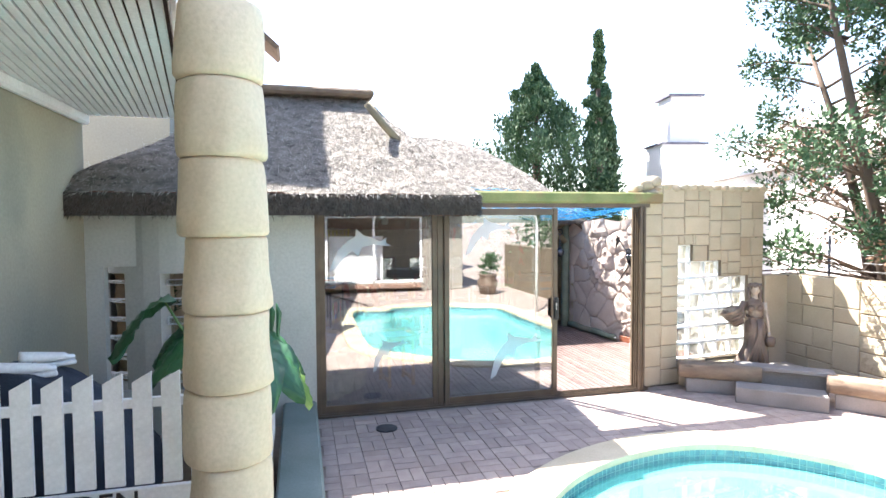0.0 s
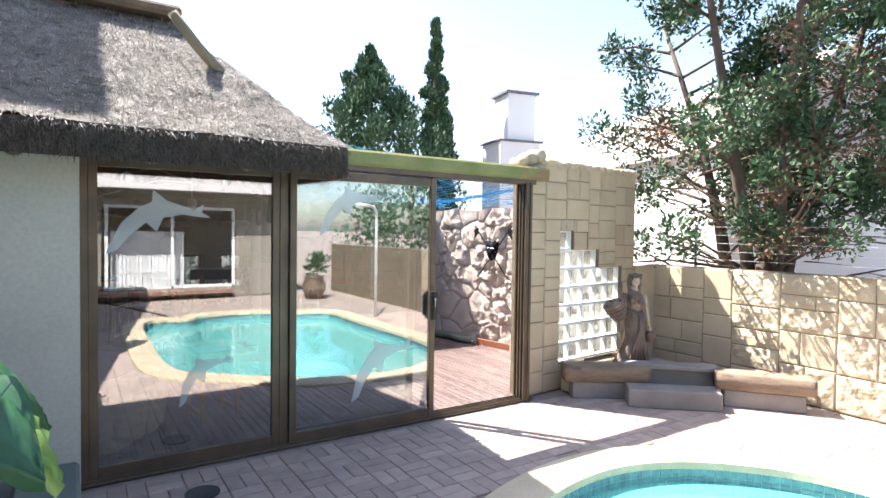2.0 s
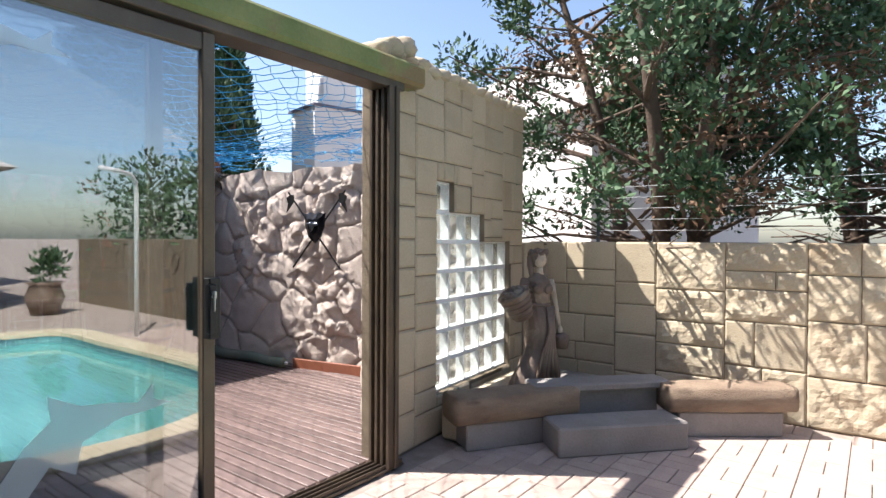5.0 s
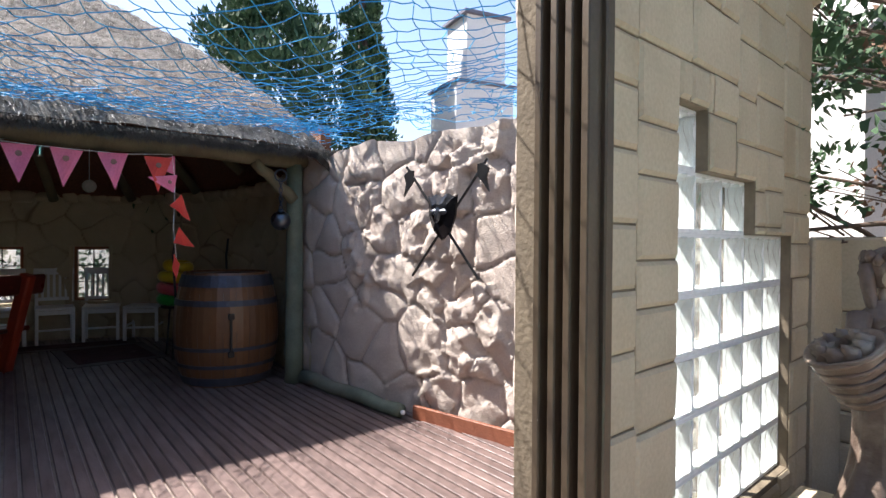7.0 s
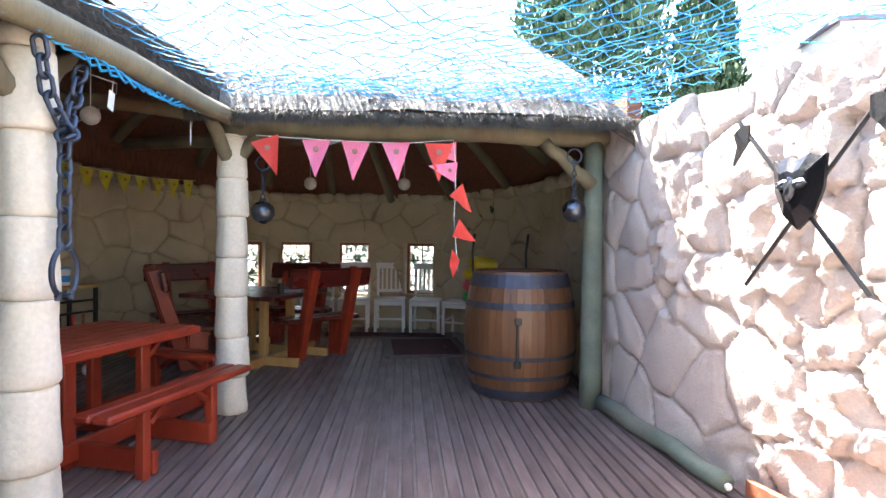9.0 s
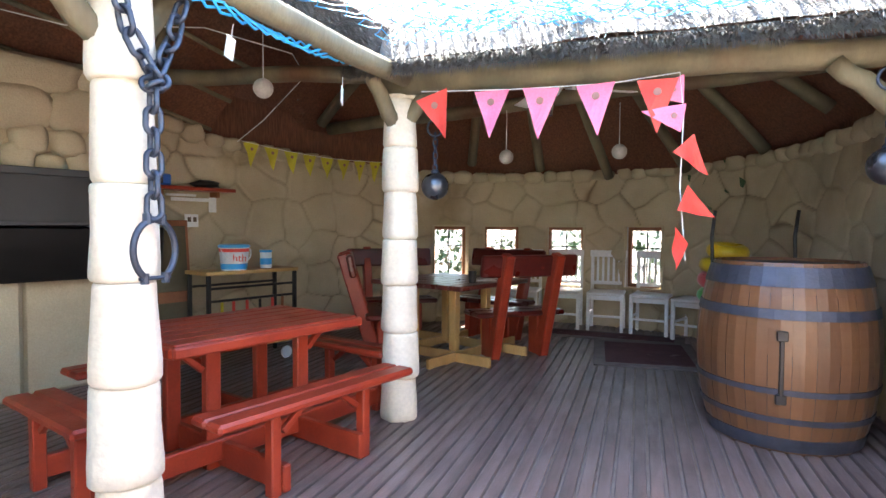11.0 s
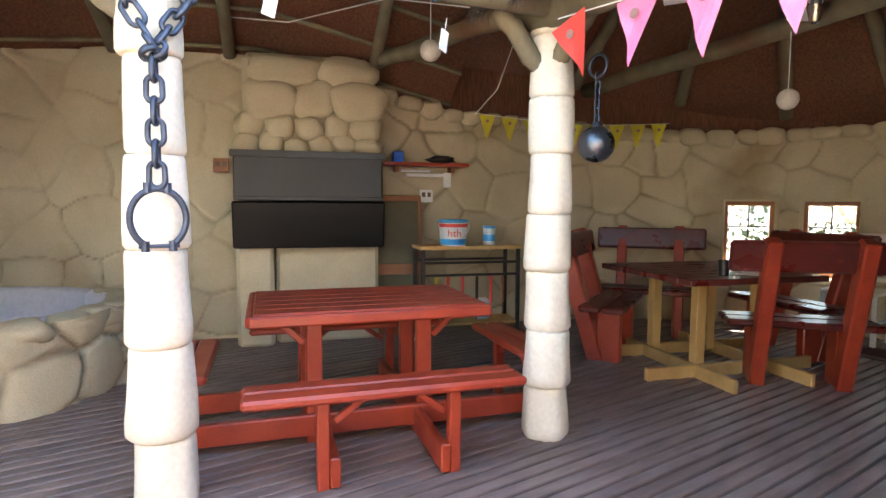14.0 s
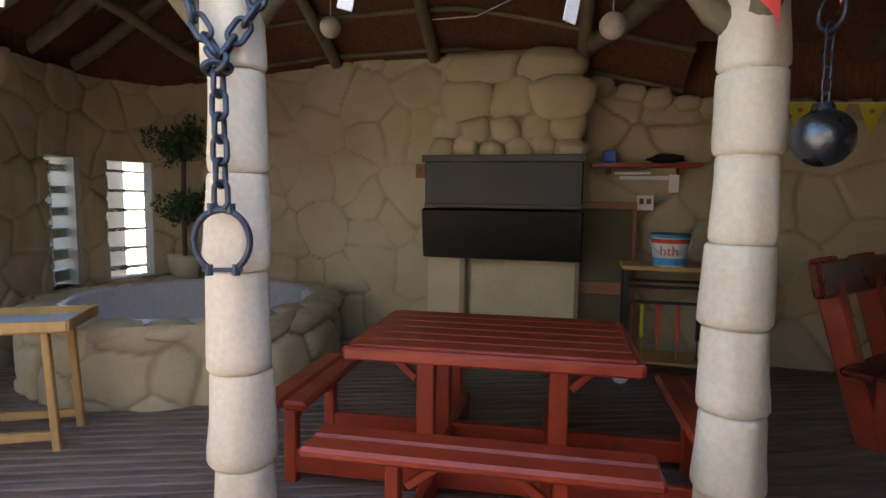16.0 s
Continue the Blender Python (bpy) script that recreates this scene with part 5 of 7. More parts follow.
part("shoulder", Geo().box((-0.08, 0, 1.95), (1.1, 1.0, 3.9)), WHITEWALL, ch, "wider white base")
CAPG = material("slate_cap", (0.16, 0.16, 0.2), (0.1, 0.1, 0.14), 0.7)
part("cap", Geo().box((0, 0, 5.12), (0.9, 0.9, 0.06)), CAPG, ch, "dark cap slab")
part("lower_cap", Geo().box((-0.08, 0, 3.92), (1.2, 1.1, 0.05)), CAPG, ch, "dark ledge slab")

# house across the pool
HY = -4.6
hs = thing("pool_house", "single-storey house wing across the pool with a grey tiled roof", "house", m=pose(0, HY, 0))
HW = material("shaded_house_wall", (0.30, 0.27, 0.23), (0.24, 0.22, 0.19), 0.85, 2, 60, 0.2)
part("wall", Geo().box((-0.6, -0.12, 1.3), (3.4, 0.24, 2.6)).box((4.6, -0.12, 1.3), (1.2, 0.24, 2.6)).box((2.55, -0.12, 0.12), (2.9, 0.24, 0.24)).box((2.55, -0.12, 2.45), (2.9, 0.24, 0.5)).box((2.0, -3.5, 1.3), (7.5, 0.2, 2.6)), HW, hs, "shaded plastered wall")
part("sill", Geo().box((2.4, 0.1, 0.16), (3.0, 0.3, 0.10)), material("red_brick_sill", (0.30, 0.2, 0.15), (0.22, 0.13, 0.1)), hs, "brick step under the windows")
wf = part("window", Geo().box((1.2, -0.05, 1.2), (0.07, 0.06, 1.9)).box((2.55, -0.05, 1.2), (0.06, 0.06, 1.9)).box((3.95, -0.05, 1.2), (0.07, 0.06, 1.9)).box((2.55, -0.05, 0.28), (2.8, 0.06, 0.07)).box((2.55, -0.05, 2.17), (2.8, 0.06, 0.07)), WHITEPAINT, hs, "white-framed sliding window")
g = Geo()
for k in range(60):
    x = 1.3 + k * 0.026
    g.box((x, -0.3 + 0.02 * math.sin(k * 1.9), 0.95), (0.027, 0.02, 1.3), bev=0.002)
part("curtain", g, WHITEPAINT, wf, "white gathered curtain")
part("roof", Geo().add([(-2.6, 0.6, 2.55), (5.4, 0.6, 2.55), (5.4, -4.2, 2.55), (-2.6, -4.2, 2.55), (0, -1.8, 3.7), (3.2, -1.8, 3.7)], [(0, 1, 5, 4), (1, 2, 5), (2, 3, 4, 5), (3, 0, 4), (3, 2, 1, 0)]), ROOFGREY, hs, "hipped grey tiled roof")
part("upper_wall", Geo().box((1.5, -6.5, 2.6), (9.0, 3.0, 5.2)), BRICK, hs, "brown brick upper wall behind")
sp = solo("shower_pole", Geo().tube([(5.5, 0.2, 0), (5.5, 0.2, 1.9), (5.47, 0.24, 2.05), (5.38, 0.3, 2.14), (5.2, 0.4, 2.16), (4.9, 0.6, 2.16)], 0.03, 10), WHITEPAINT, "white bent poolside shower pole", "pole", smooth=True)


# ---- things on the patio ----
def sleeper_bench(m, ln, mat=TIMBER, foot=CONCRETE):
    b = thing("timber_bench", "weathered timber sleeper bench on a low block by the stone wall", "bench", "sleeper benches", m)
    g = Geo()
    nx = 24
    for i in range(nx + 1):
        x = -ln / 2 + ln * i / nx
        for k in range(12):
            a = 2 * math.pi * k / 12
            cx, cz = math.copysign(abs(math.cos(a)) ** 0.35, math.cos(a)) * 0.135, math.copysign(abs(math.sin(a)) ** 0.35, math.sin(a)) * 0.085
            q = 0.008 * noise.noise(Vector((x * 4, cx * 20, cz * 30 + ln)))
            g.v.append((x, cx + q, 0.255 + cz + q * 0.7))
    g.f = [(i * 12 + k, (i + 1) * 12 + k, (i + 1) * 12 + (k + 1) % 12, i * 12 + (k + 1) % 12) for i in range(nx) for k in range(12)]
    g.f += [tuple(range(12)), tuple(nx * 12 + k for k in reversed(range(12)))]
    part("sleeper", g, mat, b, smooth=True)
    part("foot", Geo().box((0, 0, 0.085), (ln * 0.82, 0.19, 0.17), bev=0.01), foot, b, "low rough block foot")
    return b


sleeper_bench(pose(5.18, 5.48, 0, 0, 0, -33), 0.86)
sleeper_bench(pose(6.22, 4.42, 0, 0, 0, -52), 0.86)
st = thing("stone_step", "grey concrete step seat between the timber benches", "step", m=pose(5.62, 5.02, 0, 0, 0, -42))
part("lower_block", Geo().box((-0.02, -0.16, 0.09), (0.86, 0.28, 0.18), bev=0.012), CONCRETE, st)
part("upper_slab", Geo().box((0.02, 0.17, 0.32), (0.98, 0.22, 0.05), bev=0.01), CONCRETE, st)
part("back_block", Geo().box((0.02, 0.20, 0.16), (0.86, 0.16, 0.29), bev=0.01), CONCRETE, st)
structure("planter_sill", Geo().beam((4.93, 5.79, 0.125), (6.0, 5.89, 0.125), 0.15, 0.25, 0.02), BLOCK, "low plastered sill under the glass-block window")

# statue: one plain mesh of a standing draped figure with a basket
def fine(prof, k=5):
    """A profile smoothed by a curve through its rows."""
    out = []
    for i in range(len(prof) - 1):
        p0, p1, p2, p3 = (Vector(prof[min(max(i + j, 0), len(prof) - 1)]) for j in (-1, 0, 1, 2))
        for s in range(k):
            t = s / k
            out.append(tuple(0.5 * (2 * p1 + (p2 - p0) * t + (2 * p0 - 5 * p1 + 4 * p2 - p3) * t * t + (3 * p1 - p0 - 3 * p2 + p3) * t ** 3)))
    return out + [tuple(prof[-1])]


g = Geo()
NS, NR = 64, 46
rows = fine([(0.150, 0.0), (0.165, 0.05), (0.150, 0.16), (0.128, 0.32), (0.122, 0.46), (0.112, 0.56), (0.082, 0.64), (0.088, 0.70), (0.098, 0.77), (0.094, 0.815), (0.060, 0.85), (0.034, 0.875)], 5)
for r, z in rows:
    low = max(0.0, 0.60 - z) / 0.60
    for k in range(NS):
        a = 2 * math.pi * k / NS
        fold = 0.10 * low * math.sin(a * 11 + 3.0 * math.sin(z * 5)) + 0.05 * low * math.sin(a * 5 - z * 9) + 0.025 * math.sin(a * 16 + z * 30) * (0.45 < z < 0.8)
        train = 0.10 * max(0.0, math.cos(a - 3.5)) ** 3 * max(0.0, 0.30 - z) / 0.30
        q = r * (1 + fold) + train
        sway = 0.018 * math.sin(z * 4.2)
        g.v.append((q * math.cos(a) + sway, q * math.sin(a) * 0.78, z))
m = len(rows)
g.f = [(i * NS + k, i * NS + (k + 1) % NS, (i + 1) * NS + (k + 1) % NS, (i + 1) * NS + k) for i in range(m - 1) for k in range(NS)]
g.f += [tuple(reversed(range(NS)))]
for sx in (-0.045, 0.045):
    g.ball((sx, -0.06, 0.755), 0.042, 14, 10, 0.1, (1, 0.8, 1))
# girdle, sash and the gathered folds in front
g.tube([(0.09 * math.cos(a), 0.066 * math.sin(a), 0.645 + 0.012 * math.sin(a)) for a in [2 * math.pi * k / 24 for k in range(24)]], 0.012, 8, closed=True)
for k in range(5):
    g.tube([(0.02 + 0.012 * k, -0.085 - 0.004 * k, 0.63), (0.03 + 0.006 * k, -0.12, 0.45), (0.0 + 0.03 * k - 0.05, -0.125, 0.22), (-0.10 + 0.05 * k, -0.13, 0.03)], [0.008, 0.014, 0.017, 0.02], 7)
g.tube([(-0.11, 0.0, 0.82), (-0.155, -0.03, 0.74), (-0.15, -0.10, 0.655), (-0.185, -0.15, 0.64)], [0.040, 0.036, 0.028, 0.022], 12)
hair = len(g.f)
g.ball((0.006, 0.022, 0.985), 0.072, 20, 14, 0.25, (1, 1, 1.05))
for k in range(14):
    g.ball((0.006 + 0.062 * math.cos(k * 0.45), 0.062 * math.sin(k * 0.45) + 0.015, 1.025 + 0.008 * math.sin(k * 3)), 0.020, 8, 6, 0.6)
for sx in (-1, 1):
    g.tube([(sx * 0.055, 0.03, 1.0), (sx * 0.062, 0.02, 0.93), (sx * 0.055, 0.01, 0.86), (sx * 0.06, -0.02, 0.82)], [0.026, 0.024, 0.02, 0.012], 8)
# basket, tilted outwards, with woven rings and a heaped rim
bq = Matrix.Translation((-0.20, -0.13, 0.56)) @ Matrix.Rotation(radians(-28), 4, "Y")
b = Geo().lathe([(0.0, 0.0), (0.065, 0.0), (0.082, 0.05), (0.098, 0.12), (0.112, 0.19), (0.122, 0.20), (0.112, 0.205), (0.09, 0.19), (0.0, 0.18)], 26, (0, 0, 0), 0.08, 7)
for z, r in ((0.03, 0.076), (0.07, 0.089), (0.11, 0.098), (0.15, 0.105), (0.19, 0.115)):
    b.tube([(r * math.cos(a), r * math.sin(a), z) for a in [2 * math.pi * k / 22 for k in range(22)]], 0.009, 6, closed=True, rough=0.5)
for k in range(9):
    b.ball((0.06 * math.cos(k * 0.7), 0.06 * math.sin(k * 0.7), 0.195), 0.035, 8, 6, 0.8)
g.add([tuple(bq @ Vector(v)) for v in b.v], b.f)
skin = len(g.f)
g.tube([(0.006, 0.005, 0.83), (0.004, 0.0, 0.88), (0.0, -0.004, 0.94)], [0.046, 0.032, 0.03], 14)
g.ball((0.0, -0.014, 0.975), 0.054, 20, 14, 0.06, (0.92, 1, 1.22))
g.ball((-0.004, -0.067, 0.970), 0.010, 8, 6, 0, (0.8, 1, 1.5))
g.tube([(0.104, 0.0, 0.82), (0.128, -0.01, 0.70), (0.142, -0.03, 0.58), (0.150, -0.055, 0.46)], [0.030, 0.025, 0.021, 0.016], 12)
g.ball((0.152, -0.06, 0.44), 0.026, 10, 8, 0.3, (0.8, 1, 1.4))
jar = len(g.f)
g.lathe([(0.0, 0.0), (0.05, 0.0), (0.062, 0.06), (0.06, 0.10), (0.03, 0.12), (0.0, 0.12)], 18, (0.165, -0.06, 0.30), 0.1, 5)
STONESKIN = material("pale_statue_paint", (0.50, 0.42, 0.33), (0.38, 0.30, 0.23), 0.6, 8, 60, 0.3, stain=(0.25, 0.18, 0.12), stain_at=0.6, stain_scale=8)
me = g.mesh("statue", BRONZE, True)
me.materials.append(STONESKIN)
for k in range(skin, jar):
    me.polygons[k].material_index = 1
solo("statue", me, None, "weathered bronze-coloured statue of a draped figure carrying a basket", "statue", m=pose(5.80, 5.62, 0.20, 0, 0, -30) @ Matrix.Scale(0.99, 4), smooth=True)
structure("planter_soil", Geo().box((6.02, 5.60, 0.09), (0.95, 0.46, 0.22), bev=0.03), CONCRETE, "raised concrete base behind the benches")

# drain
dr = thing("floor_drain", "round black floor drain set in the paving", "drain", m=pose(1.26, 5.31, 0.003))
part("rim", Geo().lathe([(0.075, 0.0), (0.105, 0.0), (0.105, 0.008), (0.075, 0.008)], 28), BLACKMETAL, dr)
part("grate", Geo().lathe([(0.0, -0.004), (0.076, -0.004), (0.076, 0.001), (0.0, 0.001)], 28), BLACKMETAL, dr)
for k in range(5):
    part("bar", Geo().box((-0.05 + 0.025 * k, 0, 0.004), (0.008, 0.12, 0.006), bev=0.001), CHAINMETAL, dr)


def big_leaf(L, W, seed):
    """A heart-shaped leaf with raised veins and a wavy rim, stem end at the origin."""
    g = Geo()
    n, m = 12, 10
    for i in range(n + 1):
        u = i / n
        w = W * (math.sin(math.pi * u ** 0.62) ** 0.8) * (1 - 0.25 * u) + 0.001
        for j in range(m + 1):
            v = j / m * 2 - 1
            back = -0.14 * L * (abs(v) ** 1.5) * (1 - u)
            z = -0.35 * L * u * u + 0.10 * W * (1 - v * v) + 0.03 * math.sin(v * 9 + u * 8 + seed) * abs(v) + 0.012 * math.cos(u * 30 + abs(v) * 8)
            g.v.append((v * w * 0.5, u * L + back, z))
    g.f = [(i * (m + 1) + j, (i + 1) * (m + 1) + j, (i + 1) * (m + 1) + j + 1, i * (m + 1) + j + 1) for i in range(n) for j in range(m)]
    return g


EAR = material("big_leaf_green", (0.035, 0.12, 0.045), (0.025, 0.085, 0.04), 0.38, 3, 30, 0.15)
EARY = material("yellowing_leaf", (0.16, 0.26, 0.06), (0.10, 0.20, 0.05), 0.45, 3, 30, 0.1)
pl = thing("elephant_ear_plant", "leafy elephant-ear plant with huge drooping leaves behind the picket fence", "plant", m=pose(0.02, 4.45, 0.05))
rg = random.Random(14)
for k, (a, r, z, L, w, mat) in enumerate([(10, 0.16, 1.12, 0.5, 0.42, EAR), (-50, 0.22, 1.02, 0.52, 0.42, EAR), (-95, 0.25, 1.08, 0.5, 0.42, EAR), (-140, 0.3, 1.15, 0.5, 0.4, EAR), (170, 0.3, 1.2, 0.45, 0.4, EAR), (95, 0.25, 1.18, 0.42, 0.36, EAR), (-20, 0.3, 0.92, 0.42, 0.32, EARY), (-70, 0.42, 0.98, 0.45, 0.36, EAR), (-170, 0.5, 1.38, 0.5, 0.42, EAR)]):
    ar = radians(a)
    tip = Vector((r * math.cos(ar), r * math.sin(ar), z))
    stem = part("stem", Geo().tube([(0.03 * math.cos(ar), 0.03 * math.sin(ar), 0), (tip.x * 0.5, tip.y * 0.5, z * 0.65), tip], [0.02, 0.014, 0.008], 8), EARY, pl, smooth=True)
    part("leaf", big_leaf(L, w, k), mat, pl, "large glossy green leaf" if mat is EAR else "yellowing drooping leaf", smooth=True, m=Matrix.Translation(tip) @ pose(0, 0, 0, rg.uniform(-38, -12), rg.uniform(-15, 15), a - 90))
for k, (x, y) in enumerate(((0.22, 0.05), (0.27, -0.02))):
    part("bud", Geo().tube([(x, y, 0.7), (x + 0.01, y, 1.12), (x + 0.02, y, 1.26), (x, y, 1.34)], [0.01, 0.014, 0.022, 0.004], 8), EAR, pl, "upright closed bud", smooth=True)

# covered heap with shoes beside the wall
g = Geo()
for i in range(25):
    for j in range(17):
        u, v = i / 24, j / 16
        e = min(min(u, 1 - u) * 4, min(v, 1 - v) * 4, 1)
        z = 0.02 + 0.86 * e ** 0.5 * (0.85 + 0.15 * math.sin(u * 5)) + 0.03 * noise.noise(Vector((u * 8, v * 6, 1)))
        g.v.append((-0.55 + 1.1 * u, -0.4 + 0.8 * v, z))
g.f = [(i * 17 + j, (i + 1) * 17 + j, (i + 1) * 17 + j + 1, i * 17 + j + 1) for i in range(24) for j in range(16)]
solo("grill_cover", g, material("navy_cloth", (0.02, 0.03, 0.05), (0.013, 0.02, 0.035), 0.75, 4, 70, 0.3), "dark navy fabric cover draped over a stored heap", "cover", m=pose(-0.98, 3.75, 0.28), smooth=True)


def shoe(m):
    s = thing("sneaker", "white and grey sneaker with black stripes on the dark cover", "shoe", "sneakers", m)
    g = Geo()
    for i in range(13):
        u = i / 12
        w = 0.045 * (0.75 + 0.45 * math.sin(math.pi * min(u * 0.9 + 0.1, 1)))
        h = 0.09 - 0.05 * u if u < 0.9 else 0.03
        for k in range(10):
            a = 2 * math.pi * k / 10
            g.v.append((w * math.cos(a), u * 0.28, 0.03 + (h * 0.5) * (1 + math.sin(a))))
    g.f = [(i * 10 + k, i * 10 + (k + 1) % 10, (i + 1) * 10 + (k + 1) % 10, (i + 1) * 10 + k) for i in range(12) for k in range(10)] + [tuple(reversed(range(10))), tuple(120 + k for k in range(10))]
    part("upper", g, WHITEPAINT, s, smooth=True)
    part("sole", Geo().box((0, 0.14, 0.018), (0.095, 0.29, 0.032), bev=0.012), WHITEPAINT, s, "thick white sole")
    for k in range(2):
        part("stripe", Geo().beam((-0.052, 0.09 + k * 0.05, 0.04), (-0.046, 0.12 + k * 0.05, 0.085), 0.012, 0.008), BLACKMETAL, s, "black stripe")
    return s


s0 = shoe(pose(-1.2, 3.62, 1.10, 0, 0, -65))
copy_thing(s0, pose(-1.16, 3.80, 1.12, 0, 0, -58))
structure("planter_bed", Geo().box((-0.6, 3.95, 0.14), (1.66, 1.75, 0.28)), GROUT, "dark soil of the planting bed")

# garden sign on the fence
sg = thing("garden_sign", "black cut-out letter sign reading GARDEN on the picket fence", "sign", m=pose(-0.62, 2.98, 0.55))
fc = bpy.data.curves.new("letters", "FONT")
fc.body, fc.size, fc.extrude, fc.align_x = "GARDEN", 0.15, 0.005, "CENTER"
tmp = bpy.data.objects.new("letters_tmp", fc)
scene.collection.objects.link(tmp)
bpy.context.view_layer.update()
me = bpy.data.meshes.new_from_object(tmp)
bpy.data.objects.remove(tmp)
me.materials.clear()
me.materials.append(BLACKMETAL)
part("letters", me, None, sg, m=pose(0, 0, 0.02, 90, 0, 0))
part("bar", Geo().box((0, 0, 0.0), (0.6, 0.012, 0.015), bev=0.002), BLACKMETAL, sg)

# dolphins etched on the panes
FROST = bpy.data.materials.new("frosted_film")
FROST.use_nodes = True
N, L = FROST.node_tree.nodes, FROST.node_tree.links
mixf, trf = N.new("ShaderNodeMixShader"), N.new("ShaderNodeBsdfTransparent")
N["Principled BSDF"].inputs["Base Color"].default_value = (0.7, 0.78, 0.82, 1)
N["Principled BSDF"].inputs["Roughness"].default_value = 0.7
mixf.inputs[0].default_value = 0.42
L.new(trf.outputs[0], mixf.inputs[1])
L.new(N["Principled BSDF"].outputs[0], mixf.inputs[2])
L.new(mixf.outputs[0], N["Material Output"].inputs[0])
SHAPE = [(-0.36, -0.20), (-0.30, -0.10), (-0.22, 0.02), (-0.10, 0.11), (0.0, 0.15), (0.02, 0.24), (0.10, 0.15), (0.20, 0.10), (0.28, 0.05), (0.36, 0.09), (0.34, 0.03), (0.40, -0.02), (0.30, 0.0), (0.2, 0.03), (0.06, 0.02), (0.0, -0.08), (-0.06, 0.0), (-0.18, -0.08), (-0.28, -0.18)]
for x, z, r, s in ((1.05, 1.72, 8, 0.9), (2.45, 1.86, 14, 0.8), (1.35, 0.62, 25, 0.62), (2.75, 0.55, 20, 0.95)):
    g = Geo()
    ca, sa = math.cos(radians(r)) * s, math.sin(radians(r)) * s
    g.add([(px * ca - pz * sa, 0, px * sa + pz * ca) for px, pz in SHAPE], [tuple(range(len(SHAPE)))])
    solo("dolphin_sticker", g, FROST, "frosted leaping dolphin film on the glass pane", "sticker", "dolphin stickers", m=pose(x, FY - (0.006 if x < 1.9 else 0.036), z))

# wires above the garden wall
wr = thing("wire_fence", "thin electric fence wires on steel posts above the garden wall", "fence")
for k in range(5):
    part("wire", Geo().tube([(GWX + 0.16, 5.7, 1.40 + 0.095 * k), (GWX + 0.16, 2.5, 1.39 + 0.095 * k), (GWX + 0.16, -1.5, 1.40 + 0.095 * k)], 0.0022, 4), WHITEPAINT, wr, "thin bright wire")
for y in (5.6, 3.0, 0.4):
    part("post", Geo().box((GWX + 0.17, y, 1.55), (0.025, 0.025, 0.52), bev=0.003), CHAINMETAL, wr, "square steel post")

# ---- crossed axes and shield on the stone wall ----
WM = Matrix.Translation((5.60, 7.90, 1.43)) @ pose(0, 0, 0, 0, 0, -90 + 12)
ax = thing("wall_axes", "crossed black battle axes mounted on the rugged stone wall", "ornament", m=WM)
for s in (1, -1):
    part("shaft", Geo().tube([(s * 0.34, -0.02, 0.34), (-s * 0.28, -0.02, -0.40)], 0.009, 8), BLACKMETAL, ax, "thin black shaft")
    bl = Geo()
    o = [(0.0, 0.05), (0.05, 0.10), (0.11, 0.11), (0.085, 0.02), (0.11, -0.07), (0.05, -0.05), (0.0, -0.04)]
    pts = [(s * (0.27 + (px) * 0.8), -0.03, 0.27 - px * 0.7 + pz * 0.8) for px, pz in o]
    bl.add(pts + [(x, -0.018, z) for x, _, z in pts], [tuple(range(7)), tuple(range(13, 6, -1))] + [(i, (i + 1) % 7, (i + 1) % 7 + 7, i + 7) for i in range(7)])
    part("axe_head", bl, BLACKMETAL, ax, "curved black axe head")
g = Geo()
sh = [(0.0, 0.12), (0.05, 0.14), (0.10, 0.12), (0.12, 0.13), (0.11, 0.0), (0.07, -0.10), (0.0, -0.16), (-0.07, -0.10), (-0.11, 0.0), (-0.12, 0.13), (-0.10, 0.12), (-0.05, 0.14)]
g.v = [(0, -0.085, 0)] + [(x * 0.55, -0.075, z * 0.55) for x, z in sh] + [(x, -0.045, z) for x, z in sh] + [(x, -0.03, z) for x, z in sh]
m = len(sh)
g.f = [(0, 1 + i, 1 + (i + 1) % m) for i in range(m)] + [(1 + i, 1 + m + i, 1 + m + (i + 1) % m, 1 + (i + 1) % m) for i in range(m)] + [(1 + m + i, 1 + 2 * m + i, 1 + 2 * m + (i + 1) % m, 1 + m + (i + 1) % m) for i in range(m)]
shd = solo("wall_shield", g, material("glossy_black", (0.015, 0.016, 0.02), None, 0.18, 6, 60, 0.1, metal=0.4), "small glossy black shield over the crossed axes", "ornament", m=WM)
part("eagle_emblem", Geo().ball((0, -0.09, 0.0), 0.03, 12, 8, 0.4, (0.8, 0.5, 1.5)).ball((-0.035, -0.085, 0.02), 0.03, 10, 6, 0.5, (1.3, 0.4, 0.6)).ball((0.035, -0.085, 0.02), 0.03, 10, 6, 0.5, (1.3, 0.4, 0.6)), STEELBALL, shd, "raised silver winged emblem")
solo("skirting_board", Geo().beam((5.63, 8.3, 0.05), (6.0, 6.5, 0.05), 0.03, 0.1), material("red_board", (0.30, 0.10, 0.05), (0.2, 0.07, 0.04), 0.6), "reddish timber skirting along the stone wall", "board")
kn = solo("end_knob", Geo().ball((0, 0, 0), 0.018, 10, 6), WHITEPAINT, "white round cap on the end of the floor log", "cap", m=pose(5.53, 8.29, 0.065))

# ---- chains, rings and balls on the columns ----
def link_mesh(L=0.085, W=0.05, r=0.0095):
    pts = []
    for k in range(20):
        a = 2 * math.pi * k / 20
        pts.append((math.cos(a) * (W / 2), 0, math.sin(a) * (W / 2) + math.copysign((L - W) / 2, math.sin(a) + 1e-9)))
    return Geo().tube(pts, r, 8, closed=True).mesh("link", CHAINMETAL, True)


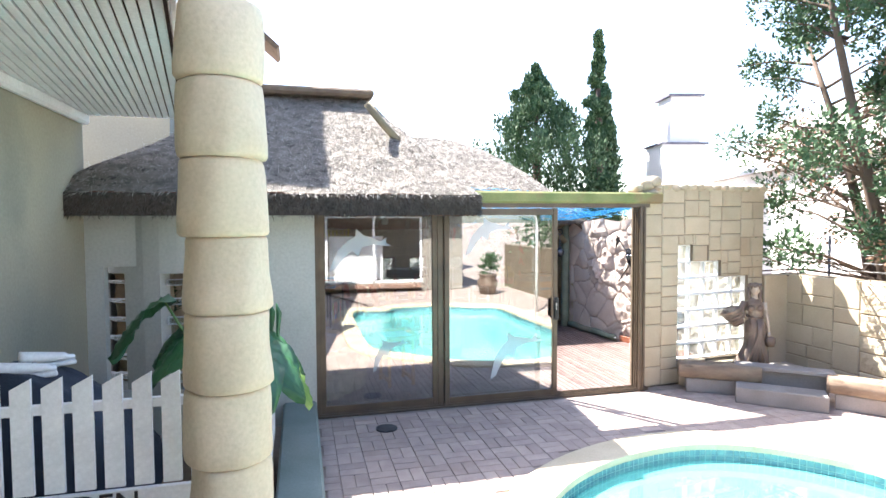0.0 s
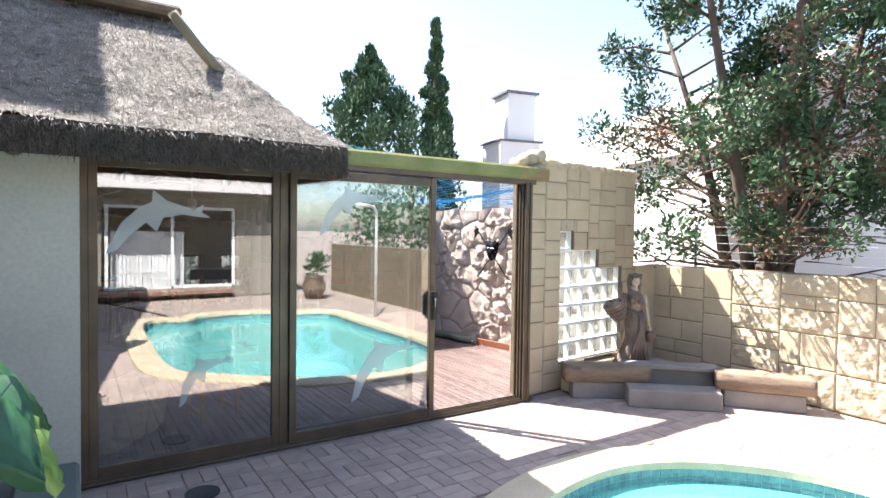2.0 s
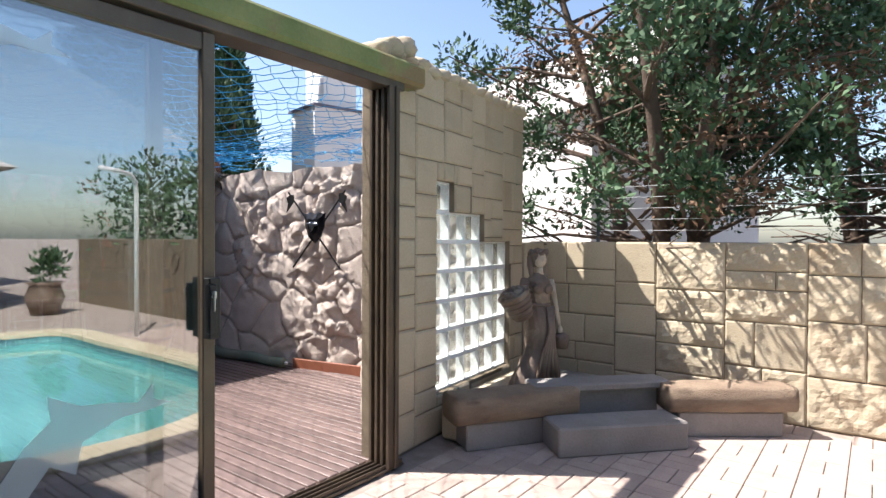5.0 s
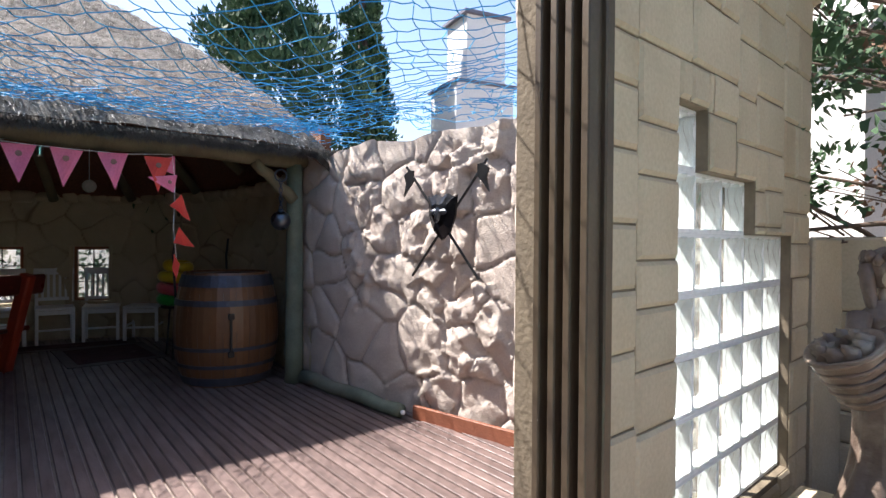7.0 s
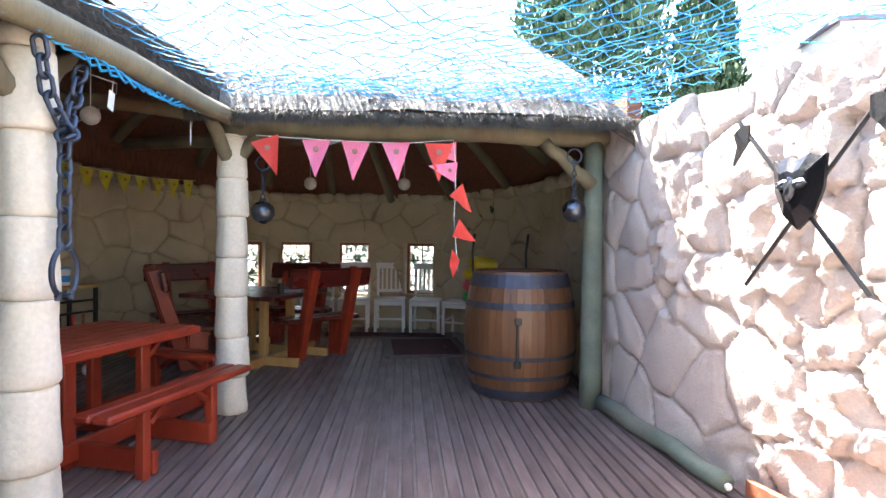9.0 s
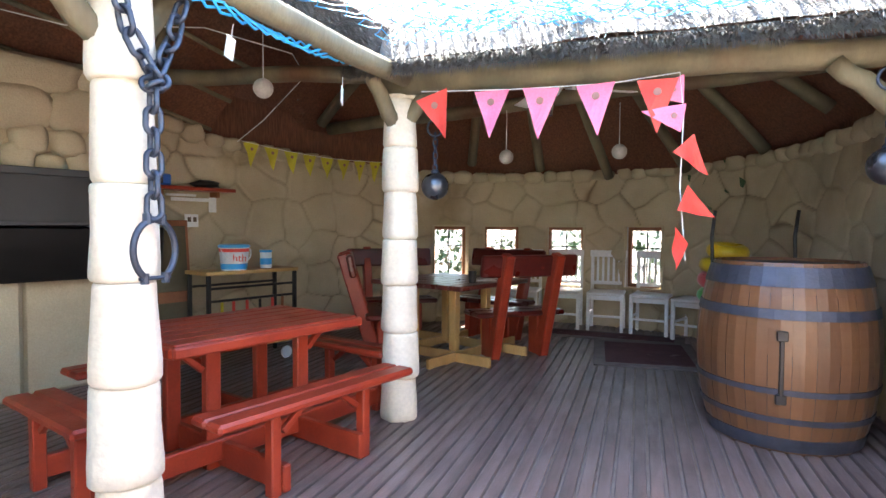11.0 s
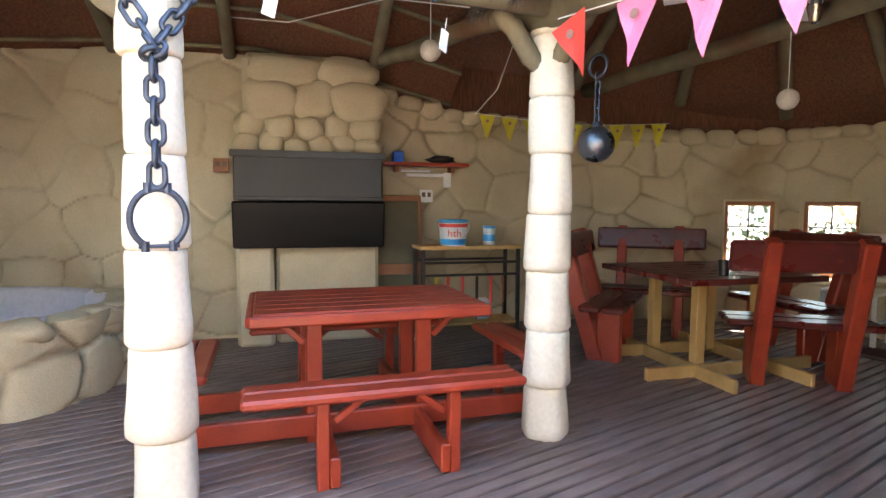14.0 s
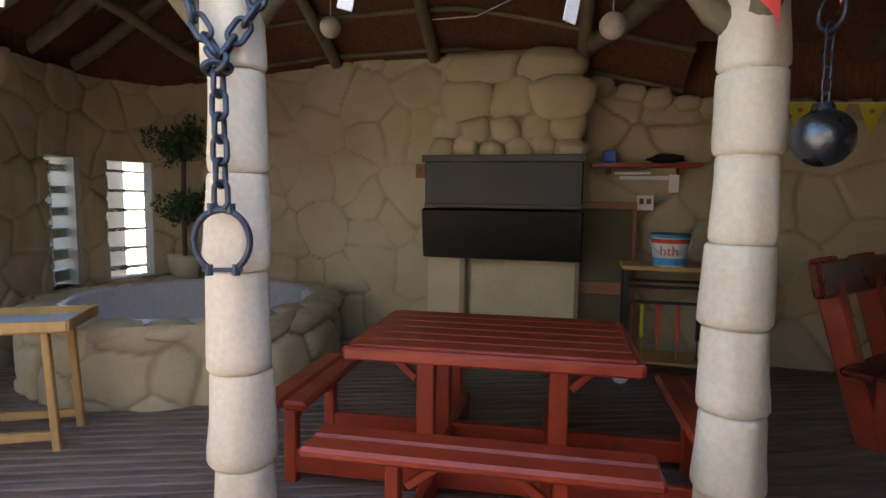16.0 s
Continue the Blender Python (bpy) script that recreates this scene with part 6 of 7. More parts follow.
LINK, SLINK = link_mesh(), link_mesh(0.045, 0.026, 0.004)


def chain(parent, pts, mesh, pitch, twist=0.0):
    pts = [Vector(p) for p in pts]
    total = sum((b - a).length for a, b in zip(pts, pts[1:]))
    n = max(int(total / pitch), 1)
    for k in range(n):
        d = (k + 0.5) * total / n
        for a, b in zip(pts, pts[1:]):
            if d <= (b - a).length:
                break
            d -= (b - a).length
        p = a.lerp(b, d / max((b - a).length, 1e-6))
        q = (b - a).to_track_quat("Z", "Y").to_matrix().to_4x4()
        part("chain_link", mesh, None, parent, m=Matrix.Translation(p) @ q @ pose(0, 0, 0, 0, 0, twist + 90 * (k % 2)))


cf = Vector((2.62, 8.095, 0))
ch1 = thing("shackle_chain", "heavy blue-grey iron chain knotted on the column with an open shackle", "chain", m=Matrix.Translation(cf))
chain(ch1, [(0.0, -0.13, 1.96), (0.0, -0.08, 1.78), (0.02, 0.0, 1.645)], LINK, 0.062)
chain(ch1, [(0.0, 0.15, 1.93), (0.0, 0.10, 1.78), (0.02, 0.01, 1.645)], LINK, 0.062)
for k, (a, b2) in enumerate(((40, 20), (-35, 60), (90, -30))):
    part("chain_link", LINK, None, ch1, m=Matrix.Translation((0.03, 0.0, 1.63 - 0.012 * k)) @ pose(0, 0, 0, a, b2, 20 * k))
chain(ch1, [(0.02, 0, 1.60), (0.02, 0.0, 1.18)], LINK, 0.064, 20)
pts = [(0.02, 0.086 * math.sin(t), 1.07 + 0.100 * math.cos(t)) for t in [radians(28 + 304 * k / 26) for k in range(27)]]
ring = part("shackle", Geo().tube(pts, 0.011, 10), CHAINMETAL, ch1, "open round iron shackle", smooth=True)
ring.matrix_basis = pose(0, 0, 2.14, 180, 0, 0)
for s in (-1, 1):
    part("shackle_pin", Geo().tube([(0.02, s * 0.03, 1.155), (0.02, s * 0.03, 1.19)], 0.014, 8), CHAINMETAL, ch1, "iron pin")
    part("shackle_pin", Geo().tube([(0.02, s * 0.042, 0.96), (0.02, s * 0.042, 0.995)], 0.013, 8), CHAINMETAL, ch1, "iron pin")
part("shackle_bolt", Geo().tube([(0.02, -0.062, 0.978), (0.02, 0.062, 0.978)], 0.007, 8), CHAINMETAL, ch1, "thin cross bolt")


def ball_chain(x, y, ztop, zball):
    t = thing("iron_ball", "dark polished iron ball hanging on a short chain", "ball", "iron balls", Matrix.Translation((x, y, zball)))
    part("ball", Geo().ball((0, 0, 0), 0.083, 28, 18), STEELBALL, t, smooth=True)
    part("collar", Geo().lathe([(0.02, 0.07), (0.028, 0.085), (0.018, 0.10)], 14), CHAINMETAL, t, "small neck collar")
    chain(t, [(0, 0, 0.09), (0, 0, ztop - zball)], SLINK, 0.033)
    part("hook_ring", Geo().tube([(0.05 * math.cos(a), 0, ztop - zball + 0.03 + 0.05 * math.sin(a)) for a in [2 * math.pi * k / 16 for k in range(16)]], 0.007, 8, closed=True), CHAINMETAL, t, "iron hanging ring", smooth=True)
    return t


ball_chain(2.98, 9.86, 1.72, 1.40)
ball_chain(5.17, 9.62, 1.78, 1.43)


def fork(x, y, z, d1, d2):
    for d in (d1, d2):
        pole("column_brace", (x, y, z), (x + d[0], y + d[1], z + d[2]), 0.045, POLE, "short forked pole at the top of the column", "column braces", "brace")


fork(2.48, 8.08, 1.72, (-0.06, -0.3, 0.32), (0.02, 0.3, 0.32))
fork(2.79, 9.72, 1.72, (-0.05, -0.25, 0.28), (0.24, 0.03, 0.26))

# ---- bunting ----
def cloth(name, c1, c2):
    mt = material(name, c1, c2, 0.6, 3, 90, 0.05)
    mt.node_tree.nodes["Principled BSDF"].inputs["Transmission Weight"].default_value = 0.0
    return mt


PINKC, REDC, YELC = cloth("pink_cloth", (0.75, 0.13, 0.22), (0.80, 0.22, 0.38)), cloth("red_cloth", (0.72, 0.07, 0.05), (0.62, 0.05, 0.04)), cloth("yellow_cloth", (0.58, 0.52, 0.03), (0.5, 0.44, 0.03))
PRINT = material("flag_print", (0.32, 0.16, 0.14), None, 0.7, 30, 90, 0)


def flag(parent, p, rz, w, h, mat, seed, ry=0.0, emblem=True):
    rg = random.Random(seed)
    g = Geo()
    n = 8
    for i in range(n + 1):
        for j in range(n + 1 - i):
            u = (j + i / 2) / n - 0.5
            g.v.append((u * w, 0.02 * math.sin(u * 6 + i * 0.5 + seed) * i / n, -i / n * h))
    idx = lambda i, j: sum(n + 1 - q for q in range(i)) + j
    for i in range(n):
        for j in range(n - i):
            g.f.append((idx(i, j), idx(i, j + 1), idx(i + 1, j)))
            if j < n - i - 1:
                g.f.append((idx(i, j + 1), idx(i + 1, j + 1), idx(i + 1, j)))
    f = part("flag", g, mat, parent, m=Matrix.Translation(p) @ pose(0, 0, 0, rg.uniform(-8, 8), ry, rz))
    if emblem:
        for s in (-1, 1):
            part("printed_mark", Geo().lathe([(w * 0.06, -0.001), (w * 0.10, -0.001), (w * 0.10, 0.001), (w * 0.06, 0.001)], 16), PRINT, f, "round dark printed mark", m=pose(0, s * 0.014, -h * 0.25, 90, 0, 0))
    return f


bt = thing("pink_bunting", "pink and red pennant bunting hung from the eave beam", "bunting")
line = [(3.0, 9.58, 1.90), (3.5, 9.58, 1.875), (4.0, 9.59, 1.87), (4.32, 9.6, 1.90), (4.34, 9.6, 1.70), (4.33, 9.6, 1.35), (4.36, 9.6, 1.0)]
part("cord", Geo().tube(line, 0.003, 5), WHITEPAINT, bt, "thin white cord")
for k, (x, z, mat, ry) in enumerate(((3.06, 1.88, REDC, -18), (3.40, 1.875, PINKC, 0), (3.66, 1.87, PINKC, 4), (3.93, 1.87, PINKC, -3), (4.22, 1.87, REDC, 0))):
    flag(bt, (x, 9.575, z), 0, 0.19, 0.26, mat, k, ry)
for k, (z, mat, s) in enumerate(((1.82, PINKC, -1), (1.68, PINKC, -1), (1.56, REDC, 1), (1.30, REDC, 1), (1.12, REDC, -1))):
    flag(bt, (4.34, 9.60 - 0.015 * k, z), 14 * k, 0.14, 0.20, mat, k + 10, (90, 100, -40, -62, 35)[k], k < 2)
yb = thing("yellow_bunting", "yellow pennant bunting strung along the stone wall", "bunting")
ya_, yb_ = Vector((0.62, 10.95, 1.93)), Vector((1.45, 12.55, 1.88))
ypts = [ya_.lerp(yb_, k / 12) - Vector((0, 0, 0.05 * math.sin(math.pi * k / 12))) + Vector((0.10, -0.04, 0)) for k in range(13)]
part("cord", Geo().tube(ypts, 0.003, 5), WHITEPAINT, yb, "thin white cord")
for k in range(9):
    u = (k + 0.5) / 9
    p = ya_.lerp(yb_, u) - Vector((0, 0, 0.05 * math.sin(math.pi * u))) + Vector((0.10, -0.04, 0))
    flag(yb, p, 62, 0.15, 0.22, YELC, k + 30)

# ---- windows of the back wall ----
WOODF = material("brown_window_frame", (0.30, 0.11, 0.04), (0.2, 0.07, 0.03), 0.5, 6, 60, 0.1)
OUTSIDE = bpy.data.materials.new("bright_garden")
OUTSIDE.use_nodes = True
N, L = OUTSIDE.node_tree.nodes, OUTSIDE.node_tree.links
nz_, rp = N.new("ShaderNodeTexNoise"), N.new("ShaderNodeValToRGB")
nz_.inputs["Scale"].default_value, nz_.inputs["Detail"].default_value = 3.5, 8
rp.color_ramp.elements[0].position, rp.color_ramp.elements[0].color = 0.42, (0.07, 0.16, 0.06, 1)
rp.color_ramp.elements[1].position, rp.color_ramp.elements[1].color = 0.62, (0.5, 0.6, 0.42, 1)
L.new(nz_.outputs[0], rp.inputs[0])
L.new(rp.outputs[0], N["Principled BSDF"].inputs["Base Color"])
N["Principled BSDF"].inputs["Roughness"].default_value = 0.9
hedge_pts = [(x, 15.6 + 0.4 * math.sin(x * 2), z, 0.55) for x in np.arange(-1.0, 7.5, 0.45) for z in (0.4, 1.1, 1.8)]
solo("garden_hedge", leaf_cloud(hedge_pts, 90, 0.09, 44, 0.3), FOLIAGE, "sunlit leafy hedge outside the back windows", "hedge", kind="stuff")
for k, (wx, wy) in enumerate(WINDOWS):
    s = ROOM.length_at(wx, wy)
    p, nn = ROOM.at(s)
    rot = math.degrees(math.atan2(nn.y, nn.x)) + 90
    w = thing("window", "small brown-framed cottage window with six panes, catching daylight", "window", "cottage windows", Matrix.Translation((p.x - nn.x * 0.10, p.y - nn.y * 0.10, 0.825)) @ pose(0, 0, 0, 0, 0, rot))
    part("window_frame", Geo().box((0, 0, 0.325), (0.42, 0.06, 0.04)).box((0, 0, -0.325), (0.42, 0.06, 0.04)).box((-0.195, 0, 0), (0.035, 0.06, 0.61)).box((0.195, 0, 0), (0.035, 0.06, 0.61)), WOODF, w)
    part("glazing_bar", Geo().box((0, 0, 0), (0.012, 0.02, 0.61), bev=0.002).box((0, 0.001, 0.105), (0.355, 0.02, 0.012), bev=0.002).box((0, 0.001, -0.105), (0.355, 0.02, 0.012), bev=0.002), BLACKMETAL, w, "thin dark glazing bars")
    pane = part("pane", Geo().box((0, 0.0, 0), (0.36, 0.004, 0.61), bev=0.0005), CLEAR, w, "clear panes")
    pane.visible_shadow = False
    rv = Geo()
    for (cx, cz, sx, sz) in ((-0.225, 0, 0.02, 0.70), (0.225, 0, 0.02, 0.70), (0, 0.355, 0.47, 0.02), (0, -0.355, 0.47, 0.02)):
        rv.box((cx, -0.05 if True else 0, cz), (sx, 0.22, sz), bev=0.003)
    part("reveal", rv, PLASTER, w, "plastered reveal")

# knobbly stones along the top of the room wall
top_parent = bpy.data.objects["wall_room"]
rg = random.Random(19)
s = ROOM.length_at(0.3, 10.2)
k = 0
while s < ROOM.len - 0.1:
    p, nn = ROOM.at(s)
    w = rg.uniform(0.09, 0.15)
    m = Matrix.Translation((p.x + nn.x * 0.02, p.y + nn.y * 0.02, room_top(s) - 0.02)) @ pose(0, 0, 0, 0, 0, math.degrees(math.atan2(nn.y, nn.x)))
    part("coping_stone", rock((0, 0, 0), (0.08, w, rg.uniform(0.06, 0.09)), 200 + k), PLASTER, top_parent, smooth=True, m=m)
    s += w * 1.75
    k += 1

# ---- shelf, board, cart and buckets by the grill ----
PV = lambda x, y, z, r: pose(x, y, z, 0, 0, r)
sf = thing("wall_shelf", "small brown timber shelf on the stone wall beside the grill", "shelf", m=PV(0.46, 10.52, 1.47, -18))
part("plank", Geo().box((0.06, 0, 0), (0.2, 0.76, 0.03)), REDWOOD, sf)
for s in (-1, 1):
    part("bracket", Geo().box((0.03, s * 0.25, -0.04), (0.12, 0.03, 0.05)), WOODF, sf)
solo("blue_box", Geo().box((0, 0, 0.045), (0.09, 0.09, 0.09), bev=0.01), material("blue_plastic", (0.02, 0.12, 0.5), None, 0.4), "small blue plastic box on the shelf", "box", m=PV(0.5, 10.24, 1.485, -18))
solo("glove_pair", Geo().ball((0, 0, 0.035), 0.07, 14, 8, 0.5, (1, 1.7, 0.5)), BLACKMETAL, "crumpled pair of black gloves lying on the shelf", "gloves", m=PV(0.55, 10.66, 1.485, -18), smooth=True)
br = thing("white_bracket", "white metal folding bracket screwed to the wall under the shelf", "bracket", m=PV(0.53, 10.62, 1.36, -18))
part("arm", Geo().box((0.05, -0.12, 0.02), (0.02, 0.34, 0.03)).box((0.04, -0.2, 0.055), (0.02, 0.26, 0.02)), WHITEPAINT, br)
part("plate", Geo().box((0.03, 0.09, -0.02), (0.012, 0.07, 0.13), bev=0.004), WHITEPAINT, br)


def socket(x, y, z, r, label, mat):
    t = thing("wall_socket", label, "socket", "wall sockets", PV(x, y, z, r))
    part("plate", Geo().box((0.012, 0, 0), (0.014, 0.12, 0.11), bev=0.004), mat, t)
    for s in (-1, 1):
        part("outlet", Geo().box((0.021, s * 0.025, 0.01), (0.006, 0.03, 0.04), bev=0.003), GROUT, t, "dark outlet")


socket(0.51, 10.52, 1.20, -18, "white double wall socket under the shelf", WHITEPAINT)
socket(-0.06, 8.93, 1.43, -22, "brown wall socket on the stone wall", WOODF)
bd = thing("leaning_board", "dark upholstered panel in a brown timber frame leaning on the wall", "panel", m=Matrix.Translation((0.5, 10.24, 0)) @ pose(0, 0, 0, 0, -5, -18))
part("frame", Geo().box((0.06, 0, 0.6), (0.04, 0.42, 1.2)), WOODF, bd)
OLV = material("olive_cloth", (0.10, 0.085, 0.05), (0.08, 0.07, 0.04), 0.9, 5, 90, 0.2)
part("panel", Geo().box((0.085, 0, 0.88), (0.02, 0.36, 0.54)).box((0.085, 0, 0.32), (0.02, 0.36, 0.40)), OLV, bd, "olive cloth panel")

ct = thing("tool_trolley", "black metal trolley with a timber top and hanging grill tools", "trolley", m=PV(0.98, 10.62, 0, -20))
part("top", Geo().box((0, 0, 0.78), (0.34, 0.86, 0.03)), BAREWOOD, ct, "worn timber top")
for sx in (-1, 1):
    for sy in (-1, 1):
        part("leg", Geo().box((sx * 0.15, sy * 0.4, 0.4), (0.03, 0.03, 0.74), bev=0.003), BLACKMETAL, ct)
part("rail", Geo().box((0.15, 0, 0.66), (0.02, 0.8, 0.02)).box((-0.15, 0, 0.66), (0.02, 0.8, 0.02)).box((0.15, 0, 0.56), (0.02, 0.8, 0.02)), BLACKMETAL, ct)
part("lower_shelf", Geo().box((0, 0, 0.16), (0.32, 0.82, 0.02)), BAREWOOD, ct)
for s in (-1, 1):
    part("wheel", Geo().lathe([(0.0, -0.012), (0.05, -0.012), (0.055, 0.0), (0.05, 0.012), (0.0, 0.012)], 22), WHITEPAINT, ct, "small white wheel", m=Matrix.Translation((0.17, s * 0.36 - 0.06, 0.06)) @ pose(0, 0, 0, 0, 90, 0))
for k, (mat, dy) in enumerate(((YELC, -0.3), (REDC, -0.2), (REDC, -0.08), (BLACKMETAL, 0.04), (REDC, 0.16), (WOODF, 0.26))):
    part("tool", Geo().box((0.17, dy, 0.44), (0.015, 0.024, 0.22), bev=0.005).tube([(0.17, dy, 0.33), (0.17, dy, 0.2)], 0.005, 6), mat, ct, "hanging grill tool handle")

BW_, BLUE_ = material("bucket_white", (0.75, 0.78, 0.8), None, 0.35, 3, 30, 0.0), material("bucket_blue", (0.02, 0.25, 0.62), (0.03, 0.35, 0.7), 0.35, 6, 30, 0.0)
bk = thing("chemical_bucket", "white and blue pool-chlorine bucket with a blue lid on the trolley", "bucket", m=PV(1.0, 10.47, 0.795, -25))
part("tub", Geo().lathe([(0.10, 0.0), (0.118, 0.19), (0.0, 0.19)], 32), BW_, bk, smooth=False)
part("lid", Geo().lathe([(0.122, 0.185), (0.126, 0.19), (0.126, 0.205), (0.11, 0.212), (0.0, 0.212)], 32), BLUE_, bk, "blue lid")
part("label_band", Geo().lathe([(0.103, 0.01), (0.107, 0.055)], 32), BLUE_, bk, "blue wave band")
part("label_band", Geo().lathe([(0.1163, 0.150), (0.1185, 0.178)], 32), REDC, bk, "red text band")
fc = bpy.data.curves.new("word", "FONT")
fc.body, fc.size, fc.extrude, fc.align_x = "hth", 0.085, 0.001, "CENTER"
tmp = bpy.data.objects.new("word_tmp", fc)
scene.collection.objects.link(tmp)
bpy.context.view_layer.update()
me = bpy.data.meshes.new_from_object(tmp)
bpy.data.objects.remove(tmp)
me.materials.clear()
me.materials.append(REDC)
part("word", me, None, bk, "red letters", m=Matrix.Translation((0.119, -0.01, 0.075)) @ pose(0, 0, 0, 90, 0, 80))
part("handle", Geo().tube([(0.03 + 0.10 * math.sin(a) * 0.9, 0.125 * math.cos(a), 0.17 - 0.10 * math.sin(a)) for a in [math.pi * k / 14 for k in range(15)]], 0.004, 6), WHITEPAINT, bk, "thin white handle")
jr = thing("small_tub", "small white and blue plastic tub on the trolley", "tub", m=PV(1.08, 10.78, 0.795, -25))
part("tub", Geo().lathe([(0.048, 0.0), (0.05, 0.14), (0.0, 0.14)], 24), BW_, jr)
part("lid", Geo().lathe([(0.053, 0.135), (0.053, 0.155), (0.0, 0.155)], 24), BLUE_, jr, "blue lid")
part("label_band", Geo().lathe([(0.0495, 0.03), (0.0505, 0.085)], 24), BLUE_, jr, "blue label")
bb = thing("charcoal_bag", "blue and white crumpled packet on the lower shelf", "packet", m=PV(1.02, 10.74, 0.17, -20))
part("body", Geo().box((0.05, 0, 0.09), (0.09, 0.13, 0.18), bev=0.03), BW_, bb)
part("label_band", Geo().box((0.098, 0, 0.07), (0.004, 0.09, 0.09), bev=0.001), BLUE_, bb, "blue label")

# ---- tray table at the tub, potted tree, things on the dark table, rug ----
tt = thing("tray_table", "small yellow timber tray table with a pale blue inlay", "table", m=PV(1.62, 6.86, 0, 8))
part("tray", Geo().box((0, 0, 0.585), (0.40, 0.56, 0.015)).box((0.2, 0, 0.61), (0.016, 0.56, 0.05)).box((-0.2, 0, 0.61), (0.016, 0.56, 0.05)).box((0, 0.28, 0.61), (0.40, 0.016, 0.05)).box((0, -0.28, 0.61), (0.40, 0.016, 0.05)), BAREWOOD, tt)
part("inlay", Geo().box((0, 0, 0.596), (0.36, 0.5, 0.006), bev=0.001), material("pale_blue_card", (0.5, 0.62, 0.75), None, 0.5), tt, "pale blue inlay")
for sx in (-1, 1):
    for sy in (-1, 1):
        part("leg", Geo().beam((sx * 0.15, sy * 0.2, 0.0), (sx * 0.15, sy * 0.17, 0.58), 0.035, 0.035), BAREWOOD, tt)
    part("foot_rail", Geo().box((sx * 0.15, 0, 0.08), (0.03, 0.36, 0.04)), BAREWOOD, tt)
tp = thing("potted_tree", "artificial double-ball topiary tree in a pale stone pot", "plant", m=pose(-1.03, 6.76, 0.36))
part("pot", Geo().lathe([(0.0, 0.0), (0.10, 0.0), (0.15, 0.26), (0.155, 0.30), (0.13, 0.30), (0.12, 0.27), (0.0, 0.27)], 24, wob=0.05), COLUMN_W, tp, "pale rough stone pot", smooth=True)
part("trunk", Geo().tube([(0, 0, 0.25), (0.02, 0, 0.7), (-0.01, 0.01, 1.3)], 0.022, 8), BARK, tp, smooth=True)
rg = random.Random(6)
for z, r in ((0.72, 0.17), (1.32, 0.23)):
    part("foliage_ball", leaf_cloud([(rg.gauss(0, r * 0.45), rg.gauss(0, r * 0.45), z + rg.gauss(0, r * 0.3), r * 0.35) for _ in range(26)], 40, 0.035, 12, 0.2), FOLIAGE, tp, "small dark green leaf ball")
solo("black_cup", Geo().lathe([(0.0, 0.0), (0.03, 0.0), (0.037, 0.10), (0.033, 0.10), (0.028, 0.01), (0.0, 0.008)], 20), BLACKMETAL, "small black cup on the dark table", "cup", m=pose(2.80, 11.30, 0.682))
solo("paper_stack", Geo().box((0, 0, 0.008), (0.2, 0.14, 0.012), bev=0.003).box((0.03, 0.02, 0.02), (0.16, 0.1, 0.01), Matrix.Rotation(0.4, 3, "Z"), bev=0.002), WHITEPAINT, "few loose papers on the dark table", "papers", m=pose(2.85, 11.5, 0.682, 0, 0, 20))
rugc = material("maroon_rug", (0.09, 0.03, 0.035), (0.06, 0.02, 0.028), 0.95, 5, 120, 0.3, stain=(0.2, 0.14, 0.13), stain_at=0.62, stain_scale=6)
rge = material("grey_rug_border", (0.20, 0.17, 0.17), (0.14, 0.12, 0.12), 0.95, 8, 120, 0.3)
rug = thing("floor_rug", "worn maroon rug with a grey border on the deck", "rug", m=pose(4.22, 12.1, 0.012, 0, 0, 4))
part("border", Geo().box((0, 0, 0), (0.92, 1.12, 0.012), bev=0.003), rge, rug, "grey border")
part("field", Geo().box((0, 0, 0.006), (0.72, 0.9, 0.008), bev=0.001), rugc, rug, "maroon field")
rug2 = thing("floor_rug", "long worn maroon runner with a grey border below the chairs", "rug", m=pose(3.75, 12.88, 0.012, 0, 0, -4))
part("border", Geo().box((0, 0, 0), (1.7, 0.42, 0.012), bev=0.003), rge, rug2, "grey border")
part("field", Geo().box((0, 0, 0.006), (1.5, 0.26, 0.008), bev=0.001), rugc, rug2, "maroon field")

# inflatable rings and paddles behind the barrel
for k, (z, c, rr) in enumerate(((0.62, (0.02, 0.35, 0.05), 0.16), (0.74, (0.6, 0.08, 0.1), 0.16), (0.86, (0.65, 0.45, 0.02), 0.15), (0.98, (0.65, 0.45, 0.02), 0.10))):
    g = Geo().tube([(rr * math.cos(a), rr * math.sin(a), 0) for a in [2 * math.pi * q / 20 for q in range(20)]], 0.058, 10, closed=True)
    solo("swim_ring", g, material("ring_plastic", c, [v * 0.8 for v in c], 0.3, 3, 30, 0.02), ("glossy green", "glossy pink", "glossy yellow", "small yellow")[k] + " inflatable ring stacked behind the barrel", "pool toy", "inflatable rings", m=pose(4.80, 11.55, z, 8 * (k % 2), 5, 0), smooth=True)
solo("stool", Geo().lathe([(0.0, 0.54), (0.17, 0.54), (0.17, 0.565), (0.0, 0.565)], 20).tube([(0.12, 0, 0.55), (0.17, 0, 0)], 0.01, 6).tube([(-0.06, 0.1, 0.55), (-0.09, 0.15, 0)], 0.01, 6).tube([(-0.06, -0.1, 0.55), (-0.09, -0.15, 0)], 0.01, 6), BLACKMETAL, "black metal stool holding the inflatable rings", "stool", m=pose(4.80, 11.55, 0))
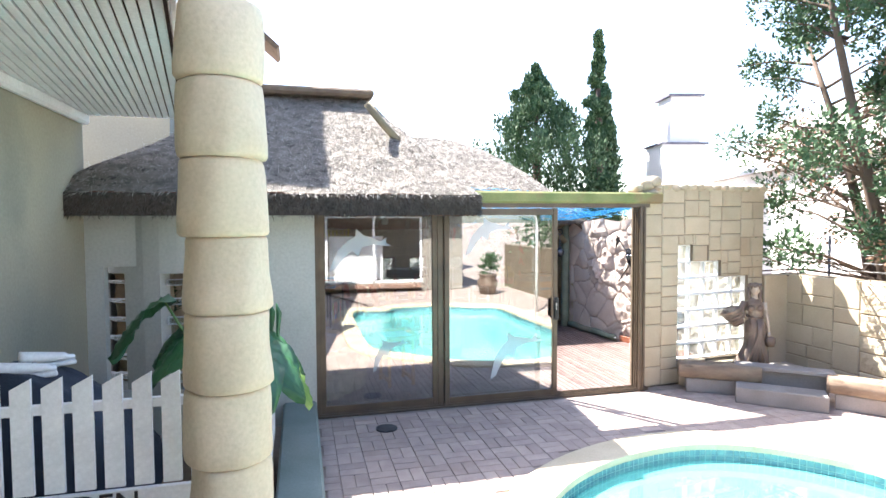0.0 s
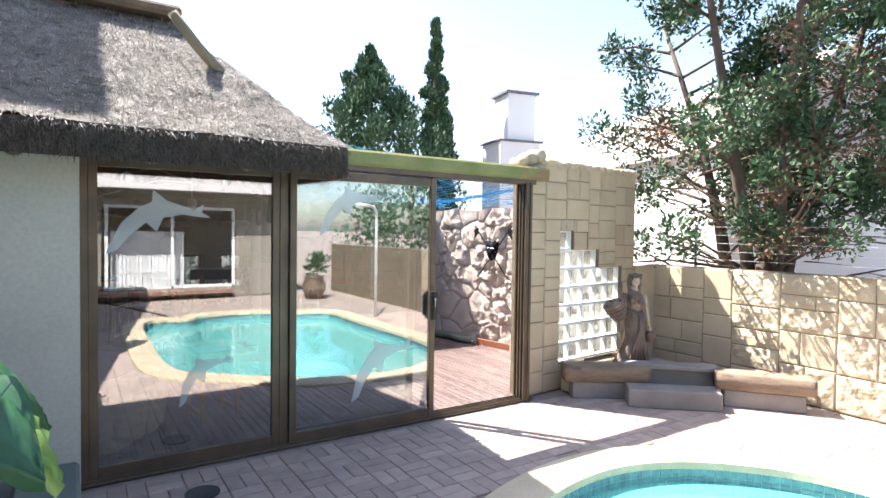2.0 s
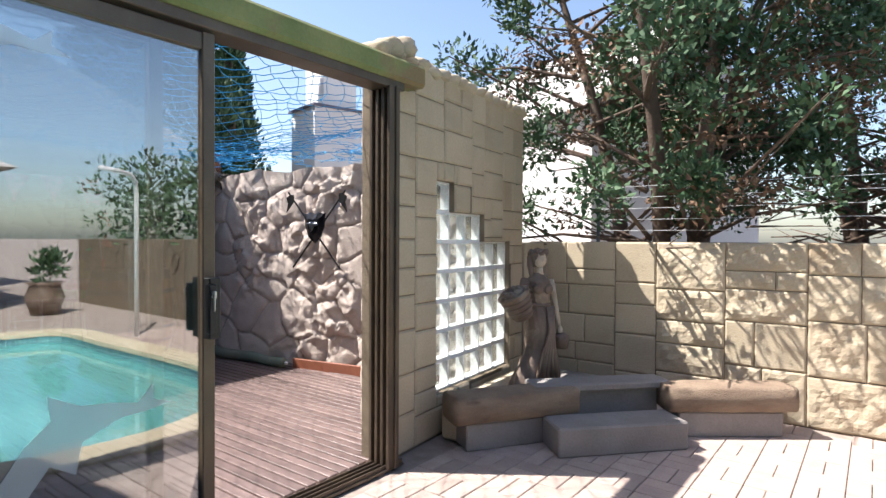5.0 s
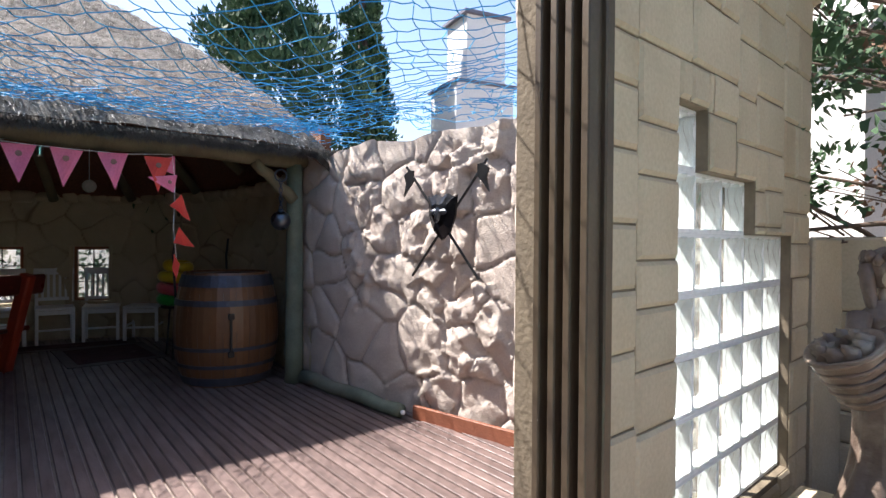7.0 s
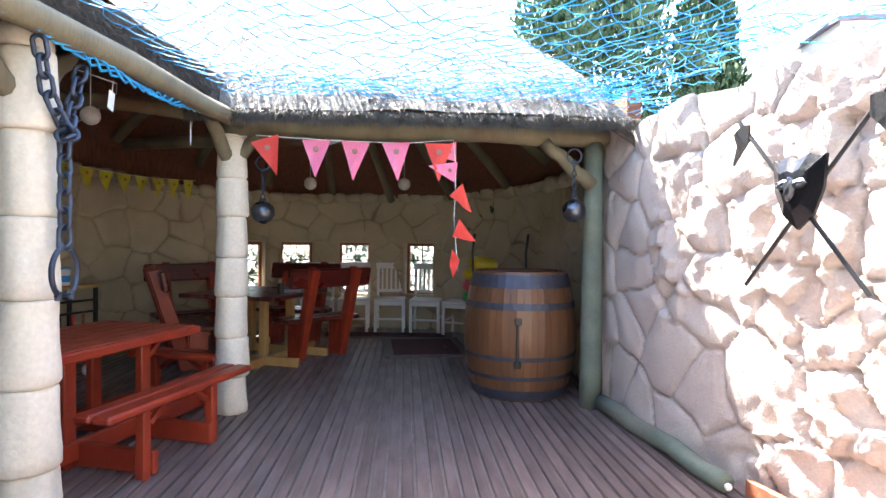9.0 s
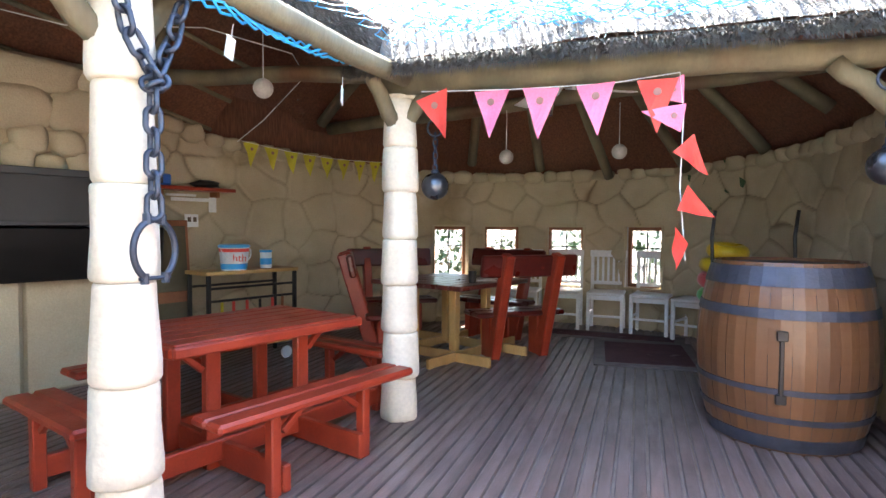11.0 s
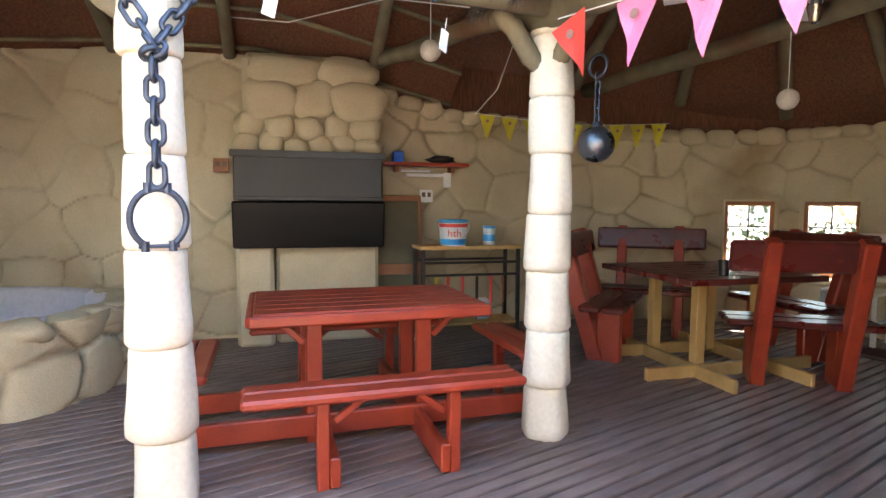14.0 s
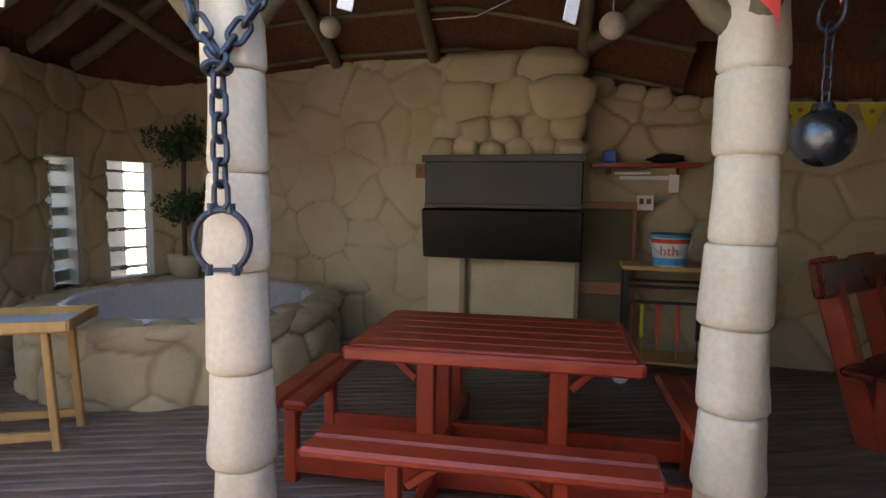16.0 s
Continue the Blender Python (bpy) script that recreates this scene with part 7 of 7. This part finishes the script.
for k, x in enumerate((4.62, 5.12)):
    solo("walking_pole", Geo().tube([(0.06, 0, 0.0), (0.02, 0, 0.7), (0.0, 0, 1.1), (0.02, 0, 1.28)], 0.012, 8), BLACKMETAL, "curved black pole leaning behind the barrel", "pole", "black poles", m=pose(x, 10.95, 0), smooth=True)

# lanterns, string, fan, tags
LAMPM = material("pierced_white_ball", (0.55, 0.52, 0.47), (0.45, 0.42, 0.38), 0.6, 60, 120, 0.4)
for k, (x, y, z) in enumerate(((1.9, 9.66, 2.02), (1.05, 8.3, 2.2), (3.04, 11.5, 1.77), (3.98, 11.5, 1.78))):
    t = thing("ball_lantern", "round pierced white lantern hanging from the rafters", "lantern", "ball lanterns", Matrix.Translation((x, y, z)))
    part("shade", Geo().ball((0, 0, 0), 0.062, 20, 14), LAMPM, t, smooth=True)
    part("cord", Geo().tube([(0, 0, 0.06), (0, 0, 0.4)], 0.003, 5), WHITEPAINT, t, "thin white cord")
g = Geo().tube([(0.1, 8.9, 2.55), (0.8, 9.2, 2.38), (1.5, 9.6, 2.42), (1.95, 9.9, 2.3), (1.6, 10.6, 2.36), (0.9, 11.0, 2.12), (0.65, 10.95, 1.93)], 0.004, 5)
solo("light_cable", g, WHITEPAINT, "thin white cable looped under the rafters", "cable")
fan = thing("ceiling_fan", "off-white ceiling fan with a hanging green-glass lamp", "fan", m=pose(3.55, 10.6, 2.12))
part("motor", Geo().lathe([(0.0, 0.06), (0.07, 0.05), (0.09, 0.0), (0.06, -0.05), (0.0, -0.06)], 20), WHITEPAINT, fan, smooth=True)
part("rod", Geo().tube([(0, 0, 0.05), (0, 0, 0.55)], 0.012, 8), WHITEPAINT, fan)
for k in range(4):
    part("blade", Geo().box((0.38, 0, 0), (0.5, 0.11, 0.008), Matrix.Rotation(radians(10), 3, "X")), WHITEPAINT, fan, m=pose(0, 0, 0, 0, 0, 90 * k + 30))
part("lamp", Geo().lathe([(0.03, -0.05), (0.035, -0.12), (0.02, -0.19), (0.0, -0.2)], 14), CLEAR, fan, "small glass lamp")
for k, (x, y, z) in enumerate(((2.5, 7.4, 1.90), (2.62, 8.5, 1.90), (2.72, 9.2, 1.86), (2.42, 6.7, 1.93))):
    t = solo("price_tag", Geo().box((0, 0, -0.05), (0.05, 0.006, 0.09), bev=0.003).tube([(0, 0, -0.005), (0, 0, 0.05)], 0.002, 4), WHITEPAINT, "small white tag tied to the net rope", "tag", "white tags", m=pose(x, y, z, 0, 12, 70 + 20 * k))

# plants and pots by the pool house, red flowers, hedge over the wall
hp = [(7.3 + 0.3 * math.sin(y * 3), y, z, 0.5) for y in np.arange(-4.5, 0.8, 0.4) for z in (1.4, 1.9, 2.4)]
solo("boundary_hedge", leaf_cloud(hp, 80, 0.09, 45, 0.4), FOLIAGE, "dense green hedge behind the garden wall", "hedge", kind="stuff")
pt = thing("terracotta_pot", "large brown planter pot by the garden wall", "pot", m=pose(5.55, -3.3, 0))
part("pot", Geo().lathe([(0.0, 0), (0.2, 0), (0.3, 0.3), (0.22, 0.5), (0.28, 0.56), (0.2, 0.56), (0.0, 0.5)], 22, wob=0.05), BRONZE, pt, smooth=True)
part("plant", leaf_cloud([(0, 0, 0.75, 0.25), (0.1, 0.1, 0.9, 0.2)], 120, 0.09, 4, 0.8), FOLIAGE, pt, "tufted green plant")

# standing iron grill at the end of the stone wall
gr = thing("fire_bowl", "black iron bowl on thin curved legs", "brazier", m=pose(5.75, 7.0, 0))
part("bowl", Geo().lathe([(0.0, 0.42), (0.1, 0.43), (0.17, 0.5), (0.18, 0.56), (0.165, 0.56), (0.09, 0.46), (0.0, 0.45)], 26), CHAINMETAL, gr, smooth=True)
part("lid", Geo().lathe([(0.18, 0.565), (0.14, 0.65), (0.05, 0.69), (0.0, 0.695)], 26), CHAINMETAL, gr, "domed iron lid", smooth=True)
for k in range(3):
    a = 2.1 * k
    part("leg", Geo().tube([(0.1 * math.cos(a), 0.1 * math.sin(a), 0.44), (0.17 * math.cos(a), 0.17 * math.sin(a), 0.3), (0.1 * math.cos(a), 0.1 * math.sin(a), 0.15), (0.18 * math.cos(a), 0.18 * math.sin(a), 0.0)], 0.008, 6), BLACKMETAL, gr, smooth=True)

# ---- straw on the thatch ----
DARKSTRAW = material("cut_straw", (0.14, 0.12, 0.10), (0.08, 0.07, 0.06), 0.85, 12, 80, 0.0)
STRAW = material("straw", (0.72, 0.68, 0.62), (0.45, 0.42, 0.38), 0.5, 12, 80, 0.0)
for nm, f, n, box in (("roof_front", roof_a, 42000, (-1.6, 2.9, 5.35, 9.6)), ("roof_back", roof_b, 24000, (0.2, 5.95, 9.43, 12.4))):
    rng2 = np.random.default_rng(5)
    vs, fs = [], []
    X = rng2.uniform(box[0], box[1], n)
    Y = rng2.uniform(box[2], box[3], n)
    other = roof_b if f is roof_a else roof_a
    for x, y in zip(X, Y):
        z = f(x, y)
        o = other(x, y)
        if z is None or (o is not None and o > z):
            continue
        e = 0.02
        zx, zy = f(x + e, y), f(x, y + e)
        if zx is None or zy is None:
            continue
        dn = Vector((-(zx - z) / e, -(zy - z) / e, 0))
        if dn.length < 1e-3:
            dn = Vector((0, -1, 0))
        dn.normalize()
        sl = math.hypot((zx - z) / e, (zy - z) / e)
        d = Vector((dn.x, dn.y, -sl)).normalized()
        nrm = Vector(((z - zx) / e, (z - zy) / e, 1)).normalized()
        d = (d + nrm * rng2.uniform(0.1, 0.5) + Vector(rng2.normal(0, 0.28, 3))).normalized()
        sd = d.cross(nrm).normalized() * rng2.uniform(0.0022, 0.0045)
        L_ = rng2.uniform(0.04, 0.11)
        zz = z + TH * (min(1.0, 0.35 + (y - 9.42) / 0.35) if f is roof_b else 1.0) + 0.035 * noise.noise(Vector((x * 2.2, y * 2.2, 0))) - 0.008
        p = Vector((x, y, zz))
        b = len(vs)
        vs += [p - sd, p + sd, p + d * L_]
        fs.append((b, b + 1, b + 2))
    # the ragged fringe of the cut edge
    g = Geo()
    g.v, g.f = vs, fs
    part("thatch_straw", g, STRAW, bpy.data.objects[nm], "loose grey straw ends", kind="stuff")
    vs, fs = [], []
    for _ in range(9000):
        if f is roof_a:
            if rng2.random() < 0.55:
                x, y, out = rng2.uniform(-1.6, 2.25), 5.35, Vector((0, -1, 0))
            else:
                y = rng2.uniform(5.35, 9.4)
                x, out = 2.25 + 0.13 * (y - 5.4), Vector((1, 0, 0))
            z0 = 2.07
        else:
            x, y, out = rng2.uniform(2.6, 5.95), 9.42, Vector((0, -1, 0))
            z0 = 1.97
        p = Vector((x, y, z0 + rng2.uniform(0.0, TH * (0.35 if f is roof_b else 1))))
        d = (out * rng2.uniform(0.3, 1) + Vector((0, 0, -rng2.uniform(0.1, 0.9))) + Vector(rng2.normal(0, 0.2, 3))).normalized()
        sd = d.cross(Vector((0, 0, 1))).normalized() * 0.003
        b = len(vs)
        vs += [p - sd, p + sd, p + d * rng2.uniform(0.03, 0.08)]
        fs.append((b, b + 1, b + 2))
    g = Geo()
    g.v, g.f = vs, fs
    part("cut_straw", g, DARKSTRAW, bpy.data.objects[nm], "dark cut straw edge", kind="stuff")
# ---- blocks, stones and pavers, last ----
def rug_garden(x, z):
    """The rugged stretch of the garden wall."""
    return 0.020 if 0.9 < x < 3.6 and noise.noise(Vector((x * 0.8, z * 2.0, 4))) > -0.35 else 0.0


block_wall(pillar_wall, pose(0, 0.02, 0.0), PLEN, top_z, 5, skip=glass_holes, lo=0.17, hi=0.46)
block_wall(garden_wall, pose(GWX, 6.10, 0.0, 0, 0, -90), 6.2, 1.30, 9, rug_garden, lo=0.17, hi=0.66)
rg = random.Random(31)
for k in range(15):
    x = 0.12 + k * 0.128
    part("cap_stone", rock((x, 0.10, top_z + 0.01), (0.075, 0.13, 0.045 + rg.uniform(0, 0.02)), k + 80, BLOCK), BLOCK, pillar_wall, smooth=True)
for k, (x, z, r) in enumerate(((0.06, 2.42, 0.10), (0.20, 2.47, 0.09), (0.02, 2.30, 0.07), (0.15, 2.33, 0.075), (-0.05, 2.38, 0.07))):
    part("cap_stone", rock((x, 0.06, z), (r, 0.11, r * 0.8), k + 180, BLOCK), BLOCK, pillar_wall, smooth=True)
for k in range(12):
    h = 0.20 + 0.02 * (k % 3)
    part("edge_stone", rock((0.035 + rg.uniform(-0.006, 0.006), 0.175, 0.1 + k * 0.198), (0.03, 0.032, h * 0.56), k + 300), PINKROCK, pillar_wall, smooth=True)

pav = structure("pavement", Geo().box((2.4, 1.5, -0.011), (0.1, 0.1, 0.002)), SAND, "brick paved patio round the pool")
pmesh = Geo().box((0, 0, 0), (0.215, 0.105, 0.02), bev=0.004).mesh("paver", PAVER)
rest = Geo()
rg = random.Random(77)
near = []
L0, W0 = 0.22, 0.11
cell = 0.22
for i in range(-3, 31):
    for j in range(-26, 27):
        cx, cy = 0.15 + i * cell + 0.05, 5.70 - 0.11 - j * cell if j >= 0 else 5.59 - j * cell
        if cy > 5.66:
            continue
        for k in (-1, 1):
            horiz = (i + j) % 2 == 0
            x, y = (cx, cy + k * 0.055) if horiz else (cx + k * 0.055, cy)
            if inside(x, y, COP) or x > GWX - 0.1 or (x < 0.62 and y > 2.9) or x < -1.3:
                continue
            near.append((x, y, 0 if horiz else 90))
near.sort(key=lambda p: abs(p[0] - 2.4) + abs(p[1] - 4.9))
for k, (x, y, r) in enumerate(near):
    z = -0.008 + rg.uniform(-0.0015, 0.0015)
    if k < 300:
        part("brick", pmesh, None, pav, m=pose(x, y, z, rg.uniform(-0.4, 0.4), rg.uniform(-0.4, 0.4), r + rg.uniform(-1, 1)))
    else:
        rest.box((x, y, z), (0.215, 0.105, 0.02) if r == 0 else (0.105, 0.215, 0.02), bev=0.003)
part("paving_bricks", rest, PAVER, pav, "brown brick pavers", kind="stuff")
